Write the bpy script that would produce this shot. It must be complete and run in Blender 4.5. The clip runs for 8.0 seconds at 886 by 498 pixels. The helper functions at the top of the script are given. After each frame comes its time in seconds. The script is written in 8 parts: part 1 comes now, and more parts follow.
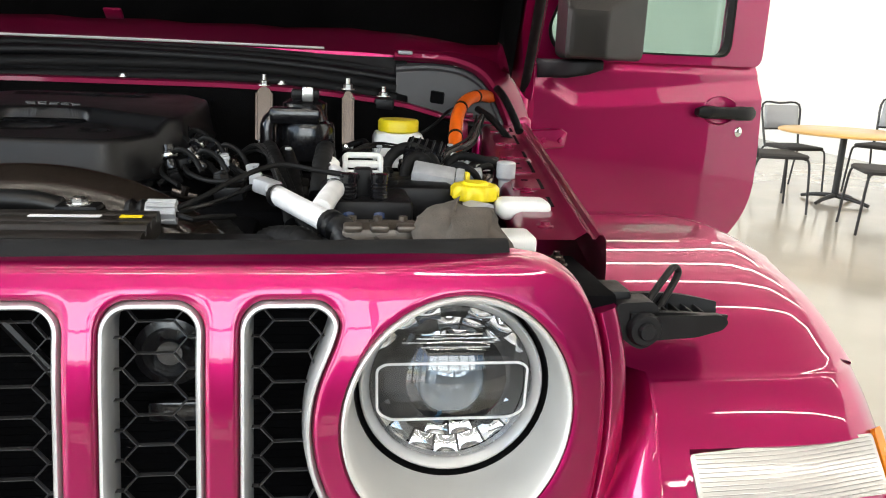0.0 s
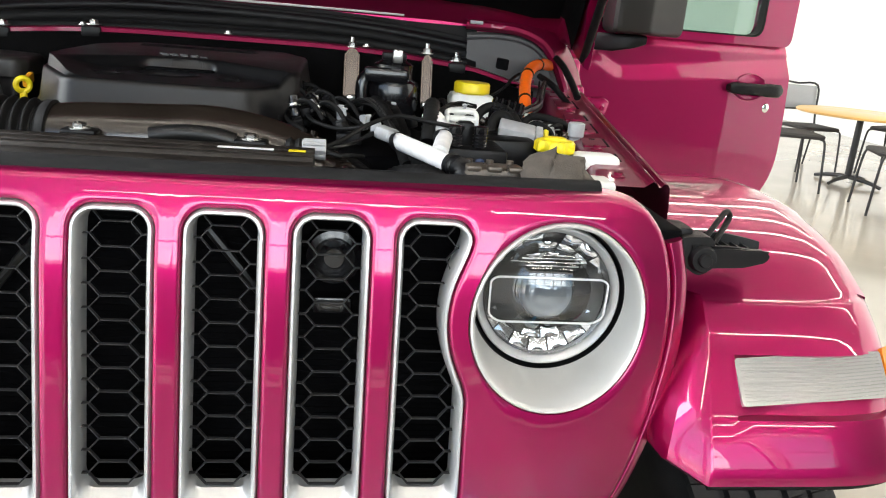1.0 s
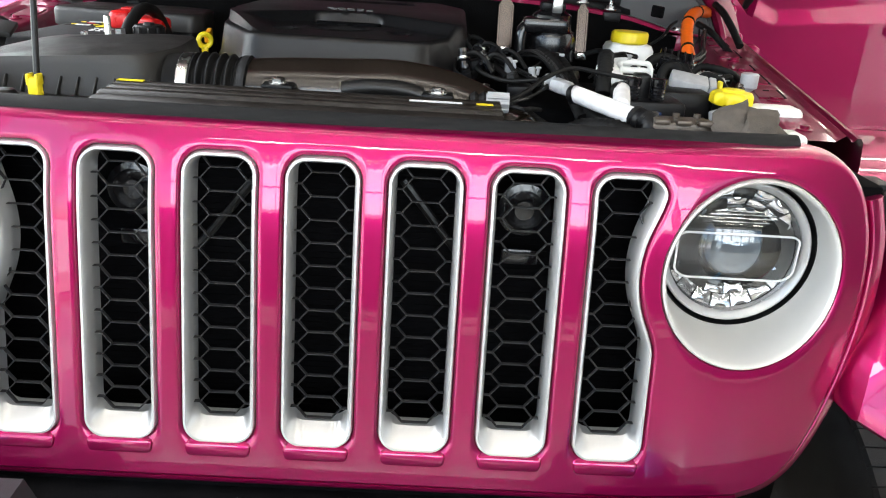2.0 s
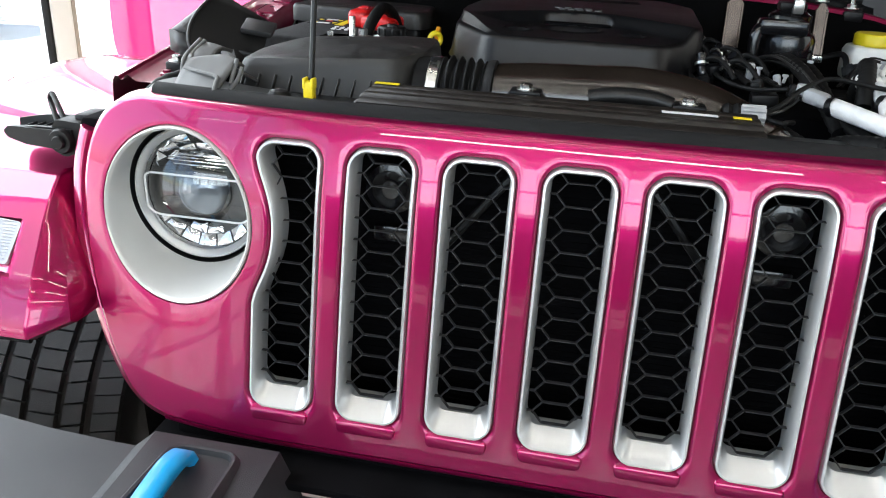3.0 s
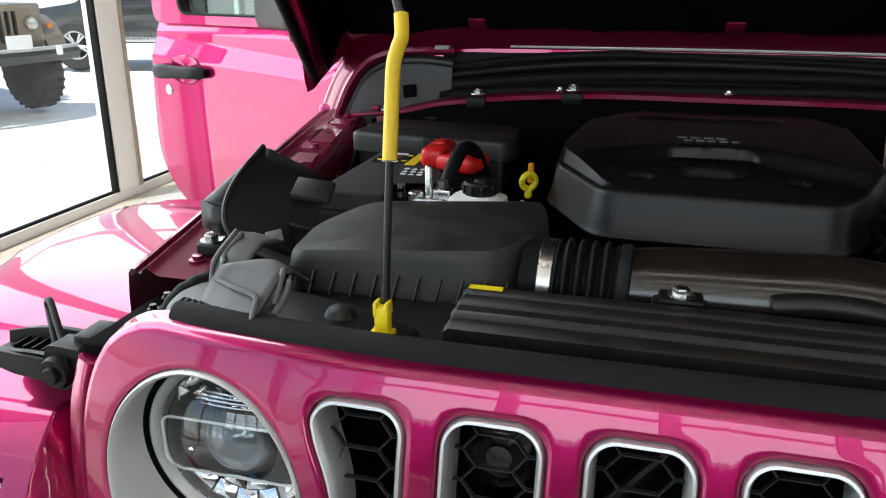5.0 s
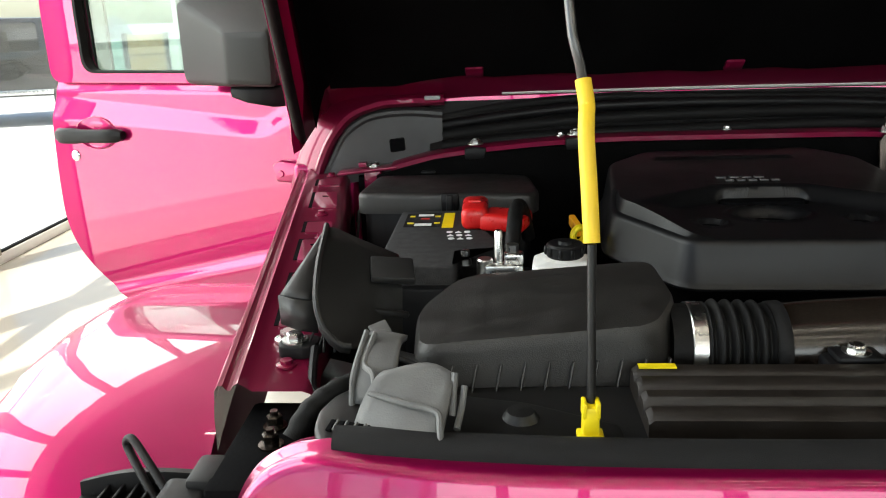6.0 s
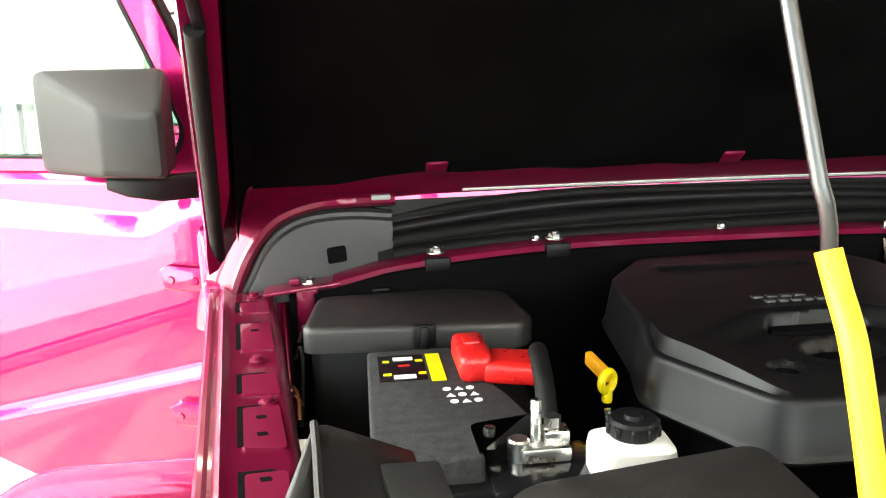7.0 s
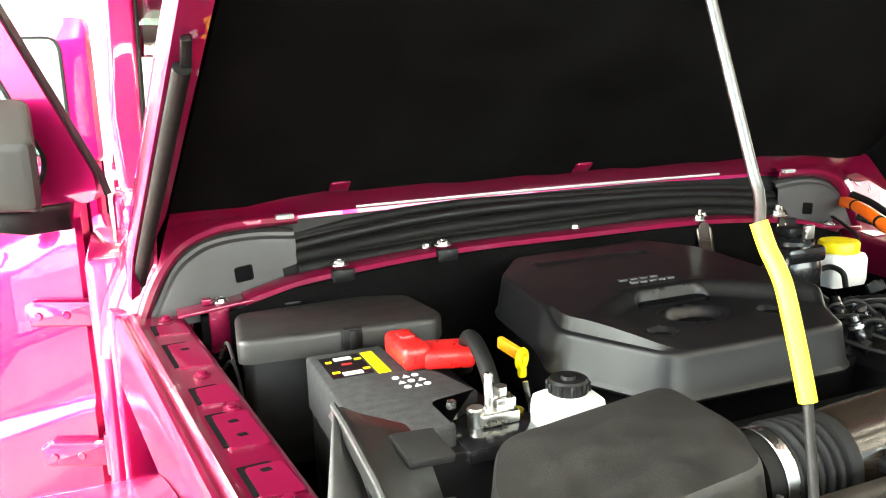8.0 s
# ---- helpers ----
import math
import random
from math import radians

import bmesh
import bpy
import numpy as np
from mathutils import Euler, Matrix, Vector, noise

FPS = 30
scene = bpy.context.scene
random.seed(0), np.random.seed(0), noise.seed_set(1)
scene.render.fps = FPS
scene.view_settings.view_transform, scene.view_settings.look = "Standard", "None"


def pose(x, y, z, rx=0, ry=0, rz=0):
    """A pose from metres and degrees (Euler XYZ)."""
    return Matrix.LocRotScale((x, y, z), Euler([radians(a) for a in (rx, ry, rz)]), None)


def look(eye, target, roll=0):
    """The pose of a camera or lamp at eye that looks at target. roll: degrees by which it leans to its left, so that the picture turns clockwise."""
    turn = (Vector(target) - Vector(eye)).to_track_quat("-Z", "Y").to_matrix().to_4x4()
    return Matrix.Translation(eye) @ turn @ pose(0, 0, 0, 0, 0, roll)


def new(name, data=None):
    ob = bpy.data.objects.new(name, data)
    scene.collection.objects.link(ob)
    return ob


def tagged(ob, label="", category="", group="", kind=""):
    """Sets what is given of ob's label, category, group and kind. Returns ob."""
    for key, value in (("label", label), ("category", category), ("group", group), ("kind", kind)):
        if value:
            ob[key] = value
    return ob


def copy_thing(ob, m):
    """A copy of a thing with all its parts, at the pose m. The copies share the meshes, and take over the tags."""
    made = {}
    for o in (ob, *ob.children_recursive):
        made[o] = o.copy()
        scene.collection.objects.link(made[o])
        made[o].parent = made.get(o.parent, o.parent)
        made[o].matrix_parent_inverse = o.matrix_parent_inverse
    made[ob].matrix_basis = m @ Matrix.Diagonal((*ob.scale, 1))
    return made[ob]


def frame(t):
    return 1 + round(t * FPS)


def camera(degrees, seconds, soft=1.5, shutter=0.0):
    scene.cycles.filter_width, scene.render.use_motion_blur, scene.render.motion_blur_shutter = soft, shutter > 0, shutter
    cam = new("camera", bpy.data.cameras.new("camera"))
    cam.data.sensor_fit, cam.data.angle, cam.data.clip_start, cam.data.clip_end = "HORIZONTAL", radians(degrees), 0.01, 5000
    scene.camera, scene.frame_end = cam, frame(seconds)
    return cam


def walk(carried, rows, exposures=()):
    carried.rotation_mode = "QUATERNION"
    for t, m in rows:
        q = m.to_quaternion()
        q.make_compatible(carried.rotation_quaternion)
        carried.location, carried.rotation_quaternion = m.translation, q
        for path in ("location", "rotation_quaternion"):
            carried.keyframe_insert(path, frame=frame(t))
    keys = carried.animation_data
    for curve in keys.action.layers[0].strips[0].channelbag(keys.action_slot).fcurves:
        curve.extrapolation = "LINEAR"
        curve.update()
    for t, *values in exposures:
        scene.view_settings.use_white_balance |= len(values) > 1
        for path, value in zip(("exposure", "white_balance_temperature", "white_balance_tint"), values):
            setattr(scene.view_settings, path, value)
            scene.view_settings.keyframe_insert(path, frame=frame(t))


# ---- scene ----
cam = camera(59.1, 8.0, 1.1)
PATH = [
    (0, (0.39, -0.665, 1.388), (0.687, 1.25, 0.892), 2.5),
    (0.2, (0.351, -0.73, 1.383), (0.67, 1.174, 0.858), 2.8),
    (0.5, (0.292, -0.811, 1.387), (0.632, 1.082, 0.839), 3.9),
    (1, (0.238, -0.855, 1.393), (0.523, 1.038, 0.815), 4.9),
    (1.5, (0.195, -0.869, 1.395), (0.416, 1.018, 0.772), 4.7),
    (2, (0.127, -0.866, 1.395), (0.162, 1.001, 0.678), 3.5),
    (2.2, (0.091, -0.868, 1.401), (0.068, 0.987, 0.654), 3.9),
    (3.3, (-0.011, -0.873, 1.441), (-0.415, 0.927, 0.668), 1.9),
    (3.5, (-0.022, -0.872, 1.461), (-0.428, 0.932, 0.698), 1.6),
    (4, (-0.039, -0.872, 1.488), (-0.436, 0.959, 0.788), 0.9),
    (4.5, (-0.084, -0.754, 1.484), (-0.493, 1.071, 0.774), 1.1),
    (4.8, (-0.11, -0.611, 1.505), (-0.545, 1.205, 0.789), 0.7),
    (5, (-0.134, -0.54, 1.508), (-0.625, 1.284, 0.852), 0.1),
    (5.2, (-0.194, -0.518, 1.504), (-0.677, 1.318, 0.876), -0.4),
    (6.3, (-0.504, -0.46, 1.55), (-0.487, 1.462, 0.997), -1.3),
    (6.5, (-0.537, -0.371, 1.558), (-0.458, 1.556, 1.031), -0.8),
    (6.8, (-0.565, -0.241, 1.566), (-0.443, 1.688, 1.052), -1.3),
    (7, (-0.6, -0.191, 1.57), (-0.369, 1.743, 1.118), -1.2),
    (7.2, (-0.655, -0.194, 1.572), (-0.302, 1.728, 1.147), -1.2),
    (7.5, (-0.721, -0.236, 1.572), (-0.196, 1.651, 1.168), -1.5),
    (8, (-0.799, -0.275, 1.584), (-0.053, 1.534, 1.172), -1.7),
]
walk(cam, [(t, look(eye, target, roll)) for t, eye, target, roll in PATH], [(0.0, 1.45, 6500, 10), (2.2, 1.6, 6250, 10), (3.4, 0.85, 6050, 8), (5.2, 0.4, 6200, 8), (6.3, 1.05, 6800, 5), (7.0, 2.0, 6900, 3), (7.5, 2.5, 6900, 2), (8.0, 2.85, 6900, 2)])
# ---- world and light ----
world = bpy.data.worlds.new("world")
scene.world = world
world.use_nodes = True
wt = world.node_tree
sky = wt.nodes.new("ShaderNodeTexSky")
sky.sky_type = "NISHITA"
sky.sun_disc = False
sky.sun_elevation, sky.sun_rotation = radians(55), radians(230)
wt.nodes["Background"].inputs["Strength"].default_value = 0.15
wt.links.new(sky.outputs[0], wt.nodes["Background"].inputs["Color"])

sun = new("sun", bpy.data.lights.new("sun", "SUN"))
sun.data.energy, sun.data.angle, sun.data.color = 5.0, radians(0.6), (1.0, 0.95, 0.88)
sun.matrix_world = look((-20, -10, 30), (-10, 5, 0))


def area(name, eye, target, sx, sy, power, colour=(1, 1, 1)):
    lamp = new(name, bpy.data.lights.new(name, "AREA"))
    lamp.data.shape, lamp.data.size, lamp.data.size_y = "RECTANGLE", sx, sy
    lamp.data.energy, lamp.data.color = power, colour
    lamp.matrix_world = look(eye, target)
    return lamp


# daylight that comes in through the bays of the glazed wall, between its posts
BAYS = [(-0.125, 1.76), (1.515, 1.01), (3.165, 1.72), (5.155, 1.72), (7.145, 1.72), (9.135, 1.72)]      # middle and width of each bay
for y, w in BAYS:
    area("window_light", (-3.90, y, 3.25), (0, y, 2.75), w, 3.70, 50 * w, (1.0, 0.985, 0.96))
# unseen lamps added at the foot of the bays beside the car's front, boosting the sunlit paving's glare
for y, w in BAYS[:2]:
    area("paving_glare_fill", (-3.90, y, 0.78), (0, y, 0.78), w, 1.20, 5.5 * w, (1.0, 0.98, 0.95))
# lamp added at the unseen high glazing of the front, to light the car's front
area("front_fill_light", (1.2, -9.14, 3.65), (1.2, 0, 2.6), 9.0, 2.7, 190, (1.0, 0.985, 0.96))


# ---- materials ----
def mat(name, colour=(0.5, 0.5, 0.5), rough=0.5, metal=0.0, coat=0.0, coat_rough=0.05, var=0.12, scale=30.0, fine=400.0,
        bump=0.05, rvar=0.1, emit=0.0, spec=0.5, coat_ior=1.5):
    """A surface whose colour, gloss and relief vary at two scales."""
    m = bpy.data.materials.new(name)
    m.use_nodes = True
    nt = m.node_tree
    b = nt.nodes["Principled BSDF"]
    b.inputs["Metallic"].default_value = metal
    b.inputs["Coat Weight"].default_value = coat
    b.inputs["Coat Roughness"].default_value = coat_rough
    b.inputs["Coat IOR"].default_value = coat_ior
    b.inputs["Specular IOR Level"].default_value = spec
    co = nt.nodes.new("ShaderNodeTexCoord")
    n1 = nt.nodes.new("ShaderNodeTexNoise")
    n1.inputs["Scale"].default_value, n1.inputs["Detail"].default_value = scale, 4
    n2 = nt.nodes.new("ShaderNodeTexNoise")
    n2.inputs["Scale"].default_value, n2.inputs["Detail"].default_value = fine, 3
    for n in (n1, n2):
        nt.links.new(co.outputs["Object"], n.inputs["Vector"])
    ramp = nt.nodes.new("ShaderNodeMapRange")
    ramp.inputs[1].default_value, ramp.inputs[2].default_value = 0.3, 0.7
    ramp.inputs[3].default_value, ramp.inputs[4].default_value = 1 - var, 1 + var
    nt.links.new(n1.outputs["Fac"], ramp.inputs[0])
    mul = nt.nodes.new("ShaderNodeVectorMath")
    mul.operation = "SCALE"
    mul.inputs[0].default_value = colour
    nt.links.new(ramp.outputs[0], mul.inputs["Scale"])
    nt.links.new(mul.outputs[0], b.inputs["Base Color"])
    rr = nt.nodes.new("ShaderNodeMapRange")
    rr.inputs[1].default_value, rr.inputs[2].default_value = 0.3, 0.7
    rr.inputs[3].default_value, rr.inputs[4].default_value = max(0.02, rough - rvar), min(1, rough + rvar)
    nt.links.new(n1.outputs["Fac"], rr.inputs[0])
    nt.links.new(rr.outputs[0], b.inputs["Roughness"])
    if bump:
        bp = nt.nodes.new("ShaderNodeBump")
        bp.inputs["Strength"].default_value, bp.inputs["Distance"].default_value = bump, 0.002
        nt.links.new(n2.outputs["Fac"], bp.inputs["Height"])
        nt.links.new(bp.outputs[0], b.inputs["Normal"])
    if emit:
        b.inputs["Emission Color"].default_value = (*colour, 1)
        b.inputs["Emission Strength"].default_value = emit
    return m


def clear(name, tint=(1, 1, 1), base=0.04, rough=0.02):
    """Clear glass or plastic, thin: it lets the light straight through and mirrors more at grazing angles."""
    m = bpy.data.materials.new(name)
    m.use_nodes = True
    nt = m.node_tree
    nt.nodes.remove(nt.nodes["Principled BSDF"])
    tr, gl, mx, lw, pw, ma = (nt.nodes.new("ShaderNode" + k) for k in ("BsdfTransparent", "BsdfGlossy", "MixShader", "LayerWeight", "Math", "Math"))
    tr.inputs["Color"].default_value = (*tint, 1)
    gl.inputs["Roughness"].default_value = rough
    lw.inputs["Blend"].default_value = 0.5
    pw.operation, ma.operation = "POWER", "MULTIPLY_ADD"
    pw.inputs[1].default_value = 4.0
    ma.inputs[1].default_value, ma.inputs[2].default_value = 1 - base, base
    nt.links.new(lw.outputs["Facing"], pw.inputs[0])
    nt.links.new(pw.outputs[0], ma.inputs[0])
    nt.links.new(ma.outputs[0], mx.inputs[0])
    nt.links.new(tr.outputs[0], mx.inputs[1])
    nt.links.new(gl.outputs[0], mx.inputs[2])
    nt.links.new(mx.outputs[0], nt.nodes["Material Output"].inputs["Surface"])
    return m


PAINT = mat("magenta_paint", (0.372, 0.0050, 0.089), 0.31, 0.78, 1.0, 0.010, 0.04, 3.0, 2500.0, 0.008, 0.03, spec=0.1, coat_ior=1.6)
# darker copy of the magenta paint, with under-bonnet shade put into the colour
INNER = mat("shaded_underbonnet_paint", (0.19, 0.0030, 0.036), 0.42, 0.45, 0.8, 0.05, 0.10, 9.0, 1400.0, 0.03, 0.06, spec=0.2)
SILVER = mat("silver_paint", (0.64, 0.645, 0.64), 0.34, 0.6, 0.4, 0.1, 0.03, 20, 900, 0.02, 0.05)
BOWL = mat("pale_silver_paint", (0.66, 0.66, 0.635), 0.42, 0.35, 0.3, 0.2, 0.03, 20, 900, 0.02, 0.05)
BLACK = mat("black_plastic", (0.005, 0.005, 0.0055), 0.42, 0, 0, 0.1, 0.25, 40, 1500, 0.12, 0.1, spec=0.22)
HONEY = mat("black_grille_plastic", (0.020, 0.020, 0.021), 0.45, 0, 0, 0.1, 0.15, 40, 900, 0.1, 0.06)
GRAIN = mat("grained_dark_plastic", (0.016, 0.0152, 0.014), 0.42, 0, 0, 0.1, 0.2, 25, 900, 0.3, 0.08, spec=0.55)
SHROUD = mat("brown_black_shroud_plastic", (0.012, 0.0095, 0.0075), 0.44, 0, 0, 0.1, 0.2, 25, 900, 0.25, 0.08, spec=0.4)
SATIN = mat("satin_black_plastic", (0.008, 0.008, 0.008), 0.34, 0, 0, 0.1, 0.15, 12, 1200, 0.1, 0.06, spec=0.38)
GLOSSB = mat("gloss_black_plastic", (0.007, 0.007, 0.008), 0.18, 0, 0.3, 0.05, 0.1, 30, 800, 0.02, 0.05)
RUBBER = mat("black_rubber", (0.0055, 0.0055, 0.0055), 0.6, 0, 0, 0.1, 0.3, 50, 700, 0.2, 0.1, spec=0.18)
FOAM = mat("dark_foam_seal", (0.011, 0.0112, 0.0115), 0.75, 0, 0, 0.1, 0.2, 60, 1500, 0.3, 0.08, spec=0.2)
LINER = mat("black_felt_liner", (0.0030, 0.0029, 0.0030), 0.9, 0, 0, 0.1, 0.35, 7, 500, 0.5, 0.05, spec=0.03)
TYRE = mat("tyre_rubber", (0.028, 0.0275, 0.027), 0.7, 0, 0, 0.1, 0.3, 30, 500, 0.25, 0.1, spec=0.25)
BUMPER = mat("dark_grey_bumper_plastic", (0.017, 0.0185, 0.0215), 0.5, 0, 0, 0.1, 0.12, 14, 1000, 0.35, 0.06)
# near-black: the shade of slots, recesses and bay depths is put into the colour
DEEP = mat("shaded_depth_black", (0.003, 0.003, 0.0035), 0.85, 0.0, 0, 0.1, 0.4, 15, 200, 0.2, 0.1, spec=0.05)
STEEL = mat("zinc_plated_steel", (0.62, 0.62, 0.6), 0.28, 1.0, 0, 0.1, 0.05, 40, 900, 0.03, 0.05)
CHROME = mat("chrome", (0.85, 0.86, 0.88), 0.06, 1.0, 0, 0.1, 0.03, 40, 500, 0.0, 0.02)
YELLOW = mat("yellow_plastic", (0.82, 0.65, 0.01), 0.4, 0, 0, 0.1, 0.08, 40, 800, 0.08, 0.08)
SLEEVE = mat("yellow_foam_sleeve", (0.80, 0.54, 0.02), 0.5, 0, 0.1, 0.3, 0.06, 30, 700, 0.1, 0.06)
RED = mat("red_plastic", (0.55, 0.012, 0.012), 0.32, 0, 0, 0.1, 0.12, 50, 900, 0.08, 0.08)
ORANGE = mat("orange_conduit", (0.80, 0.13, 0.006), 0.42, 0, 0, 0.1, 0.1, 60, 900, 0.1, 0.08)
WHITEP = mat("milky_white_plastic", (0.74, 0.75, 0.72), 0.4, 0, 0, 0.1, 0.06, 30, 700, 0.06, 0.08)
WRAP = mat("white_hose_sleeve", (0.72, 0.72, 0.72), 0.55, 0, 0, 0.1, 0.1, 45, 600, 0.35, 0.1)
FABRIC = mat("brown_grey_cloth_wrap", (0.082, 0.069, 0.056), 0.85, 0, 0, 0.1, 0.3, 35, 500, 0.5, 0.05)
TIN = mat("brown_grey_cast_cover", (0.115, 0.096, 0.078), 0.38, 0.5, 0, 0.1, 0.3, 40, 500, 0.2, 0.12)
GREYP = mat("pale_grey_connector", (0.36, 0.37, 0.38), 0.45, 0, 0, 0.1, 0.15, 60, 800, 0.08, 0.08)
BLUE = mat("bright_blue_paint", (0.01, 0.34, 0.72), 0.4, 0, 0.5, 0.1, 0.06, 30, 700, 0.06, 0.06)
AMBER = mat("amber_lens", (0.8, 0.22, 0.01), 0.25, 0, 0.6, 0.05, 0.05, 60, 600, 0.02, 0.05)
LAMPW = mat("ribbed_clear_lamp", (0.50, 0.50, 0.485), 0.20, 0.6, 0.8, 0.05, 0.03, 12, 300, 0.0, 0.03)
FELTG = mat("dark_grey_felt", (0.034, 0.034, 0.035), 0.85, 0, 0, 0.1, 0.3, 90, 900, 0.5, 0.05, spec=0.12)
SCOOP = mat("plain_grey_plastic", (0.115, 0.117, 0.115), 0.55, 0, 0, 0.1, 0.25, 18, 600, 0.15, 0.08)
STEELD = mat("dark_plated_steel", (0.085, 0.070, 0.060), 0.25, 0.95, 0, 0.1, 0.12, 14, 700, 0, 0.04)
ORANGEY = mat("orange_yellow_tag", (0.75, 0.33, 0.01), 0.45, 0, 0, 0.1, 0.15, 50, 700, 0.1, 0.05)
NAVY = mat("dark_blue_plastic", (0.01, 0.03, 0.10), 0.4, 0, 0, 0.1, 0.1, 40, 700, 0.05, 0.05)
CEIL = mat("grey_ceiling_paint", (0.15, 0.15, 0.147), 0.8, 0, 0, 0.1, 0.05, 2, 100, 0.1, 0.05)
# lower length of the prop rod, darker than the upper one
RODD = mat("dark_lower_rod", (0.012, 0.012, 0.012), 0.35, 0.3, 0, 0.1, 0.04, 8, 700, 0.0, 0.03)
RODM = mat("dark_burnished_rod", (0.13, 0.13, 0.13), 0.34, 1.0, 0, 0.1, 0.04, 8, 700, 0.0, 0.03)
COVER = mat("satin_engine_cover_plastic", (0.006, 0.006, 0.0065), 0.34, 0, 0, 0.1, 0.12, 9, 1400, 0.12, 0.05, spec=0.30)
GUARD = mat("grey_guard_plastic", (0.015, 0.015, 0.0148), 0.45, 0, 0, 0.1, 0.15, 14, 900, 0.12, 0.06)
DUCT = mat("brown_black_duct_plastic", (0.014, 0.0105, 0.008), 0.18, 0, 0.0, 0.2, 0.12, 14, 900, 0.03, 0.05, spec=0.7)
COPPER = mat("bare_copper", (0.45, 0.18, 0.08), 0.4, 0.9, 0, 0.1, 0.1, 60, 700, 0.05, 0.08)
MIRROR = mat("grained_mirror_cap", (0.014, 0.0135, 0.0125), 0.44, 0, 0, 0.1, 0.08, 6, 1400, 0.08, 0.03, spec=0.24)
LATCH = mat("matt_black_rubber", (0.0055, 0.0055, 0.006), 0.5, 0, 0, 0.1, 0.2, 40, 900, 0.15, 0.08, spec=0.3)
DISH = mat("worn_dark_plastic", (0.045, 0.045, 0.046), 0.4, 0, 0, 0.1, 0.15, 40, 700, 0.05, 0.06)
ENDP = mat("charcoal_moulded_plastic", (0.036, 0.036, 0.037), 0.45, 0, 0, 0.1, 0.15, 18, 900, 0.15, 0.06)
PRINTW = mat("white_print", (0.75, 0.75, 0.75), 0.5, 0, 0, 0.1, 0.05, 90, 500, 0, 0.05)
GLASS = clear("clear_glass", (0.97, 0.99, 0.98))
LENSCL = clear("clear_lamp_lens", (0.98, 0.99, 1.0), 0.11)
TINT = clear("tinted_window_glass", (0.55, 0.66, 0.62), 0.07)
FLOOR = mat("polished_beige_floor", (0.40, 0.37, 0.31), 0.18, 0, 0.3, 0.08, 0.05, 1.3, 60, 0.01, 0.05)
WALLG = mat("grey_wall_paint", (0.055, 0.053, 0.051), 0.8, 0, 0, 0.1, 0.04, 2, 200, 0.1, 0.05)
BRICKP = mat("red_paver", (0.56, 0.44, 0.40), 0.85, 0, 0, 0.1, 0.15, 3, 80, 0.3, 0.05)
CARDARK = mat("pale_bronze_car_paint", (0.20, 0.155, 0.105), 0.35, 0.3, 0.8, 0.05, 0.08, 3, 900, 0.02, 0.05)
CARBLACK = mat("black_car_paint", (0.008, 0.009, 0.010), 0.25, 0.2, 1.0, 0.03, 0.05, 3, 900, 0.01, 0.03)
TAN = mat("tan_board", (0.42, 0.25, 0.09), 0.7, 0, 0, 0.1, 0.1, 5, 200, 0.1, 0.05)
TEAL = mat("pale_teal_board", (0.30, 0.48, 0.44), 0.6, 0, 0, 0.1, 0.1, 5, 200, 0.1, 0.05)
MAROON = mat("maroon_board", (0.20, 0.02, 0.04), 0.6, 0, 0, 0.1, 0.1, 5, 200, 0.1, 0.05)
WALL = mat("white_wall_paint", (0.82, 0.82, 0.80), 0.8, 0, 0, 0.1, 0.02, 2, 200, 0.1, 0.05)
FRAMEW = mat("white_window_frame", (0.78, 0.78, 0.76), 0.4, 0, 0, 0.1, 0.03, 6, 300, 0.02, 0.05)
TRIMW = mat("warm_grey_post_strip", (0.33, 0.285, 0.235), 0.5, 0, 0, 0.1, 0.06, 6, 300, 0.03, 0.05)
PAVE = mat("pale_concrete_paving", (0.86, 0.85, 0.83), 0.85, 0, 0, 0.1, 0.12, 0.8, 30, 0.2, 0.05)
WOODT = mat("honey_wood_tabletop", (0.62, 0.36, 0.10), 0.35, 0, 0.2, 0.1, 0.12, 6, 90, 0.03, 0.06)
CHAIRM = mat("black_chair_steel", (0.02, 0.02, 0.021), 0.4, 0.3, 0, 0.1, 0.1, 20, 500, 0.03, 0.06)
CHAIRF = mat("grey_chair_mesh", (0.30, 0.31, 0.32), 0.7, 0, 0, 0.1, 0.1, 200, 900, 0.2, 0.06)
SEATF = mat("dark_chair_upholstery", (0.022, 0.020, 0.019), 0.8, 0, 0, 0.1, 0.15, 60, 700, 0.3, 0.06)
LED = mat("lit_led_tube", (1.0, 0.91, 0.78), 0.5, 0, 0, 0.1, 0.0, 5, 50, 0, 0.0, emit=12.0)


# ---- mesh helpers ----
def part(name, bm, material, parent=None, label="", sharp=38):
    bmesh.ops.recalc_face_normals(bm, faces=bm.faces[:])
    me = bpy.data.meshes.new(name)
    bm.to_mesh(me)
    bm.free()
    me.polygons.foreach_set("use_smooth", [True] * len(me.polygons))
    me.set_sharp_from_angle(angle=radians(sharp))
    me.materials.append(material)
    ob = new(name, me)
    ob.parent = parent
    if label:
        ob["label"] = label
    return ob


def thing(name, label, category, group="", at=None):
    ob = new(name)
    ob.empty_display_size = 0.1
    if at:
        ob.matrix_world = at
    return tagged(ob, label, category, group)


def B():
    return bmesh.new()


def join(bm, tmp, m=None):
    me = bpy.data.meshes.new("tmp")
    tmp.to_mesh(me)
    tmp.free()
    if m is not None:
        me.transform(m)
    bm.from_mesh(me)
    bpy.data.meshes.remove(me)
    return bm


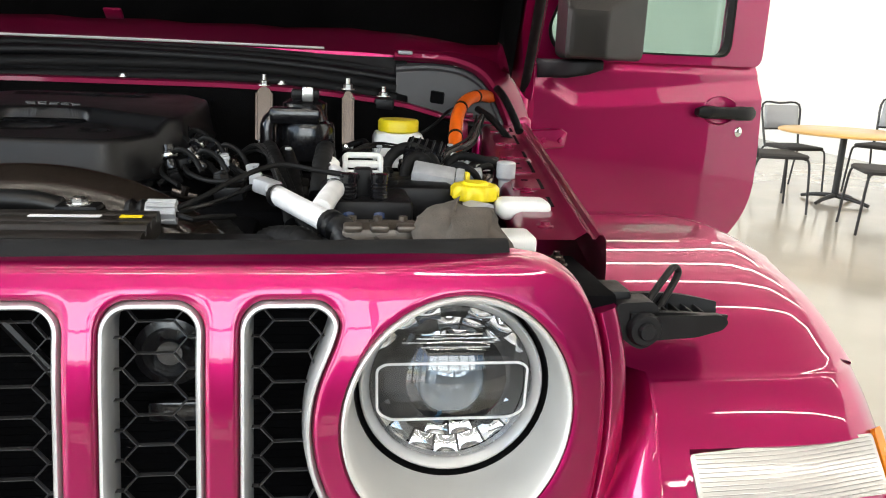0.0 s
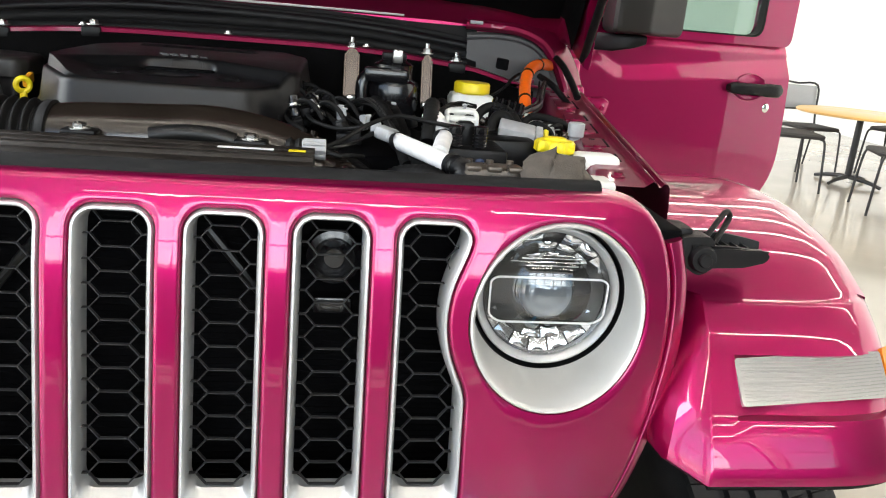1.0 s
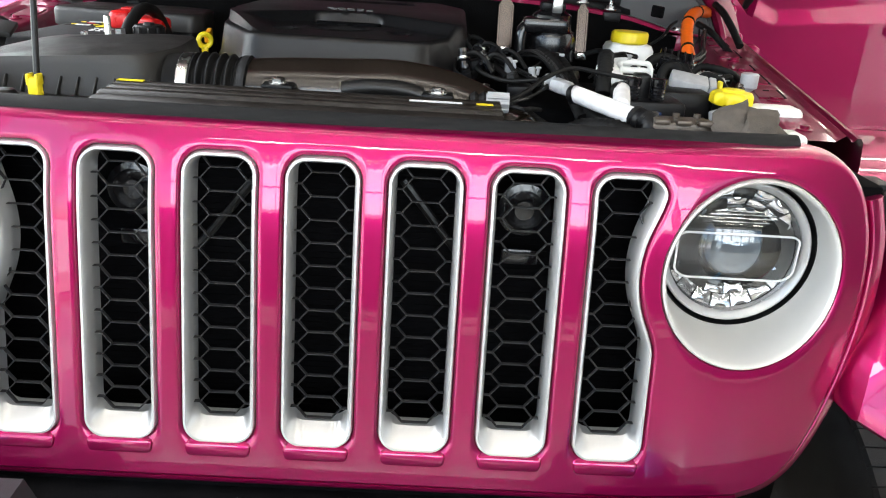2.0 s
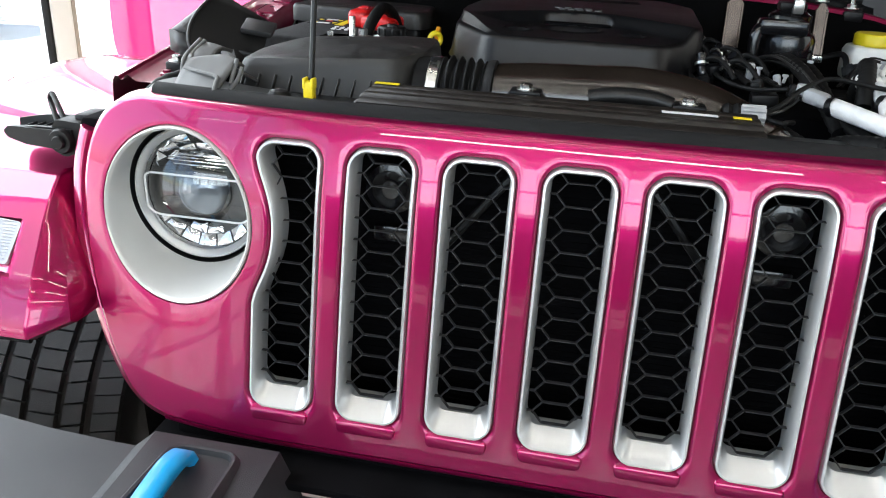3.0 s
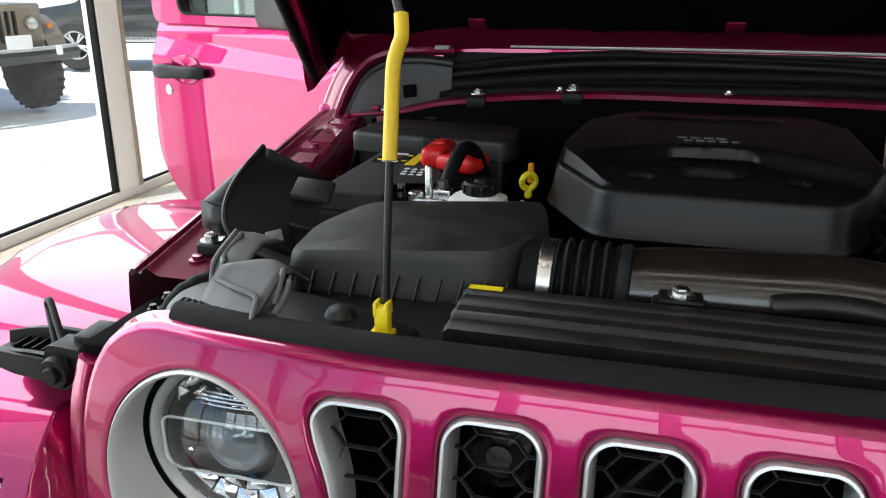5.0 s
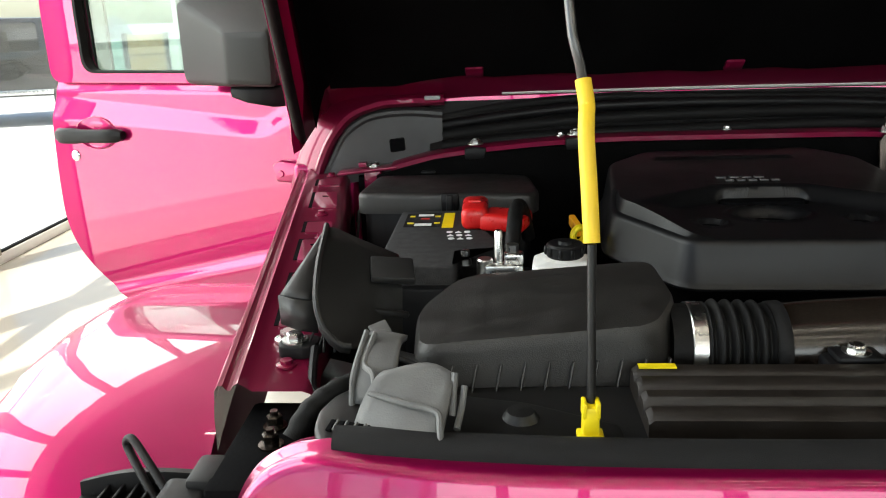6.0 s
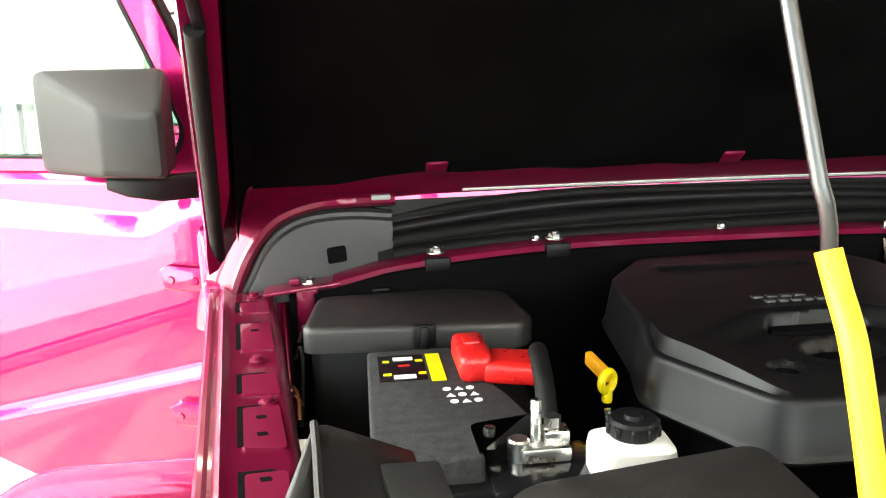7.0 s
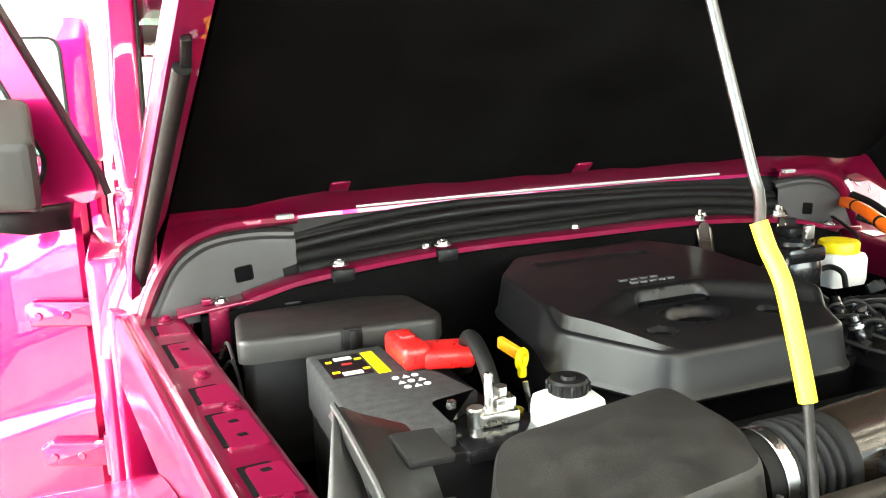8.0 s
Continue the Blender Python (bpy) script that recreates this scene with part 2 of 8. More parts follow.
def rbox(bm, c, s, r=0.004, seg=2, m=None):
    """A box with rounded edges: centre, size, radius."""
    t = B()
    bmesh.ops.create_cube(t, size=1)
    for v in t.verts:
        v.co = Vector((v.co.x * s[0], v.co.y * s[1], v.co.z * s[2]))
    if r:
        bmesh.ops.bevel(t, geom=t.edges[:], offset=min(r, min(s) * 0.45), segments=seg, affect="EDGES", profile=0.5)
    mm = Matrix.Translation(c)
    if m is not None:
        mm = mm @ m
    return join(bm, t, mm)


def loft(bm, loops, closed=True, cap=(False, False)):
    vs = [[bm.verts.new(p) for p in lp] for lp in loops]
    n = len(vs[0])
    for a, b in zip(vs, vs[1:]):
        for i in range(n if closed else n - 1):
            j = (i + 1) % n
            try:
                bm.faces.new((a[i], a[j], b[j], b[i]))
            except ValueError:
                pass
    if cap[0]:
        bm.faces.new(vs[0][::-1])
    if cap[1]:
        bm.faces.new(vs[-1])
    return vs


def prism(bm, pts, z0, z1, r=0.003, seg=2, lift=None, inset=0.0):
    """An outline in x, y drawn up from z0 to z1, its top edge rounded; lift(x, y) adds to the height of the top."""
    up = lift or (lambda x, y: 0.0)
    loops = [[(x, y, z0) for x, y in pts]]
    prof = [(0.0, -r)] + [(r * (1 - math.cos(a)), -r * (1 - math.sin(a))) for a in [math.pi / 2 * k / seg for k in range(1, seg + 1)]]
    for d, dz in prof:
        q = offset(pts, -d - inset * (1 if dz > -r else 0.9))
        loops.append([(x, y, z1 + dz + up(x, y)) for x, y in q])
    loft(bm, loops, True, (True, True))
    return bm


def offset(pts, d):
    """A closed outline, counter-clockwise, moved outwards by d."""
    n = len(pts)
    out = []
    for i in range(n):
        (x0, y0), (x1, y1), (x2, y2) = pts[i - 1], pts[i], pts[(i + 1) % n]
        a = Vector((y1 - y0, x0 - x1))
        b = Vector((y2 - y1, x1 - x2))
        a = a.normalized() if a.length > 1e-9 else b.normalized()
        b = b.normalized() if b.length > 1e-9 else a
        k = (a + b)
        k = k / max(0.35, k.dot(k) / 2) if k.length > 1e-6 else a
        out.append((x1 + k.x * d, y1 + k.y * d))
    return out


def rounded(pts, r, seg=4):
    """An outline with its corners rounded."""
    n, out = len(pts), []
    for i in range(n):
        p0, p1, p2 = Vector(pts[i - 1]), Vector(pts[i]), Vector(pts[(i + 1) % n])
        rr = min(r, (p0 - p1).length * 0.45, (p2 - p1).length * 0.45)
        a, b = p1 + (p0 - p1).normalized() * rr, p1 + (p2 - p1).normalized() * rr
        for k in range(seg + 1):
            t = k / seg
            q = a * (1 - t) ** 2 + p1 * 2 * t * (1 - t) + b * t * t
            out.append((q.x, q.y))
    return out


def spline(pts, steps=6):
    """Points on a smooth line through the given ones."""
    p = [Vector(q) for q in pts]
    if len(p) < 3:
        return [p[0].lerp(p[-1], k / steps) for k in range(steps + 1)]
    p = [2 * p[0] - p[1]] + p + [2 * p[-1] - p[-2]]
    out = []
    for i in range(1, len(p) - 2):
        for k in range(steps):
            t = k / steps
            a, b, c, d = p[i - 1], p[i], p[i + 1], p[i + 2]
            out.append(0.5 * ((2 * b) + (c - a) * t + (2 * a - 5 * b + 4 * c - d) * t * t + (3 * b - a - 3 * c + d) * t ** 3))
    out.append(p[-2])
    return out


def tube(bm, pts, r, n=10, steps=5, smooth=True, flat=1.0):
    """A round bar along a line; r is one radius or a function of the way 0..1."""
    q = spline(pts, steps) if smooth else [Vector(p) for p in pts]
    rad = r if callable(r) else (lambda t: r)
    loops, side = [], None
    for i, c in enumerate(q):
        d = (q[min(i + 1, len(q) - 1)] - q[max(i - 1, 0)]).normalized()
        if side is None:
            side = d.cross(Vector((0, 0, 1)))
            if side.length < 0.1:
                side = d.cross(Vector((0, 1, 0)))
        side = (side - d * side.dot(d)).normalized()
        up = side.cross(d)
        k = rad(i / (len(q) - 1))
        loops.append([c + (side * math.cos(a) + up * math.sin(a) * flat) * k for a in [2 * math.pi * j / n for j in range(n)]])
    loft(bm, loops, True, (True, True))
    return bm


def lathe(bm, prof, m=None, n=24, ends=True):
    """A turned body: pairs of radius and height, round z."""
    m = m or Matrix.Identity(4)
    loops = [[m @ Vector((max(r, 1e-4) * math.cos(2 * math.pi * k / n), max(r, 1e-4) * math.sin(2 * math.pi * k / n), h)) for k in range(n)] for r, h in prof]
    loft(bm, loops, True, (ends, ends))
    return bm


def grid(bm, fn, us, vs):
    loft(bm, [[fn(u, v) for v in vs] for u in us], False)
    return bm


def slab(bm, outline, fn, depth):
    """A plate: an outline in (a, b) mapped by fn(a, b, h) at h = 0 and h = depth."""
    loft(bm, [[fn(a, b, 0.0) for a, b in outline], [fn(a, b, depth) for a, b in outline]], True, (True, True))
    return bm


def ease(t):
    t = min(1.0, max(0.0, t))
    return t * t * (3 - 2 * t)


def turn(p, rx=0, ry=0, rz=0):
    return pose(p[0], p[1], p[2], rx, ry, rz)


def bolt(p, parent, r=0.009, h=0.008, m=None, stud=0.0, material=None):
    bm = B()
    mm = Matrix.Translation(p) @ (m or Matrix.Identity(4))
    lathe(bm, [(0, 0), (r * 1.5, 0), (r * 1.5, 0.002), (r * 1.05, 0.0025)], mm, 16)
    lathe(bm, [(r, 0.002), (r, h), (r * 0.8, h + 0.0015), (0, h + 0.0015)], mm, 6)
    if stud:
        lathe(bm, [(r * 0.5, h), (r * 0.5, h + stud), (0, h + stud)], mm, 10)
    return part("bolt", bm, material or STEEL, parent)


# ---- the showroom ----
def plate(name, c, s, material, kind="structure", label="", category="", r=0.0):
    bm = B()
    rbox(bm, c, s, r)
    return tagged(part(name, bm, material), label, category, "", kind)


plate("floor", (2.4, 2.5, -0.05), (12.4, 23.2, 0.10), FLOOR, label="polished pale beige showroom floor", category="floor")
plate("ground", (0.0, 0.0, -0.11), (800.0, 800.0, 0.10), PAVE, label="sunlit pale concrete forecourt", category="ground")
plate("wall_east", (8.6, 6.125, 2.8), (0.2, 15.75, 5.6), WALL, label="plain white showroom wall", category="wall")
# unseen stretch of wall, made dark for what the right door mirrors
plate("wall_southeast", (8.6, -5.425, 2.8), (0.2, 7.35, 5.6), WALLG, label="unseen dark grey wall added to darken the right door's reflections", category="wall")
plate("wall_north", (2.4, 14.1, 2.8), (12.6, 0.2, 5.6), WALL, label="plain white showroom back wall", category="wall")
plate("ceiling", (2.4, 2.5, 5.7), (12.6, 23.4, 0.2), CEIL, label="plain grey showroom ceiling", category="ceiling")
# unseen dark wall, added so the car's front mirrors little light low down
plate("wall_south", (2.4, -9.0, 1.0), (12.2, 0.2, 2.0), WALLG, label="unseen grey wall added below the high front glazing to darken reflections", category="wall")
plate("lintel_south", (2.4, -9.0, 5.4), (12.2, 0.2, 0.4), WALL, label="white wall above the front glazing", category="wall")
plate("lintel_west", (-3.78, 2.5, 5.4), (0.2, 23.0, 0.4), WALL, label="white wall above the side glazing", category="wall")
plate("pavement", (-4.75, 3.0, -0.045), (1.7, 28.0, 0.05), BRICKP, label="strip of red pavers outside the glazing", category="pavement")


def glazing(name, at, length, height, posts, label, slim=()):
    """A glazed wall along x: sill, head, posts and panes."""
    w = thing(name, label, "window", "", at)
    w["kind"] = "structure"
    for z, h in ((0.035, 0.07), (2.75 if height > 4 else 1.6, 0.10), (height - 0.03, 0.06)):
        bm = B()
        rbox(bm, (length / 2, 0, z), (length, 0.09, h), 0.004)
        part("window_frame", bm, FRAMEW, w)
    wide = {x: 0.12 if x in slim else 0.24 for x in posts}
    for x in posts:
        bm = B()
        rbox(bm, (x, 0, height / 2), (wide[x], 0.12, height - 0.14), 0.006)
        part("mullion", bm, FRAMEW, w)
        bm = B()
        rbox(bm, (x + wide[x] / 2 - 0.014, -0.062, height / 2), (0.040, 0.012, height - 0.14), 0.003)
        part("mullion_strip", bm, TRIMW, w, "warm grey strip along one edge of a post")
        bm = B()
        rbox(bm, (x - wide[x] / 2 - 0.012, -0.02, height / 2), (0.024, 0.05, height - 0.14), 0.003)
        part("glazing_gasket", bm, RUBBER, w, "black rubber gasket")
    bm = B()
    rbox(bm, (length / 2, -0.02, 0.078), (length, 0.03, 0.016), 0.003)
    part("glazing_gasket", bm, RUBBER, w, "black rubber gasket")
    for a, b in zip(posts, posts[1:]):
        bm = B()
        rbox(bm, ((a + b) / 2 + (wide[a] - wide[b]) / 4, 0.0, height / 2), (b - a - wide[a] / 2 - wide[b] / 2, 0.008, height - 0.12), 0)
        ob = part("pane", bm, GLASS, w)
        ob.visible_shadow = False
    return w


# unseen glazing, added as the opening for the front lamp
glazing("window_2", pose(-3.72, -9.0, 2.0), 12.2, 3.2, [0.17 + 1.97 * k for k in range(7)], "unseen high glazed band with white posts, added to light the car's front")
glazing("window_1", pose(-3.78, -8.03, 0, 0, 0, 90), 22.0, 5.2, [0.94 + 1.99 * k for k in range(5)] + [10.20 + 1.99 * k for k in range(6)], "full-height glazed wall with white posts and black gaskets", (8.90,))


def led_tube(x0, x1, y, z):
    t = thing("ceiling_light", "lit white linear ceiling lamp", "ceiling light", "linear lamps on the ceiling")
    bm = B()
    rbox(bm, ((x0 + x1) / 2, y, z + 0.045), (x1 - x0, 0.07, 0.04), 0.005)
    part("housing", bm, FRAMEW, t)
    bm = B()
    tube(bm, [(x0 + 0.02, y, z), (x1 - 0.02, y, z)], 0.028, 10, 2, False)
    part("tube", bm, LED, t, "glowing white tube")
    return t


for y in (-7.4, -5.4, -3.4, -1.4, 0.6, 2.6, 4.6, 6.6, 8.6, 10.6):
    led_tube(-2.6, 2.4, y, 5.5)
    led_tube(3.2, 8.0, y, 5.5)

# ---- the pink off-roader ----
car = thing("off_road_car", "magenta pink open-bonnet off-road car with seven-slot front", "car")
PITCH = 0.1197
HX, HZ, HR = 0.519, 1.0480, 0.1165      # headlamp opening
TOPZ, LOWZ = 1.187, 0.770


def face_y(x, z):
    """The front panel leans back and sweeps back at the sides."""
    a = max(0.0, abs(x) - 0.36) / 0.333
    return (1.155 - z) * -0.165 + 0.054 * a * a + 1.2 * max(0.0, z - 1.075) ** 2


def smin(a, b, k=0.014):
    h = max(k - abs(a - b), 0.0) / k
    return min(a, b) - h * h * k * 0.25


def ringed(x, z, rad):
    """x limited so that it stays a radius away from the headlamp's centre."""
    d = rad * rad - (z - HZ) ** 2
    if d <= 0:
        return x
    s = 1 if x >= 0 else -1
    return s * smin(abs(x), HX - math.sqrt(d))


def slot_loop(i, d, ledge=0.0):
    """The outline of slot i (-3..3), inset by d: sides L, T, R, B."""
    xc, hw, zt, zb, rad = i * PITCH, 0.0465 - d, 1.165 - d, 0.809 + d + ledge, max(0.008, 0.028 - d)

    def arc(cx, cz, a0, a1, n=5):
        return [(cx + rad * math.cos(radians(a0 + (a1 - a0) * k / n)), cz + rad * math.sin(radians(a0 + (a1 - a0) * k / n))) for k in range(n + 1)]

    def line(p, q, n):
        return [(p[0] + (q[0] - p[0]) * k / n, p[1] + (q[1] - p[1]) * k / n) for k in range(1, n)]

    l, r, b, t = xc - hw + rad, xc + hw - rad, zb + rad, zt - rad
    L = arc(l, b, 225, 180) + line((xc - hw, b), (xc - hw, t), 26) + arc(l, t, 180, 135)
    T = arc(l, t, 135, 90) + line((l, zt), (r, zt), 5) + arc(r, t, 90, 45)
    R = arc(r, t, 45, 0) + line((xc + hw, t), (xc + hw, b), 26) + arc(r, b, 0, -45)
    Bt = arc(r, b, -45, -90) + line((r, zb), (l, zb), 5) + arc(l, b, -90, -135)
    out = []
    for side in (L, T, R, Bt):
        if abs(i) == 3:
            side = [(ringed(x, z, 0.139 + d) if abs(x) > abs(xc) else x, z) for x, z in side]
        out.append(side)
    return out


def cell_loop(i):
    """The outer edge of the piece of panel round slot i."""
    L, T, R, Bt = slot_loop(i, 0.0)
    xc = i * PITCH
    zf = lambda z: LOWZ + (z - L[0][1]) / (L[-1][1] - L[0][1]) * (TOPZ - LOWZ)
    xf = lambda x: xc - PITCH / 2 + (x - T[0][0]) / (T[-1][0] - T[0][0]) * PITCH
    edge = lambda x, z: ringed(x, z, 0.1265) if abs(x) > 3.2 * PITCH else x
    return ([(edge(xc - PITCH / 2, zf(z)), zf(z)) for x, z in L], [(xf(x), TOPZ) for x, z in T],
            [(edge(xc + PITCH / 2, zf(z)), zf(z)) for x, z in R], [(xf(x), LOWZ) for x, z in Bt])


def flat(sides):
    out = []
    for s in sides:
        out += s[:-1]
    return out


def front_panel():
    bm = B()
    for i in range(-3, 4):
        a, b = flat(slot_loop(i, 0.0)), flat(cell_loop(i))
        loops = [[(x, face_y(x, z) + 0.016, z) for x, z in flat(slot_loop(i, 0.0025))],
                 [(x, face_y(x, z) + 0.006, z) for x, z in flat(slot_loop(i, 0.0015))]]
        for t, back in ((0.0, 0.0022), (0.12, 0.0004), (0.3, 0), (0.55, 0), (0.8, 0), (1.0, 0)):
            q = [(p[0] + (o[0] - p[0]) * t, p[1] + (o[1] - p[1]) * t) for p, o in zip(a, b)]
            loops.append([(x, face_y(x, z) + back, z) for x, z in q])
        loft(bm, loops)
    for s in (-1, 1):
        out = outline_side(s)
        ang = [math.atan2(z - HZ, (x * s) - HX) for x, z in out]
        loops = []
        for r, back in ((HR - 0.002, 0.012), (HR - 0.0008, 0.004)):
            loops.append([(s * (HX + r * math.cos(a)), face_y(HX + r * math.cos(a), HZ + r * math.sin(a)) + back, HZ + r * math.sin(a)) for a in ang])
        for t, back in ((0.0, 0.0015), (0.1, 0.0), (0.25, 0), (0.45, 0), (0.65, 0), (0.83, 0), (1.0, 0)):
            q = [(s * (HX + HR * math.cos(a)) * (1 - t) + x * t, (HZ + HR * math.sin(a)) * (1 - t) + z * t) for a, (x, z) in zip(ang, out)]
            loops.append([(x, face_y(x, z) + back, z) for x, z in q])
        loft(bm, loops)
    bmesh.ops.remove_doubles(bm, verts=bm.verts[:], dist=0.0004)
    # the rounded edge that turns back all round
    rim = rim_line()
    nrm = []
    n = len(rim)
    for k in range(n):
        d = Vector(rim[(k + 1) % n]) - Vector(rim[k - 1])
        nrm.append(Vector((d.y, -d.x)).normalized())
    prof = [(0, 0), (0.004, 0.002), (0.0075, 0.007), (0.0085, 0.013), (0.0078, 0.02), (0.0105, 0.026), (0.0110, 0.032), (0.0060, 0.036), (0.0040, 0.050)]
    loft(bm, [[(x + m.x * o, face_y(x, z) + bk, z + m.y * o) for (x, z), m in zip(rim, nrm)] for o, bk in prof])
    return part("front_panel", bm, PAINT, car, "glossy magenta seven-slot front panel", 50)


OUT = [(0.575, 1.187), (0.605, 1.180), (0.632, 1.163), (0.651, 1.132), (0.661, 1.09), (0.6645, 1.05), (0.662, 1.0), (0.652, 0.945), (0.637, 0.892), (0.617, 0.842), (0.594, 0.803), (0.565, 0.780), (0.528, 0.770)]


def outline_side(s):
    """The outer edge of the headlamp piece, from the inner bottom corner up and round."""
    L, T, R, Bt = cell_loop(3)
    left = R[::-1]
    top = [(left[-1][0] + (OUT[0][0] - left[-1][0]) * k / 8, TOPZ) for k in range(1, 8)]
    arc = [(p.x, p.y) for p in spline([Vector((x, z)).to_3d() for x, z in OUT], 4)]
    low = [(OUT[-1][0] + (left[0][0] - OUT[-1][0]) * k / 6, LOWZ) for k in range(1, 6)]
    return [(s * x, z) for x, z in left + top + arc + low]


def rim_line():
    arc = [(p.x, p.y) for p in spline([Vector((x, z)).to_3d() for x, z in OUT], 4)]
    top = [(OUT[0][0] - 2 * OUT[0][0] * k / 30, TOPZ) for k in range(1, 30)]
    low = [(-OUT[-1][0] + 2 * OUT[-1][0] * k / 24, LOWZ) for k in range(1, 24)]
    return arc[::-1] + top + [(-x, z) for x, z in arc] + low


front_panel()
for i in range(-3, 4):
    bm = B()
    loops = []
    for d, back, led in ((0.0022, 0.014, 0), (0.0026, 0.004, 0), (0.004, 0.001, 0), (0.0065, 0.0008, 0.0), (0.0085, 0.004, 0.001), (0.0100, 0.014, 0.0075), (0.0112, 0.024, 0.0140), (0.0112, 0.042, 0.0140)):
        loops.append([(x, face_y(x, z) + back, z) for x, z in flat(slot_loop(i, d, led))])
    loft(bm, loops)
    part("slot_trim", bm, SILVER, car, "silver painted slot surround", 30)

    # honeycomb insert
    bm = B()
    xc = i * PITCH
    row, wide, edge, lim, lo, hi = 0.0275, 0.0280, 0.0158, 0.0362, 0.8345, 1.157


    def node(x, z):
        if abs(i) == 3:
            far = abs(ringed(3 * PITCH + 0.0465, z, 0.1385)) - 0.0095 - abs(xc)
            x = min(x, far) if i > 0 else max(x, -far)
        return (x, 0.0, min(max(z, lo), hi))

    walls = set()
    for k in range(-1, 13):
        z = 0.8243 + k * row
        for s in (-1, 1):
            walls |= {((s * wide, z), (s * edge, z - row / 2)), ((s * wide, z), (s * edge, z + row / 2)), ((s * lim, z), (s * wide, z))}
        walls.add(((-edge, z + row / 2), (edge, z + row / 2)))
    for p, q in sorted(walls):
        (x0, _, z0), (x1, _, z1) = node(*p), node(*q)
        d = Vector((x1 - x0, z1 - z0))
        if d.length < 0.004 or min(p[1], q[1]) < lo:
            continue
        m = Vector((-d.y, d.x)).normalized() * 0.0006
        e = d.normalized() * 0.0008
        ring = [(x0, z0, 0), (x0 + e.x, z0 + e.y, 1), (x1 - e.x, z1 - e.y, 1), (x1, z1, 0), (x1 - e.x, z1 - e.y, -1), (x0 + e.x, z0 + e.y, -1)]
        loft(bm, [[(xc + x + m.x * g * k, face_y(xc, z) + y, z + m.y * g * k) for x, z, g in ring] for y, k in ((0.0275, 0.9), (0.0225, 1.0), (0.0221, 0.7))], True, (True, True))
    bmesh.ops.remove_doubles(bm, verts=bm.verts[:], dist=0.0002)
    part("honeycomb_insert", bm, HONEY, car, "black honeycomb grille insert", 30)

# magenta step under each slot and the rolled lower edge of the panel
for i in range(-3, 4):
    bm = B()
    xc = i * PITCH
    o = rounded([(xc - 0.037, 0.797), (xc + 0.037, 0.797), (xc + 0.040, 0.812), (xc - 0.040, 0.812)], 0.005, 3)
    loft(bm, [[(x, face_y(x, z) + 0.004, z) for x, z in offset(o, 0.003)], [(x, face_y(x, z) - 0.0022, z) for x, z in o], [(x, face_y(x, z) - 0.0030, z) for x, z in offset(o, -0.002)]], True, (False, True))
    part("slot_step", bm, PAINT, car, "magenta step under a slot", 30)
bm = B()
loops = []
for k in range(41):
    x = -0.535 + 1.07 * k / 40
    y = face_y(x, LOWZ)
    loops.append([(x, y + 0.030, 0.766), (x, y + 0.010, 0.7655), (x, y + 0.0035, 0.764), (x, y + 0.0030, 0.7600), (x, y + 0.006, 0.7560), (x, y + 0.014, 0.7545), (x, y + 0.040, 0.7545)])
loft(bm, loops, False)
part("lower_lip", bm, PAINT, car, "rolled lower edge of the front panel", 60)

# cooling pack behind the slots
bm = B()
fins = []
for k in range(119):
    z = 0.654 + k * 0.0044
    fins += [(0.112 if k % 2 else 0.1128, z), (0.112 if k % 2 else 0.1128, z + 0.0043)]
fins += [(0.125, 1.178), (0.125, 0.654)]
loft(bm, [[(x, y, z) for y, z in fins] for x in (-0.49, 0.49)], True, (True, True))
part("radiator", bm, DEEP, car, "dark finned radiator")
for s in (-1, 1):
    bm = B()
    m = turn((s * 0.243, 0.066, 1.095), 90)
    lathe(bm, [(0, 0.004), (0.012, 0.004), (0.014, 0.0), (0.022, -0.004), (0.026, 0.002), (0.034, 0.0), (0.036, -0.02), (0.0, -0.02)], m, 28)
    rbox(bm, (s * 0.243, 0.075, 1.03), (0.05, 0.012, 0.022), 0.004)
    part("horn", bm, GLOSSB, car, "round black horn behind the grille")
    bm = B()
    tube(bm, [(s * 0.09, 0.085, 1.12), (s * 0.17, 0.08, 1.02)], 0.006, 8, 2, False)
    part("brace", bm, SATIN, car)


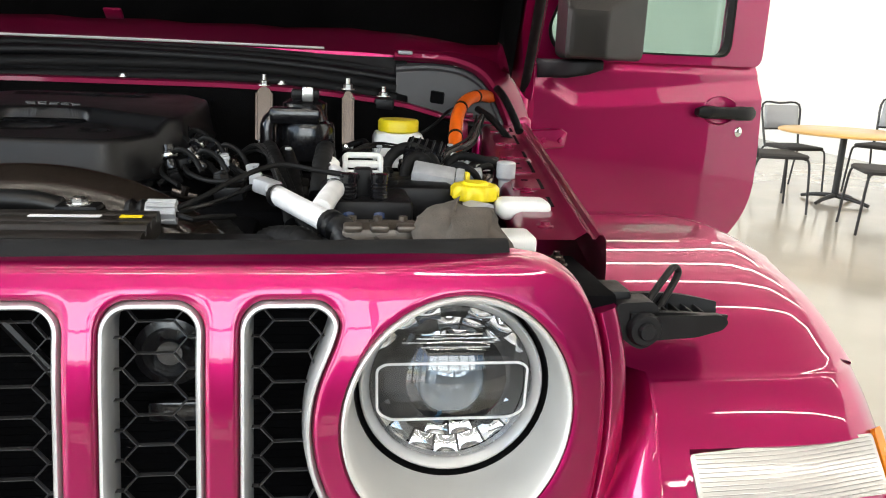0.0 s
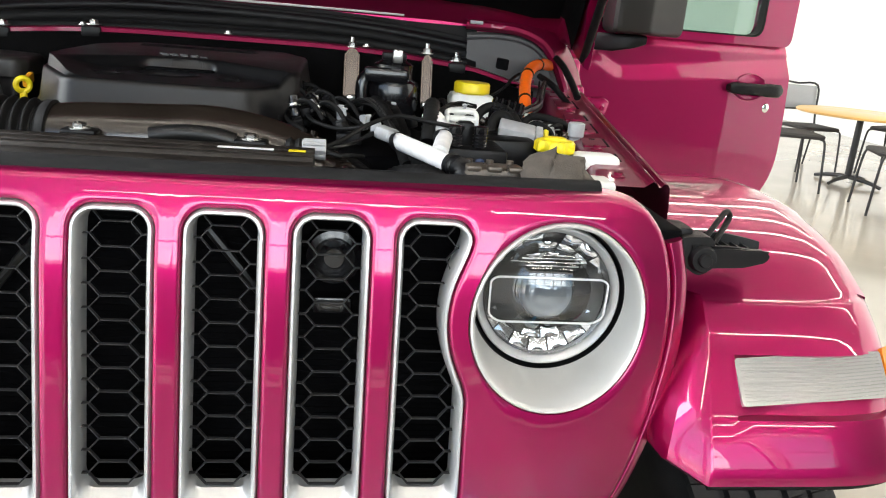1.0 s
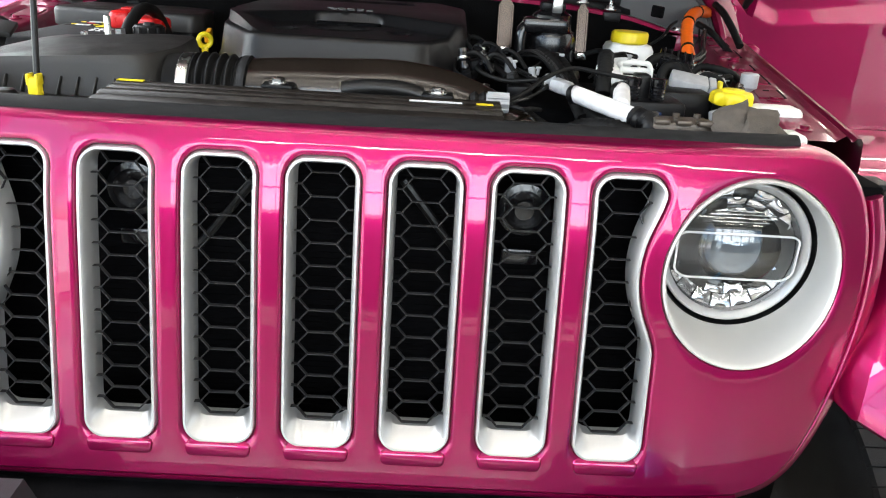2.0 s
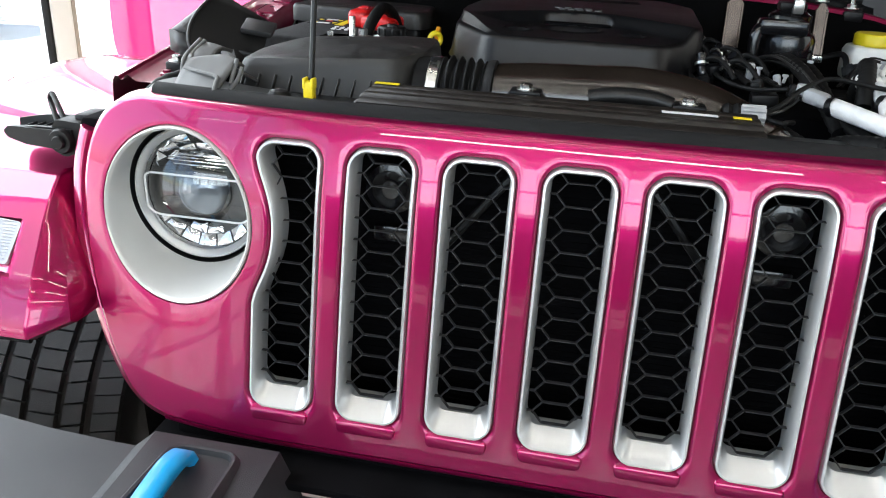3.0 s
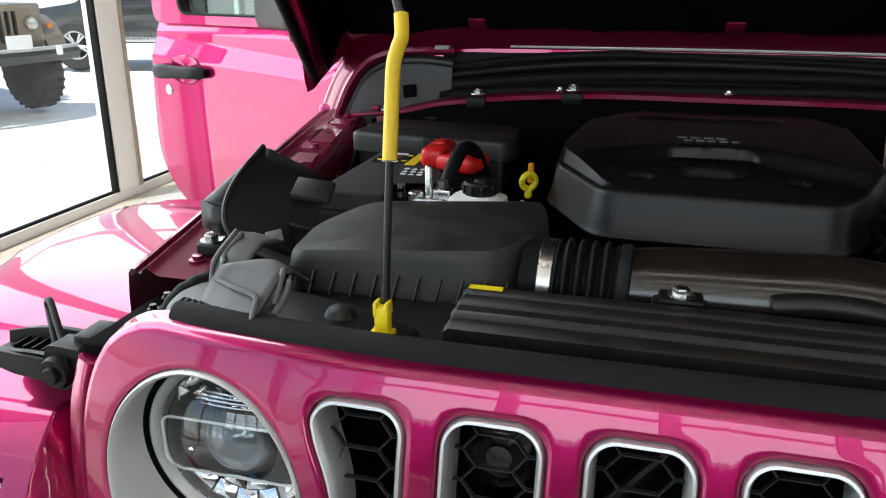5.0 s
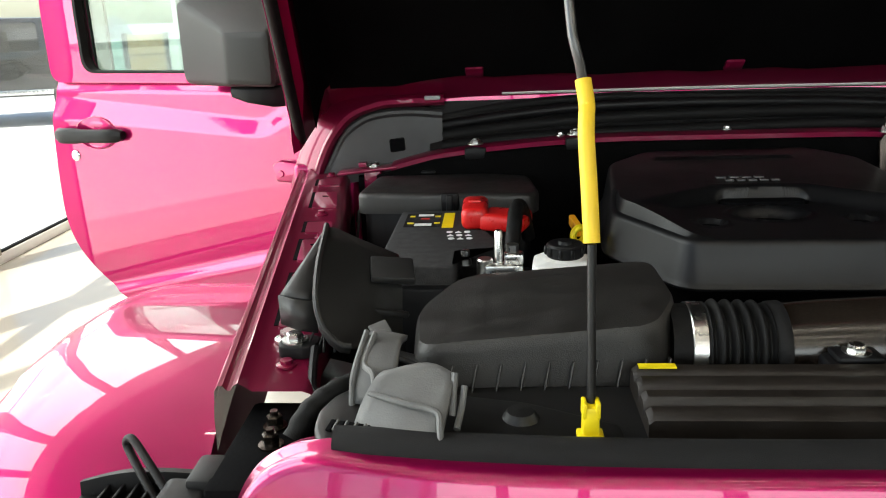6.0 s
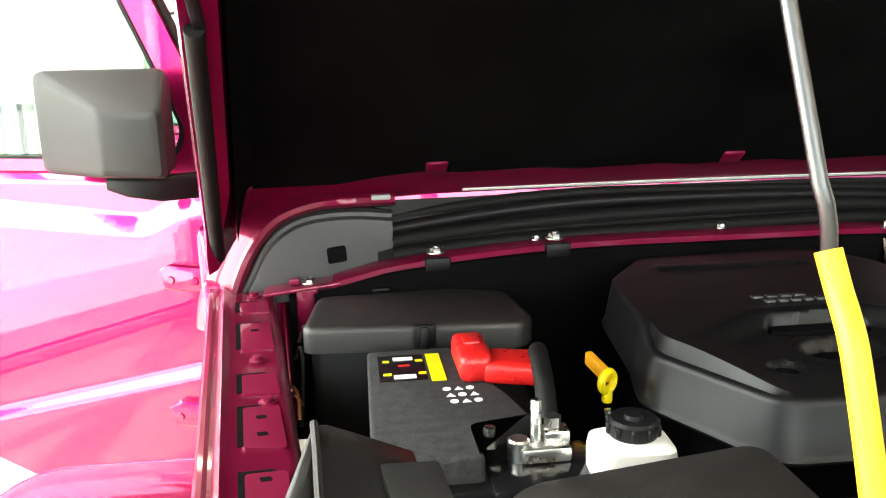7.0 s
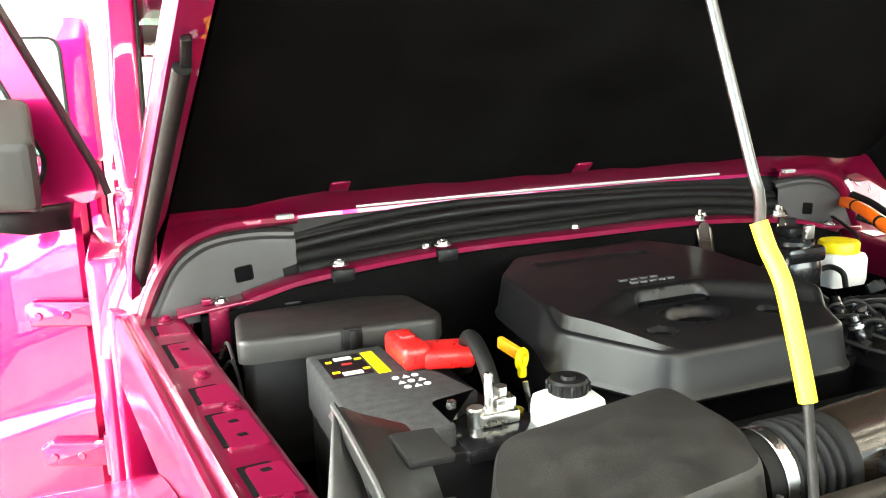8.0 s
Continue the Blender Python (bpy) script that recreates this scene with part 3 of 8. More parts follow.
# ---- headlamps ----
def headlamp(s):
    L = part("headlamp", lathe(B(), [(0.0, -0.02), (0.096, -0.02), (0.096, 0.0), (0.0, 0.001)], turn((s * HX, 0.125, 1.058), 90), 40), DEEP, car, "round headlamp in a pale silver bowl")
    n = 64
    ang = [2 * math.pi * k / n for k in range(n)]
    cz = 1.0575 if s < 0 else 1.0540
    bm = B()
    loops = []
    for r, back in ((HR - 0.0015, 0.010), (HR - 0.002, 0.001), (HR - 0.004, -0.001), (HR - 0.0062, 0.001), (HR - 0.008, 0.006)):
        loops.append([(s * (HX + r * math.cos(a)), face_y(HX + r * math.cos(a), HZ + r * math.sin(a)) + back, HZ + r * math.sin(a)) for a in ang])
    end = [(s * (HX + 0.1006 * math.cos(a)), 0.062, cz + 0.1006 * math.sin(a)) for a in ang]
    first = loops[-1]
    for t in (0.33, 0.66, 1.0):
        loops.append([tuple(Vector(p).lerp(Vector(q), t)) for p, q in zip(first, end)])
    loft(bm, loops)
    part("bowl", bm, BOWL, L, "pale silver lamp bowl", 40)
    face = turn((s * HX, 0.0, cz), 90)      # local z points to the front
    bm = B()
    lathe(bm, [(0.0975, -0.10), (0.0975, -0.0625), (0.0958, -0.0620), (0.0950, -0.066), (0.0940, -0.088), (0.0905, -0.090), (0.0905, -0.10)], face, 56, False)
    part("shadow_gap", bm, BLACK, L, "black gap ring")
    bm = B()
    lathe(bm, [(0.0905, -0.10), (0.0905, -0.066), (0.0895, -0.0635), (0.0875, -0.063), (0.0815, -0.070), (0.0805, -0.072), (0.0805, -0.10)], face, 56, False)
    part("lamp_ring", bm, SILVER, L, "satin silver ring round the lens", 60)
    # the inside: black housing, chrome pieces, daytime strip and projector
    bm = B()
    lathe(bm, [(0.0805, -0.072), (0.0795, -0.100), (0.0, -0.104)], face, 40, False)
    part("housing", bm, GLOSSB, L, "gloss black lamp housing")
    for z, w, dx in ((0.0345, 0.034, 0.004), (0.0395, 0.046, -0.003), (0.0440, 0.040, 0.005), (0.0480, 0.030, 0.0)):
        bm = B()
        tube(bm, [(s * (HX + dx - w), 0.080, cz + z), (s * (HX + dx), 0.076, cz + z + 0.0012), (s * (HX + dx + w), 0.080, cz + z)], 0.0011, 6, 4)
        part("reflector_rib", bm, CHROME, L)
    # bowl of small dished chrome cells above and below the light box
    rn = random.Random(5)
    for r0, r1, n in ((0.036, 0.048, 13), (0.049, 0.063, 15), (0.064, 0.0785, 18)):
        turn0 = rn.uniform(0, 20)
        for k in range(n):
            a0, a1 = turn0 + 360 * k / n, turn0 + 360 * (k + 0.90) / n
            mid = math.sin(radians((a0 + a1) / 2))
            if -0.041 < r0 * mid < 0.030 and not (r0 > 0.06 and abs(mid) > 0.30):
                continue
            if r1 < 0.05 and mid < 0 or mid > 0 and k % 4 == 0:
                continue
            lift, tip, fall = rn.uniform(0.0015, 0.0045), rn.uniform(-0.22, 0.22) * (1 if mid > 0 else 0.3), rn.uniform(0.25, 0.75) if mid > 0 else rn.uniform(0.45, 0.55)

            def cell(u, v):
                r, q = r0 + (r1 - r0) * v, radians(a0 + (a1 - a0) * u)
                y = 0.094 - fall * (r - 0.05) + tip * (u - 0.5) * 0.02 - lift * math.sin(math.pi * u) * math.sin(math.pi * v)
                return (s * (HX + r * math.cos(q)), y, cz + r * math.sin(q))
            bm = B()
            grid(bm, cell, [0, 0.2, 0.4, 0.6, 0.8, 1], [0, 0.25, 0.5, 0.75, 1])
            part("reflector_cell", bm, CHROME, L, "", 60)
    box = rounded([(-0.073, -0.026), (-0.060, -0.034), (0.060, -0.034), (0.073, -0.026), (0.074, 0.019), (0.066, 0.024), (-0.066, 0.024), (-0.074, 0.019)], 0.007, 4)
    bm = B()
    tube(bm, [(s * (HX + x), 0.064, cz + z) for x, z in box] + [(s * (HX + box[0][0]), 0.064, cz + box[0][1])], 0.0014, 6, 1, False)
    part("daytime_strip", bm, PRINTW, L, "thin white daytime light strip")
    bm = B()
    inner = offset(box, -0.002)
    loft(bm, [[(s * (HX + a), 0.067, cz + b) for a, b in box], [(s * (HX + a), 0.067, cz + b) for a, b in inner], [(s * (HX + a * 0.9), 0.094, cz + b * 0.9) for a, b in inner]], True, (False, True))
    part("light_box", bm, GLOSSB, L)
    bm = B()
    lathe(bm, [(0.0, -0.058), (0.010, -0.0585), (0.020, -0.0610), (0.029, -0.0655), (0.0345, -0.072), (0.036, -0.080), (0.036, -0.090)], face, 40)
    for v in bm.verts:
        v.co.z = min(max(v.co.z, cz - 0.0315), cz + 0.0215)
    part("projector", bm, LENSGL, L, "glass projector lens", 50)
    bm = B()
    lathe(bm, [(0.0805 * math.sin(radians(52 * k / 12)) / math.sin(radians(52)), -0.071 + 0.1022 * (math.cos(radians(52 * k / 12)) - math.cos(radians(52)))) for k in range(12, -1, -1)], face, 48, False)
    ob = part("lens", bm, LENSCL, L, "clear domed lens", 60)
    ob.visible_shadow = False
    grow = Matrix.Translation((s * HX, 0, cz)) @ Matrix.Diagonal((1.05, 1.0, 1.05, 1.0)) @ Matrix.Translation((-s * HX, 0, -cz))
    for ch in L.children:
        if not ch.name.startswith("bowl"):
            ch.data.transform(grow)


LENSGL = mat("dark_projector_glass", (0.16, 0.19, 0.22), 0.05, 0.45, 1.0, 0.02, 0.05, 30, 300, 0, 0.02, spec=0.9)
for s in (-1, 1):
    headlamp(s)


# ---- fenders, edge strips, wheels, bumper ----
def rail_x(y):
    return 0.60 + 0.13 * y


FEN = [(-0.070, 0.872), (-0.082, 0.878), (-0.080, 0.896), (-0.047, 0.949), (-0.0435, 0.953), (0.006, 1.0085), (0.010, 1.0125), (0.034, 1.036), (0.062, 1.058), (0.070, 1.063), (0.080, 1.067), (0.115, 1.085),
       (0.17, 1.112), (0.25, 1.134), (0.36, 1.148), (0.48, 1.150), (0.60, 1.138), (0.72, 1.108), (0.83, 1.050), (0.92, 0.970), (1.0, 0.86), (1.05, 0.76)]


def fender(s):
    f = part("fender", fender_skin(s), PAINT, car, "wide glossy magenta front fender", 32)
    sink = -0.009 if s > 0 else 0.0
    f.data.transform(Matrix.Translation((0, 0, sink)))
    # the lamp on its front face
    def on_face(x, z, h):
        y = -0.0435 + (z - 0.953) / 0.0555 * 0.0495 + sweep(x)
        return (s * x, y + 0.0155 - h * 0.8, z + sink + h * 0.6)
    bm = B()
    o = rounded([(0.757, 0.955), (0.974, 0.961), (0.975, 1.008), (0.756, 1.002)], 0.005, 3)
    slab(bm, o, lambda a, b, h: on_face(a, b, h), 0.012)
    lamp = part("marker_lamp", bm, LAMPW, f, "clear ribbed front marker lamp")
    for k in range(13):
        z = 0.9605 + k * 0.0034
        bm = B()
        tube(bm, [on_face(0.762, z, 0.0125), on_face(0.86, z + 0.0018, 0.0125), on_face(0.970, z + 0.004, 0.0125)], 0.00045, 6, 3)
        part("lamp_rib", bm, LAMPW, f)
    bm = B()
    o = rounded([(0.9765, 0.960), (0.988, 0.963), (0.989, 1.012), (0.9775, 1.010)], 0.004, 3)
    slab(bm, o, lambda a, b, h: on_face(a, b, h * 1.0), 0.014)
    part("side_marker", bm, AMBER, f, "amber side marker")
    bm = B()
    tube(bm, [(s * x, -0.066 + sweep(x) + 0.022 * (max(0.0, x - 0.935) / 0.07) ** 2.5, 0.868 + sink - 0.004 * (x > 0.97)) for x in (0.712, 0.75, 0.80, 0.86, 0.92, 0.97, 0.996)], 0.005, 8, 3)
    part("lip_trim", bm, RUBBER, f, "black trim under the fender")
    return f


def sweep(x):
    a = max(0.0, x - 0.87) / 0.137
    return 0.028 * a * a


def fender_skin(s):
    bm = B()
    xs = [0.0, 0.006, 0.02, 0.09, 0.115, 0.195, 0.35, 0.5, 0.65, 0.78, 0.87, 0.93, 0.97, 0.99, 1.0]
    prof = [FEN[0], FEN[1], FEN[2], FEN[3], FEN[4], FEN[5], FEN[6]] + [(p.x, p.y) for p in spline([Vector((y, z, 0)) for y, z in FEN[6:]], 3)][1:]

    def inner(y, z):
        base = 0.70 + 0.13 * max(y, 0.0)
        if y < 0.08:
            base = 0.735 - 0.20 * (1.06 - z) if z > 0.93 else 0.709 - 0.05 * (0.93 - z)
        return min(base, 0.83)

    loops = []
    for y, z in prof:
        x0, x1 = inner(y, z), 1.004
        row = []
        for u in xs:
            x = x0 + (x1 - x0) * u
            e = max(0.0, u - 0.78) / 0.22
            dy, dz = sweep(x) * (1 if y < 0.3 else 0), -0.012 * e ** 2.4
            if y < 0.08:
                dz *= 0.5
                dy += 0.022 * e ** 2.5
            rec = 0.016 if (0.952 < z < 1.010 and 0.18 < u < 0.985) else 0.0
            row.append((s * x, y + dy + rec * 0.8, z + dz - rec * 0.3))
        # outer skirt
        yo, zo = row[-1][1:]
        row.append((s * 1.006, yo + 0.004, zo - 0.012))
        sk = 0.055 if y > 0.08 else 0.012
        row.append((s * 1.006, yo + 0.010, max(zo - 0.012 - sk, 0.74)))
        row.append((s * 0.991, yo + 0.012, max(zo - 0.014 - sk, 0.738)))
        # inner wall, down into the wheel arch
        xi, yi, zi = row[0]
        if y > 0.09:
            row.insert(0, (s * (min(abs(xi), 0.70 + 0.13 * y) - 0.012), yi + 0.006, zi - 0.10))
            row.insert(0, row[0])
            row.insert(0, row[0])
        else:
            # the front wraps inward, more so towards the foot
            e = min(1.0, max(0.0, (1.045 - z) / 0.15))
            row.insert(0, (s * (abs(xi) - 0.003), yi + 0.0015, zi))
            row.insert(0, (s * (abs(xi) - 0.010 - 0.030 * e), yi + 0.022 + 0.020 * e, zi + 0.012 * e))
            row.insert(0, (s * (abs(xi) - 0.018 - 0.036 * e), yi + 0.12, zi + 0.02 * e))
        loops.append(row)
    loft(bm, loops, False)
    # the turned-in lower lip of the front
    first = loops[0][3:-2]
    loft(bm, [first, [(x, y + 0.02, z + 0.004) for x, y, z in first]], False)
    return bm


def edge_strip(s):
    arc = [(p.x, p.y) for p in spline([Vector((x, z)).to_3d() for x, z in OUT[3:]], 6)]
    bm = B()
    loops = []
    n = len(arc)
    for k, (x, z) in enumerate(arc):
        d = Vector(arc[min(k + 1, n - 1)]) - Vector(arc[max(k - 1, 0)])
        m = Vector((-d.y, d.x)).normalized()
        w = 0.72 + 0.28 * min(1.0, max(0.0, (z - 0.80) / 0.2))
        y = face_y(x, z)
        sec = [(0.011, 0.075), (0.011, 0.020), (0.0135, 0.014), (0.017, 0.012), (0.031, 0.016), (0.035, 0.021), (0.036, 0.030), (0.036, 0.085)]
        loops.append([(s * (x + m.x * o * w), y + b, z + m.y * o * w) for o, b in sec])
    loft(bm, loops, False)
    bm.faces.new([bm.verts.new(p) for p in loops[0]])
    return part("edge_strip", bm, PAINT, car, "magenta return strip beside the front panel", 40)


def wheel(s, y):
    w = new("wheel")
    w.parent = car
    w["label"] = "road wheel with blocky all-terrain tyre"
    m = pose(s * (0.900 if y < 1 else 0.878), y, 0.405, 0, 0, 9 if y < 1 else 0) @ pose(0, 0, 0, 0, 90)
    bm = B()
    lathe(bm, [(0.24, -0.11), (0.30, -0.135), (0.36, -0.137), (0.385, -0.128), (0.391, -0.11), (0.391, 0.11), (0.385, 0.128), (0.36, 0.137), (0.30, 0.135), (0.24, 0.11)], m, 64)
    part("tyre", bm, TYRE, w, "black all-terrain tyre")
    for lane, (x0, x1) in enumerate(((-0.130, -0.084), (-0.070, -0.036), (-0.024, 0.024), (0.036, 0.070), (0.084, 0.130)) if y < 1 else ()):
        cnt = 84 if lane in (0, 4) else 70
        da = 2 * math.pi / cnt * (0.95 if lane in (0, 4) else 0.93)
        tilt = 0.012 * (1 if lane < 2 else -1 if lane > 2 else 0.8)
        rr = 0.404 if lane in (1, 2, 3) else 0.400
        q = [(x0, -tilt / 2), (x1, tilt / 2), (x1, da + tilt / 2), (x0, da - tilt / 2)]
        cx, ca = (x0 + x1) / 2, da / 2
        bm = B()
        loft(bm, [[Vector((0.388 * math.cos(a), 0.388 * math.sin(a), x)) for x, a in q],
                  [Vector((rr * math.cos(ca + (a - ca) * 0.96), rr * math.sin(ca + (a - ca) * 0.96), cx + (x - cx) * 0.96)) for x, a in q]], True, (False, True))
        block = part("tread_block", bm, TYRE, w)
        for k in range(cnt):
            ob = block if k == 0 else new("tread_block", block.data)
            ob.parent = w
            ob.matrix_world = m @ Matrix.Rotation(2 * math.pi * (k + 0.5 * (lane % 2)) / cnt, 4, "Z")
    bm = B()
    lathe(bm, [(0.0, 0.06), (0.10, 0.065), (0.20, 0.05), (0.245, 0.075), (0.25, 0.095), (0.238, 0.10), (0.238, -0.1), (0.0, -0.02)], m if s > 0 else m @ pose(0, 0, 0, 180), 40)
    part("rim", bm, SILVER, w)


def bumper():
    bm = B()
    sec = [(-0.10, 0.56), (-0.28, 0.57), (-0.335, 0.62), (-0.33, 0.695), (-0.29, 0.728), (-0.09, 0.742), (-0.085, 0.67)]
    loops = []
    for x in [-0.92, -0.90, -0.84, -0.70, -0.60, -0.556, -0.522, -0.345, -0.315, -0.1, 0.1, 0.315, 0.345, 0.522, 0.556, 0.60, 0.70, 0.84, 0.90, 0.92]:
        a = abs(x)
        k = max(0.0, (a - 0.5) / 0.42)
        lift = 0.030 if 0.33 < a < 0.53 else -0.035 if a < 0.33 else 0.0
        end = 0.75 if a > 0.91 else 1.0
        loops.append([(x, y * (1 if y > -0.15 else 1) + 0.05 * k * k, (0.69 + (z - 0.69) * end) + (lift if z > 0.70 else 0) + (-0.012 * k if z > 0.7 else -0.02 * k)) for y, z in sec])
    loft(bm, loops, True, (True, True))
    b = part("front_bumper", bm, BUMPER, car, "dark grey grained plastic front bumper", 30)
    for s in (-1, 1):
        # rimmed well in the raised pad, with the hook standing in it
        well = rounded([(-0.046, -0.062), (0.046, -0.062), (0.042, 0.062), (-0.042, 0.062)], 0.018, 5)
        bm = B()
        loft(bm, [[(s * 0.437 + u, -0.178 + v, z) for u, v in offset(well, d)] for d, z in ((0.016, 0.758), (0.010, 0.772), (0.005, 0.777), (0.001, 0.776), (-0.003, 0.768), (-0.004, 0.762))], True)
        part("hook_well", bm, BUMPER, b, "raised rim of the hook well", 40)
        # no well is cut: this near-black plate carries its shade as colour
        bm = B()
        prism(bm, [(s * 0.437 + u, -0.178 + v) for u, v in offset(well, -0.003)], 0.755, 0.764, 0.001, 1)
        part("well_floor", bm, DEEP, b)
        bm = B()
        line = spline([Vector(p) for p in ((0, -0.128, 0.752), (0, -0.138, 0.778), (0, -0.165, 0.788), (0, -0.215, 0.784), (0, -0.275, 0.772), (0, -0.325, 0.752), (0, -0.345, 0.715))], 6)
        loops = []
        for k, p in enumerate(line):
            d = (line[min(k + 1, len(line) - 1)] - line[max(k - 1, 0)]).normalized()
            up = Vector((0, -d.z, d.y)) * (-1 if d.y < 0 else 1)
            loops.append([(s * 0.455 + 0.015 * u, p.y + 0.0095 * v * up.y, p.z + 0.0095 * v * up.z) for u, v in ((-1, -0.6), (-1, 0.6), (-0.7, 1), (0.7, 1), (1, 0.6), (1, -0.6), (0.7, -1), (-0.7, -1))])
        loft(bm, loops, True, (True, True))
        part("tow_hook", bm, BLUE, b, "bright blue tow hook", 50)
    return b


for s in (-1, 1):
    fender(s)
    edge_strip(s)
    wheel(s, 0.41)
    wheel(s, 3.4)
bumper()
# near-black plates added to close the shaded gap under the panel
bm = B()
rbox(bm, (0, 0.02, 0.735), (1.10, 0.26, 0.012), 0.002)
rbox(bm, (0, -0.02, 0.745), (1.04, 0.05, 0.03), 0.01)
part("lower_filler", bm, DEEP, car, "black filler under the front panel")
# dark wheel housing and chassis behind the front panel
for s in (-1, 1):
    bm = B()
    tube(bm, [(s * 0.55, 0.10, 0.72), (s * 0.62, 0.16, 0.74), (s * 0.60, 0.5, 0.72)], 0.05, 10, 4)
    part("chassis_leg", bm, DEEP, car)
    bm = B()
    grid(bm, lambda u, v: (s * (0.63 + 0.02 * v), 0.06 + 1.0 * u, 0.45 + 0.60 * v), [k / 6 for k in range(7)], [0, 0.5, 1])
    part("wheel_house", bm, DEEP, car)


# ---- latches on the fenders ----
def latch(s):
    bm = B()
    p = rounded([(0.688, 1.140), (0.732, 1.142), (0.740, 1.118), (0.734, 1.094), (0.718, 1.088), (0.702, 1.098), (0.690, 1.110)], 0.008, 3)
    slab(bm, p, lambda a, b, h: (s * a, 0.070 + h, b), 0.030)
    l = part("latch", bm, LATCH, car, "black rubber bonnet latch, released")
    bm = B()
    lathe(bm, [(0, -0.004), (0.016, -0.004), (0.0185, 0.0), (0.0185, 0.036), (0.016, 0.040), (0.0095, 0.040), (0.0095, 0.044), (0.008, 0.046), (0, 0.046)], turn((s * 0.720, 0.100, 1.113), 90), 24)
    part("pivot", bm, LATCH, l)
    # the flat arm in front and the ribbed trough behind it
    bm = B()
    o = rounded([(0.728, 1.101), (0.780, 1.102), (0.812, 1.109), (0.818, 1.118), (0.808, 1.126), (0.728, 1.128)], 0.006, 3)
    slab(bm, o, lambda a, b, h: (s * a, 0.064 + 0.10 * (a - 0.735) + h, b), 0.009)
    part("arm", bm, LATCH, l)
    bm = B()
    loops = []
    for t in [k / 12 for k in range(13)]:
        x = 0.704 + 0.120 * t
        w = 0.028 * (1 - 0.42 * max(0, (t - 0.6) / 0.4) ** 1.5)
        hgt = 0.034 * (1 - 0.38 * max(0, (t - 0.6) / 0.4) ** 1.5)
        top = 1.136 - 0.010 * t + 0.004 * math.sin(math.pi * t)
        y = 0.094 + 0.010 * t
        loops.append([(s * x, y - w, top - 0.006), (s * x, y - w * 0.9, top - hgt * 0.7), (s * x, y - w * 0.4, top - hgt), (s * x, y + w * 0.4, top - hgt), (s * x, y + w * 0.9, top - hgt * 0.7),
                      (s * x, y + w, top), (s * x, y + w * 0.76, top), (s * x, y + w * 0.64, top - hgt * 0.6), (s * x, y - w * 0.64, top - hgt * 0.6), (s * x, y - w * 0.76, top - 0.006)])
    loft(bm, loops, True, (True, True))
    part("handle", bm, LATCH, l)
    for t in (0.30, 0.42, 0.54, 0.66, 0.78):
        bm = B()
        rbox(bm, (s * (0.704 + 0.120 * t), 0.098 + 0.010 * t, 1.122 - 0.008 * t), (0.003, 0.036 * (1.15 - t * 0.6), 0.014), 0.001)
        part("handle_rib", bm, LATCH, l)
    bm = B()
    tube(bm, [(s * 0.722, 0.086, 1.124), (s * 0.745, 0.106, 1.142), (s * 0.768, 0.126, 1.158), (s * 0.778, 0.134, 1.162), (s * 0.785, 0.138, 1.156), (s * 0.782, 0.135, 1.148), (s * 0.765, 0.118, 1.134), (s * 0.744, 0.098, 1.116)], 0.0040, 10, 5)
    part("wire_loop", bm, LATCH, l)
    bm = B()
    rbox(bm, (s * 0.696, 0.108, 1.140), (0.030, 0.046, 0.018), 0.005)
    part("striker_plate", bm, LATCH, l)


for s in (-1, 1):
    latch(s)


# ---- bonnet, held open ----
HU, HN = Vector((0, -0.777, 0.629)), Vector((0, 0.629, 0.777))
H0 = Vector((0, 0.985, 1.420))


def hood_at(x, u, n):
    return H0 + Vector((x, 0, 0)) + HU * u + HN * n


def hood_half(u):
    return 0.800 - 0.125 * max(0.0, u)


TABS = (-0.47, -0.01)


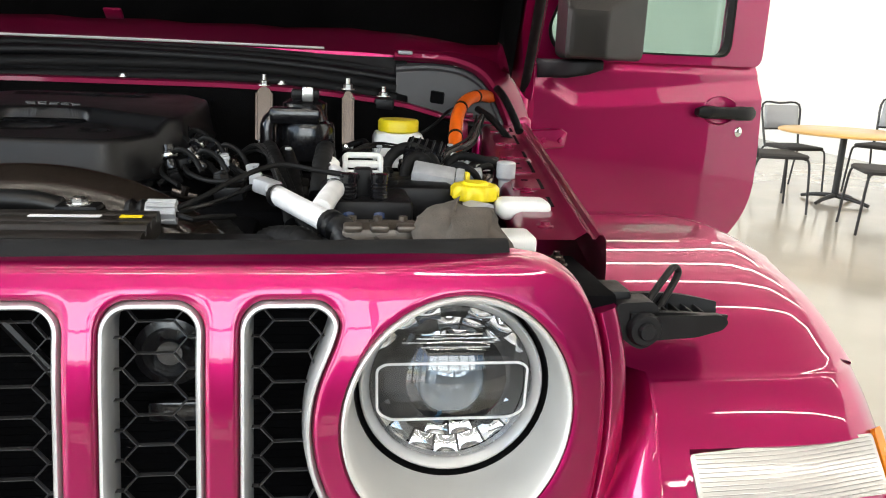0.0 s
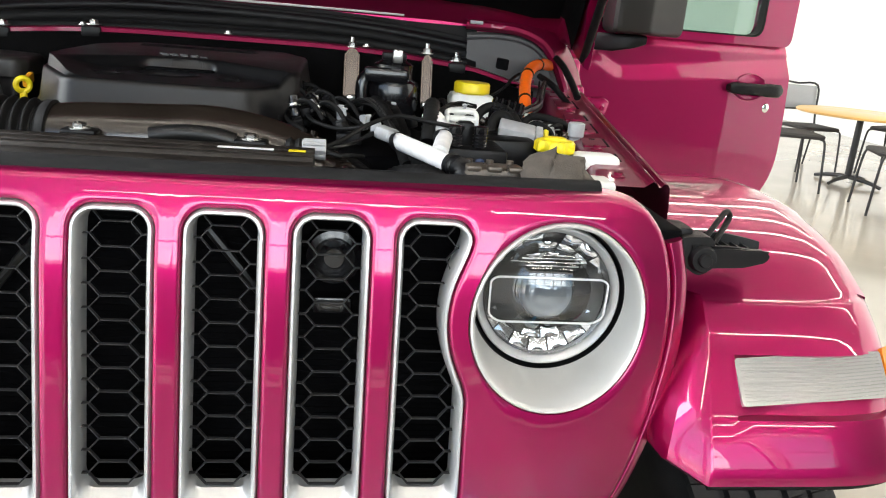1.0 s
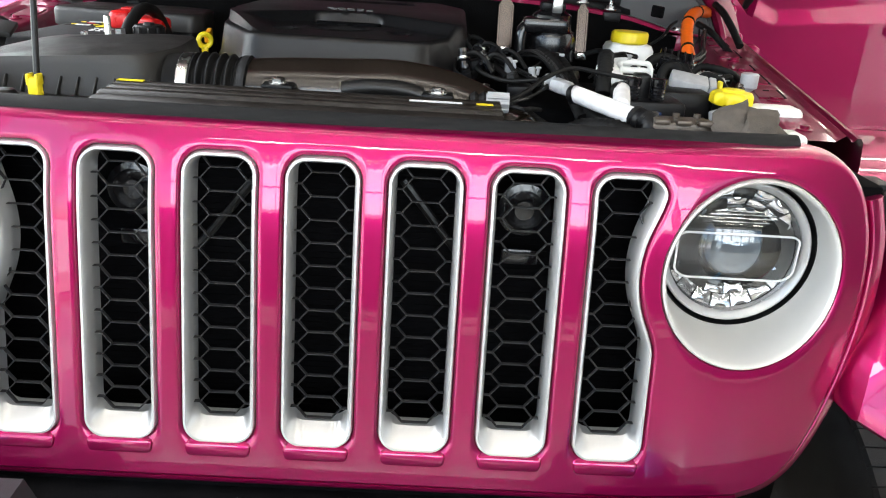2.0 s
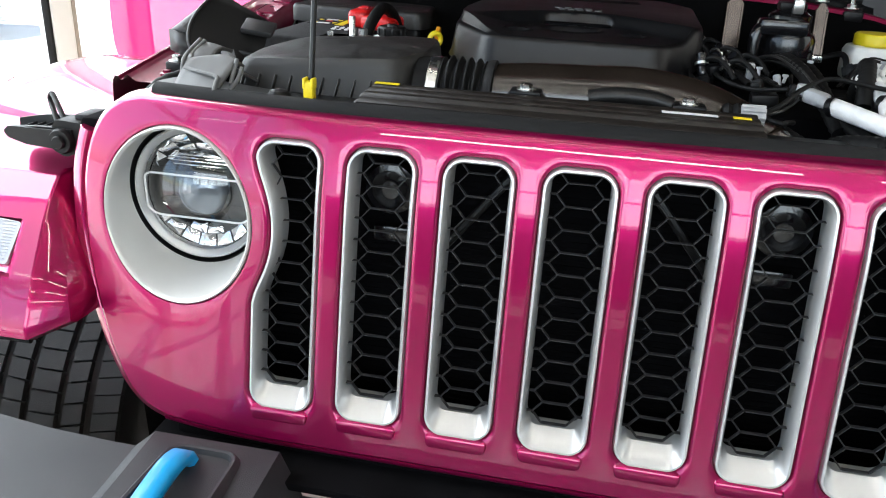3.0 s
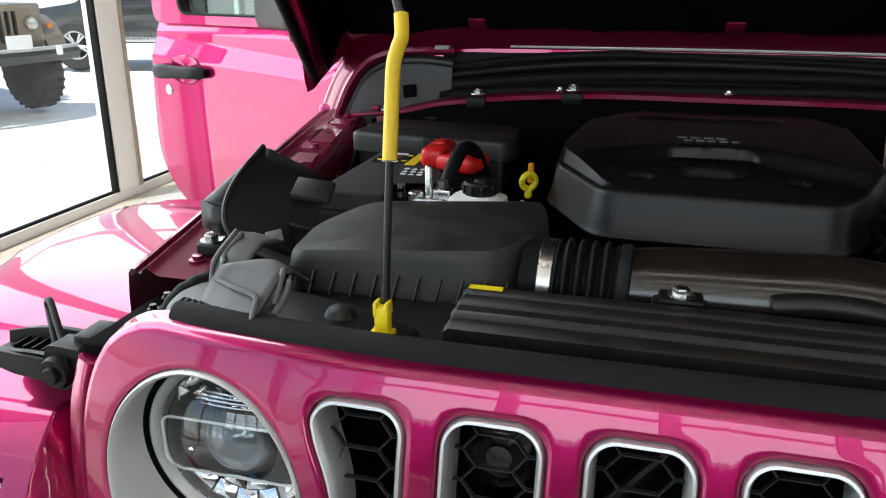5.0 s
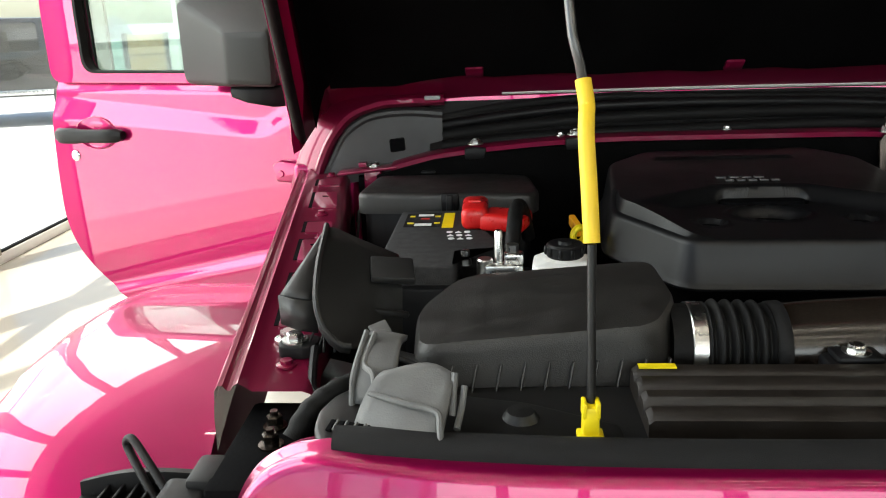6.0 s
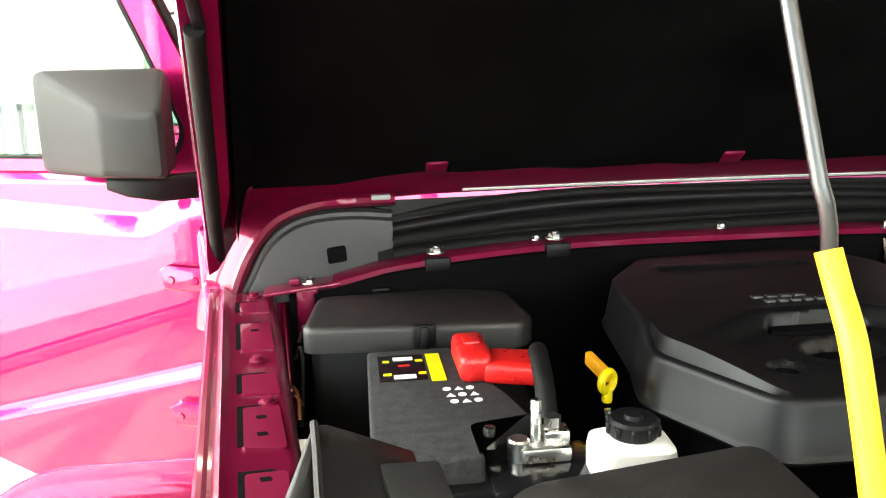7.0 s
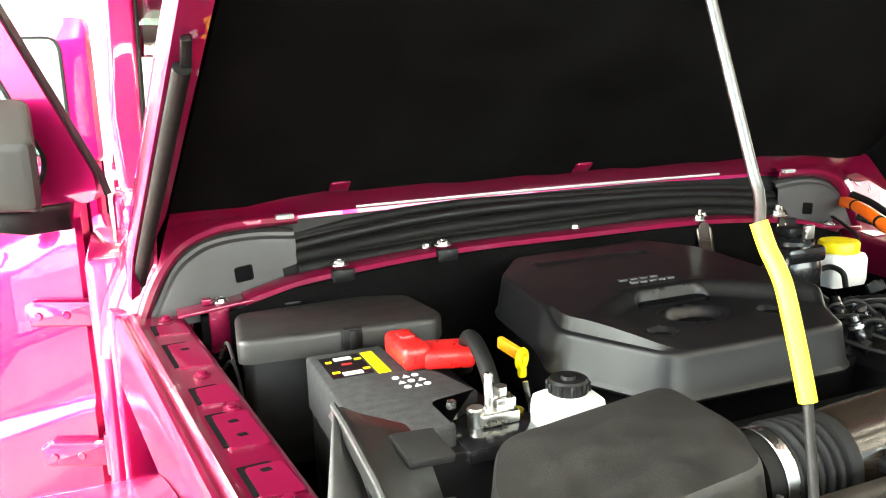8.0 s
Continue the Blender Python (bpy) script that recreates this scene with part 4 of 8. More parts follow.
def bonnet():
    us = [-0.10, -0.06, -0.032, -0.014, 0.012, 0.05, 0.15, 0.35, 0.6, 0.85, 1.05, 1.10]

    def low(u):
        """How far the side turns down: it ends in a point at the rear corner."""
        return -0.152 if abs(u + 0.014) < 0.005 else -0.122 if u > 0.04 else -0.142 if u > 0 else -0.115 if u > -0.04 else -0.055 if u > -0.08 else -0.030

    bm = B()
    # outer skin with turned-down sides, then the inner return
    loops = []
    for u in us:
        h = hood_half(u)
        e = low(u)
        lip = 0.034 if u > 0.1 else 0.022 if u > 0.03 else 0.012
        sec = [(-h + lip, e + 0.008), (-h, e), (-h - 0.004, e + 0.010), (-h + 0.0, max(-0.06, e * 0.5)), (-h + 0.03, 0.03), (-h + 0.10, 0.06), (-0.3, 0.075), (0, 0.085), (0.3, 0.075), (h - 0.10, 0.06), (h - 0.03, 0.03), (h, max(-0.06, e * 0.5)),
               (h + 0.004, e + 0.010), (h, e), (h - lip, e + 0.008)]
        loops.append([hood_at(x, u, n) for x, n in sec])
    loft(bm, loops, False)
    b = part("bonnet", bm, PAINT, car, "magenta bonnet propped open", 45)
    bm = B()
    loops = []
    for u in us:
        h = hood_half(u)
        e = low(u) + 0.008
        lip = 0.034 if u > 0.1 else 0.022 if u > 0.03 else 0.012
        sec = [(-h + lip, e), (-h + 0.036, e * 0.66), (-h + 0.040, e * 0.3), (-h + 0.048, -0.004), (-h + 0.09, 0.0), (0, 0.004), (h - 0.09, 0.0), (h - 0.048, -0.004), (h - 0.040, e * 0.3), (h - 0.036, e * 0.66), (h - lip, e)]
        loops.append([hood_at(x, u, n) for x, n in sec])
    loft(bm, loops, False)
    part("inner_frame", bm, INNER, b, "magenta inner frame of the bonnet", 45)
    bm = B()
    us2 = [0.014, 0.045, 0.2, 0.4, 0.7, 1.0]
    pts = []
    loops = []
    for u in us2:
        h = hood_half(u) - 0.056
        back = 1 if u < 0.03 else 0
        loops.append([hood_at(-h + 2 * h * k / 24, u + back * (0.004 * math.sin(k * 2.1) - 0.028 * ease((abs(k - 12) - 8) / 3.0)), -0.014 - 0.006 * math.sin(k * 0.9) * math.sin(u * 7)) for k in range(25)])
    loft(bm, loops, False)
    loft(bm, [loops[0], [p + HN * 0.014 for p in loops[0]]], False)
    # the felt runs on down the inside of the turned edges
    for s in (-1, 1):
        side = []
        for u in (-0.004, 0.03, 0.07, 0.2, 0.4, 0.7, 1.0):
            h = hood_half(u)
            side.append([hood_at(s * (h - 0.058), u, -0.014), hood_at(s * (h - 0.050), u, -0.022), hood_at(s * (h - 0.044), u, -0.06), hood_at(s * (h - 0.040), u, -0.108)])
        loft(bm, side, False)
    part("sound_liner", bm, LINER, b, "matt black felt sound liner", 60)
    for s in (-1, 1):
        bm = B()
        tube(bm, [hood_at(s * (hood_half(u) - 0.013), u, -0.127) for u in (-0.008, 0.1, 0.28, 0.455)], 0.0095, 12, 4)
        part("edge_seal", bm, RUBBER, b, "dark foam edge seal")
        bm = B()
        rbox(bm, (0, 0, 0), (0.011, 0.05, 0.010), 0.002, 2)
        for v in bm.verts:
            v.co = hood_at(s * (hood_half(0.48) - 0.014) + v.co.x, 0.470 + 0.9 * v.co.y, -0.122 + v.co.z)
        part("seal_clip", bm, BLACK, b)
    for x in TABS:
        bm = B()
        rbox(bm, (0, 0, 0), (0.034, 0.028, 0.010), 0.004)
        for v in bm.verts:
            v.co = hood_at(x + v.co.x, 0.028 + v.co.y, -0.012 + v.co.z)
        part("hinge_tab", bm, INNER, b)


bonnet()
# prop rod with its yellow sleeve
bm = B()
tube(bm, [(-0.359, 0.088, 1.205), (-0.3592, 0.112, 1.352)], 0.0038, 14, 2, False)
rod = part("prop_rod", bm, RODD, car, "steel bonnet prop rod with yellow grip")
bm = B()
tube(bm, [(-0.3592, 0.112, 1.353), (-0.3607, 0.1235, 1.392), (-0.3625, 0.1365, 1.432), (-0.3615, 0.1475, 1.448), (-0.3605, 0.1565, 1.458), (-0.3632, 0.1640, 1.477)], 0.0068, 18, 6)
part("grip_sleeve", bm, SLEEVE, rod, "yellow foam grip sleeve")
bm = B()
tube(bm, [(-0.3631, 0.1630, 1.474), (-0.3665, 0.1600, 1.490), (-0.3700, 0.1590, 1.502), (-0.3725, 0.1615, 1.512), (-0.3892, 0.2200, 1.700), (-0.4060, 0.2840, 1.900)], 0.0042, 14, 1, False)
part("upper_rod", bm, RODM, rod)
bm = B()
rbox(bm, (-0.360, 0.086, 1.208), (0.014, 0.014, 0.030), 0.003)
rbox(bm, (-0.360, 0.083, 1.195), (0.022, 0.020, 0.007), 0.002)
rbox(bm, (-0.3545, 0.086, 1.220), (0.004, 0.015, 0.014), 0.0015)
rbox(bm, (-0.3655, 0.086, 1.220), (0.004, 0.015, 0.014), 0.0015)
part("rod_clip", bm, YELLOW, car, "yellow prop rod clip")

# ---- front cross member, seals and shroud ----
bm = B()
loops = []
for k in range(41):
    x = -0.572 + 1.142 * k / 40
    y = 0.058 + 0.02 * (x / 0.57) ** 4 + 0.004 * math.sin(x * 5)
    z = 1.192
    w = 0.018 if 0 < k < 40 else 0.015
    loops.append([(x, y + w * math.cos(a) * 1.05, z + 0.0145 * math.sin(a)) for a in [2 * math.pi * j / 14 for j in range(14)]])
loft(bm, loops, True, (True, True))
part("front_seal", bm, FOAM, car, "dark foam seal along the front")
bm = B()
rbox(bm, (0, 0.125, 1.172), (1.16, 0.16, 0.016), 0.004)
part("cross_member", bm, SATIN, car, "black plastic front cross member")
bm = B()
sec = [(0.106, 1.176), (0.106, 1.197), (0.110, 1.2), (0.126, 1.2), (0.130, 1.192), (0.133, 1.2), (0.137, 1.2035), (0.150, 1.2035), (0.154, 1.194), (0.158, 1.202), (0.162, 1.2045), (0.176, 1.2045), (0.180, 1.196), (0.183, 1.203), (0.187, 1.2055), (0.198, 1.2055), (0.202, 1.20), (0.202, 1.176)]
loft(bm, [[(x, y, z + (0 if k else -0.004)) for y, z in sec] for k, x in enumerate((-0.308, -0.303, -0.1, 0.1, 0.205, 0.212))], True, (True, True))
part("fan_shroud", bm, SHROUD, car, "ribbed black plastic shroud top")
bm = B()
rbox(bm, (-0.285, 0.192, 1.2068), (0.035, 0.010, 0.001), 0)
part("warning_sticker", bm, YELLOW, car, "small yellow warning sticker")
bm = B()
rbox(bm, (0.125, 0.168, 1.2056), (0.07, 0.009, 0.001), 0)
part("white_sticker", bm, PRINTW, car, "small white printed sticker")
bm = B()
rbox(bm, (0.190, 0.168, 1.2056), (0.022, 0.010, 0.001), 0)
part("yellow_sticker", bm, YELLOW, car, "small yellow sticker")
bm = B()
lathe(bm, [(0.0, 0.012), (0.012, 0.010), (0.016, 0.004), (0.018, 0.0)], turn((-0.416, 0.118, 1.190)), 18)
part("push_pin", bm, SATIN, car)

# engine bay floor and walls, near-black for the shade down there
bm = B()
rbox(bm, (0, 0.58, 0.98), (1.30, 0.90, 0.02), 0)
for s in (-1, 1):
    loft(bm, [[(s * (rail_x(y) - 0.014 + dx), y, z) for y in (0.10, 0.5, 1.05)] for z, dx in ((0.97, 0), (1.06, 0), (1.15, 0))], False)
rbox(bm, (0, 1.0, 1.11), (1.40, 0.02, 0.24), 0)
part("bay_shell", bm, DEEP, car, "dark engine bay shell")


def rail_z(y):
    """The rail climbs towards the cowl."""
    return 1.176 + 0.056 * min(1.0, max(0.0, (y - 0.2) / 0.8))


def side_rail(s):
    """The magenta ledge along the bay, with pressed pads, slots and bolts."""
    bm = B()
    ys = [0.20 + 0.85 * k / 17 for k in range(18)]
    loops = []
    for y in ys:
        x, z = rail_x(y), rail_z(y)
        sec = [(x - 0.012, z - 0.11), (x - 0.010, z - 0.012), (x - 0.004, z - 0.003), (x + 0.004, z), (x + 0.055, z), (x + 0.064, z + 0.006), (x + 0.069, z + 0.009), (x + 0.074, z + 0.006), (x + 0.077, z + 0.001), (x + 0.081, z + 0.001), (x + 0.085, z + 0.006), (x + 0.090, z + 0.006), (x + 0.094, z), (x + 0.097, z - 0.03), (x + 0.099, z - 0.10)]
        loops.append([(s * a, y, b) for a, b in sec])
    loft(bm, loops, False)
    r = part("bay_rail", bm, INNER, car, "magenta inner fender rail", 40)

    def on_rail(a, b, h):
        return (s * (rail_x(b) + a), b, rail_z(b) + h)
    for yc, length, holes in ((0.945, 0.050, 0), (0.835, 0.100, 1), (0.690, 0.060, 0), (0.590, 0.095, 2), (0.470, 0.070, 1), (0.365, 0.060, 0)):
        y0, y1 = yc - length / 2, yc + length / 2
        bm = B()
        slab(bm, rounded([(0.003, y0), (0.046, y0 + 0.004), (0.046, y1 - 0.006), (0.006, y1 - 0.004)], 0.005, 3), lambda a, b, h: on_rail(a, b, h - 0.001), 0.0036)
        part("pressed_pad", bm, INNER, r)
        # near-black strip laid along two pad edges: the slot's shade as colour
        bm = B()
        o = rounded([(0.046, y0 + 0.012), (0.0525, y0 + 0.010), (0.0525, y1 + 0.001), (0.020, y1 + 0.003), (0.012, y1 - 0.003), (0.046, y1 - 0.005)], 0.001, 2)
        slab(bm, o, lambda a, b, h: on_rail(a, b, h - 0.001), 0.0018)
        part("pressed_slot", bm, DEEP, r, "dark pressed slot")
        for k in range(holes):
            bm = B()
            q = yc + 0.018 - 0.036 * k
            slab(bm, rounded([(0.020, q - 0.003), (0.031, q - 0.004), (0.033, q + 0.003), (0.022, q + 0.004)], 0.002, 3), lambda a, b, h: on_rail(a, b, h + 0.0018), 0.0012)
            part("pressed_hole", bm, DEEP, r)
    for y, x in ((0.995, 0.024), (0.758, 0.026), (0.425, 0.024), (0.645, 0.018), (0.252, 0.026)):
        bm = B()
        lathe(bm, [(0.011, 0), (0.011, 0.002), (0.0065, 0.003), (0.0065, 0.007), (0, 0.0075)], turn(on_rail(x, y, 0.0)), 12)
        part("rail_bolt", bm, INNER, r)
    if s < 0:
        bm = B()
        lathe(bm, [(0, 0.012), (0.009, 0.012), (0.010, 0.004), (0.016, 0.003), (0.016, 0.0)], turn((s * (rail_x(0.31) + 0.030), 0.310, rail_z(0.31))), 18)
        part("bolt", bm, STEEL, r)
    # the front corner gap with its bolts
    for p in ((0.648, 0.142), (0.653, 0.176)):
        bolt((s * p[0], p[1], 1.150), car, 0.008, 0.012, None, 0.006, STEELD)
    # near-black block put into the gap, standing in for its shade
    bm = B()
    rbox(bm, (s * 0.655, 0.15, 1.12), (0.07, 0.16, 0.06), 0.006)
    part("corner_gap_block", bm, DEEP, car)


for s in (-1, 1):
    side_rail(s)


# ---- cowl ----
def cowl_z(x):
    return 1.306 - 0.18 * max(0.0, abs(x) - 0.15) ** 2 - 0.10 * max(0.0, abs(x) - 0.55)


bm = B()
loops = []
for k in range(37):
    x = -0.632 + 1.264 * k / 36
    y = 0.985 - 0.02 * math.cos(x * 2.2)
    z = cowl_z(x)
    loops.append([(x, y - 0.014, z - 0.02), (x, y - 0.014, z - 0.002), (x, y - 0.011, z), (x, y + 0.03, z + 0.001), (x, y + 0.035, z - 0.02)])
loft(bm, loops, False)
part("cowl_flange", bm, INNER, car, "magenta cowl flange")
bm = B()
loops = []
for k in range(37):
    x = -0.66 + 1.32 * k / 36
    y = 0.985 - 0.02 * math.cos(x * 2.2)
    z = cowl_z(x) - 0.012
    loops.append([(x, y - 0.020, z - 0.16), (x, y - 0.022, z), (x, y - 0.016, z + 0.002)])
loft(bm, loops, False)
part("firewall_pad", bm, LINER, car, "black firewall insulation")
# dark cowl screen with moulded ribs and the rubber seal
for j, (yo, zo, r, mt) in enumerate(((0.030, 0.004, 0.012, RUBBER), (0.045, 0.026, 0.013, RUBBER), (0.052, 0.045, 0.011, BLACK), (0.062, 0.058, 0.009, RUBBER))):
    bm = B()
    tube(bm, [(x, 0.99 - 0.02 * math.cos(x * 2.2) + yo, cowl_z(x) + zo + 0.004 * math.sin(6 * x + j)) for x in [-0.535 + 1.07 * k / 10 for k in range(11)]], r, 10, 3)
    part("cowl_seal", bm, mt, car, "black rubber cowl seal")
bm = B()
loops = []
for k in range(25):
    x = -0.56 + 1.12 * k / 24
    y, z = 0.99 - 0.02 * math.cos(x * 2.2), cowl_z(x)
    loops.append([(x, y + 0.02, z - 0.005), (x, y + 0.045, z + 0.03), (x, y + 0.062, max(z + 0.07, 1.366)), (x, y + 0.085, 1.370)])
loft(bm, loops, False)
part("cowl_screen", bm, BLACK, car, "black plastic cowl screen")
bm = B()
loops = []
for k in range(49):
    x = -0.66 + 1.32 * k / 48
    e = max(0.0, (abs(x) - 0.45) / 0.21)
    y, z = 1.055, 1.372 + 0.004 * math.cos(x * 2) - 0.010 * e
    loops.append([(x, y - 0.012, z - 0.010), (x, y - 0.010, z), (x, y - 0.003, z + 0.004), (x, y + 0.05, z + 0.010), (x, y + 0.25, z + 0.03)])
loft(bm, loops, False)
part("cowl_top", bm, PAINT, car, "magenta cowl top edge")


def cowl_end(s):
    bm = B()
    top = spline([Vector((x, 0, z)) for x, z in ((0.535, 1.352), (0.60, 1.357), (0.66, 1.353), (0.70, 1.340), (0.735, 1.312), (0.764, 1.262), (0.790, 1.214))], 5)
    rows = []
    for k, p in enumerate(top):
        q = Vector((0.535 + 0.215 * k / (len(top) - 1), 0, 1.236 - 0.026 * k / (len(top) - 1)))
        d = (q - p).normalized()
        rows.append([(s * v.x, 1.018 + b + 0.03 * (v.z - 1.21), v.z) for v, b in ((p, 0.030), (p, 0.012), (p + d * 0.005, 0.004), (p + d * 0.011, 0.003), (p + d * 0.016, -0.003), (p + d * 0.021, -0.004), (p.lerp(q, 0.6), -0.004), (q, -0.004), (q, 0.03))])
    loft(bm, rows, False)
    e = part("cowl_end_panel", bm, ENDP, car, "dark grey plastic cowl end panel", 30)
    # no recess is cut: a near-black patch on the face gives its shade
    bm = B()
    o = rounded([(0.608, 1.276), (0.638, 1.272), (0.640, 1.298), (0.610, 1.302)], 0.004, 2)
    slab(bm, o, lambda a, b, h: (s * a, 1.0135 + 0.03 * (b - 1.21) + h, b), 0.003)
    part("panel_recess", bm, DEEP, e, "small square black recess")
    # the magenta corner that sweeps down to the rail
    path = [(0.53, 1.372), (0.60, 1.371), (0.66, 1.366), (0.715, 1.345), (0.752, 1.305), (0.778, 1.255), (0.795, 1.205), (0.803, 1.16)]
    arc = spline([Vector((x, 0, z)) for x, z in path], 5)
    bm = B()
    loops = []
    for k, p in enumerate(arc):
        d = (arc[min(k + 1, len(arc) - 1)] - arc[max(k - 1, 0)]).normalized()
        m = Vector((-d.z, 0, d.x))
        if m.z < 0 and m.x < 0:
            m = -m
        w = 0.014 + 0.036 * abs(m.x)
        loops.append([(s * (p.x + m.x * o), 1.0 + b, p.z + m.z * o) for o, b in ((-0.012, 0.03), (-0.010, 0.018), (-0.004, 0.012), (0.004, 0.012), (0.008, 0.016), (0.009, 0.022), (w, 0.045), (w + 0.006, 0.06), (w + 0.008, 0.26))])
    loft(bm, loops, False)
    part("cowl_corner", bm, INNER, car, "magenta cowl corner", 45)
    # small tray under the end panel
    bm = B()
    rbox(bm, (0, 0, 0), (0.118, 0.05, 0.006), 0.002, 2, pose(s * 0.678, 0.990, 1.246, 0, s * 6, 0))
    part("corner_tray", bm, INNER, e)
    bolt((s * 0.668, 0.995, 1.250), e, 0.009, 0.006)
    bm = B()
    rbox(bm, (s * 0.690, 0.992, 1.254), (0.016, 0.016, 0.010), 0.002)
    rbox(bm, (s * 0.672, 1.000, 1.205), (0.034, 0.030, 0.076), 0.004)
    part("tray_bracket", bm, INNER, e)
    bm = B()
    rbox(bm, (s * 0.552, 1.010, 1.377), (0.030, 0.016, 0.008), 0.002)
    part("seal_end_clip", bm, GREYP, e, "pale grey clip at the seal's end")


for s in (-1, 1):
    cowl_end(s)
    bm = B()
    rbox(bm, (s * 0.775, 1.13, 1.03), (0.13, 0.20, 0.44), 0.012, 3)
    part("cowl_side", bm, PAINT, car, "magenta body side ahead of the door")
for x in (-0.471, -0.285, 0.507):
    y = 0.985 - 0.02 * math.cos(x * 2.2)
    bolt((x, y + 0.004, cowl_z(x) + 0.004), car, 0.010, 0.008, None, 0.012 if x > 0 else 0.003)
    bm = B()
    rbox(bm, (x, y - 0.015, cowl_z(x) - 0.010), (0.040, 0.016, 0.022), 0.004)
    part("retainer", bm, BLACK, car)
for x in (-0.312, -0.006, 0.30):
    bolt((x, 0.985, cowl_z(x) + 0.002), car, 0.006, 0.006)


# ---- cabin front and open doors ----
bm = B()
rbox(bm, (0, 1.36, 1.375), (1.60, 0.40, 0.05), 0.015)
body = part("body_shell", bm, PAINT, car, "magenta scuttle under the windscreen", 45)
bm = B()
rbox(bm, (0, 1.62, 1.86), (1.4, 0.10, 0.06), 0.02)
part("windscreen_header", bm, PAINT, body, "", 45)
for s in (-1, 1):
    # side of the windscreen frame, over a seam, and the body side behind the cowl
    bm = B()
    loops = []
    for v in (-0.02, 0.0, 0.3, 0.6, 1.0, 1.06):
        e = 0.072 if v > 0.05 else 0.058
        x0, y0, z0 = 0.742 - 0.020 * v, 1.50 + 0.20 * v, 1.40 + 0.44 * v
        loops.append([(s * (x0 + a), y0 + b, z0) for a, b in rounded([(0.0, 0.05), (0.0, -0.004), (0.008, -0.014), (e - 0.016, -0.014), (e, 0.004), (e, 0.06)], 0.006, 3)])
    loft(bm, loops, True, (True, True))
    part("windscreen_pillar", bm, PAINT, body, "", 45)
    bm = B()
    tube(bm, [(s * 0.70, 1.505, 1.428), (s * 0.728, 1.508, 1.436), (s * 0.739, 1.520, 1.460), (s * 0.737, 1.54, 1.50), (s * 0.722, 1.70, 1.84)], 0.006, 8, 4)
    part("windscreen_gasket", bm, RUBBER, body, "black windscreen gasket")
    bm = B()
    rbox(bm, (s * 0.783, 1.500, 1.325), (0.066, 0.10, 0.125), 0.012, 3)
    part("pillar_foot", bm, PAINT, body, "", 45)
    bm = B()
    rbox(bm, (s * 0.82, 1.45, 0.95), (0.10, 0.55, 0.72), 0.02)
    part("side_panel", bm, PAINT, body, "", 45)
bm = B()
grid(bm, lambda u, v: ((-0.74 + 1.48 * u) * (1 - 0.05 * v), 1.50 + 0.20 * v, 1.40 + 0.44 * v), [0, 0.5, 1], [0, 0.5, 1])
ws = part("windscreen", bm, TINT, car, "tinted windscreen")
ws.visible_shadow = False
bm = B()
rbox(bm, (0, 2.6, 1.0), (1.40, 1.9, 0.7), 0.03)
part("cabin", bm, LINER, car, "dark cabin interior")
bm = B()
rbox(bm, (0, 3.0, 1.875), (1.50, 2.7, 0.06), 0.025)
part("roof", bm, PAINT, car, "magenta hardtop roof")
bm = B()
rbox(bm, (0, 4.31, 1.0), (1.56, 0.06, 0.78), 0.02, 3)
rbox(bm, (0, 4.27, 1.82), (1.44, 0.06, 0.10), 0.02, 3)
for s in (-1, 1):
    rbox(bm, (s * 0.70, 4.28, 1.60), (0.10, 0.06, 0.46), 0.02, 3)
part("tailgate", bm, PAINT, car, "magenta closed tail of the car")
bm = B()
grid(bm, lambda u, v: (-0.66 + 1.32 * u, 4.28, 1.38 + 0.41 * v), [0, 1], [0, 1])
part("rear_glass", bm, TINT, car, "tinted rear glass")
for s in (-1, 1):
    # closed rear door and quarter panel
    bm = B()
    shape = rounded([(2.40, 0.62), (4.30, 0.62), (4.30, 1.375), (2.40, 1.375)], 0.03, 3)
    slab(bm, shape, lambda q, z, h: (s * (0.815 - h), q, z), 0.08)
    side = part("body_side", bm, PAINT, car, "magenta rear door and quarter panel")
    outer = rounded([(2.40, 1.375), (4.30, 1.375), (4.25, 1.86), (2.42, 1.86)], 0.03, 4)
    inner = rounded([(2.52, 1.42), (3.28, 1.42), (3.26, 1.79), (2.54, 1.79)], 0.06, 4)
    bm = B()
    rim = lambda pts, x, lean: [(s * (x - lean * (z - 1.375)), q, z) for q, z in pts]
    loft(bm, [rim(inner, 0.76, 0.1), rim(outer, 0.76, 0.1), rim(outer, 0.81, 0.1), rim(inner, 0.81, 0.1), rim(inner, 0.76, 0.1)])
    part("window_frame", bm, PAINT, side)
    bm = B()
    slab(bm, inner, lambda q, z, h: (s * (0.79 - 0.1 * (z - 1.375) - h), q, z), 0.004)
    part("pane", bm, TINT, side).visible_shadow = False


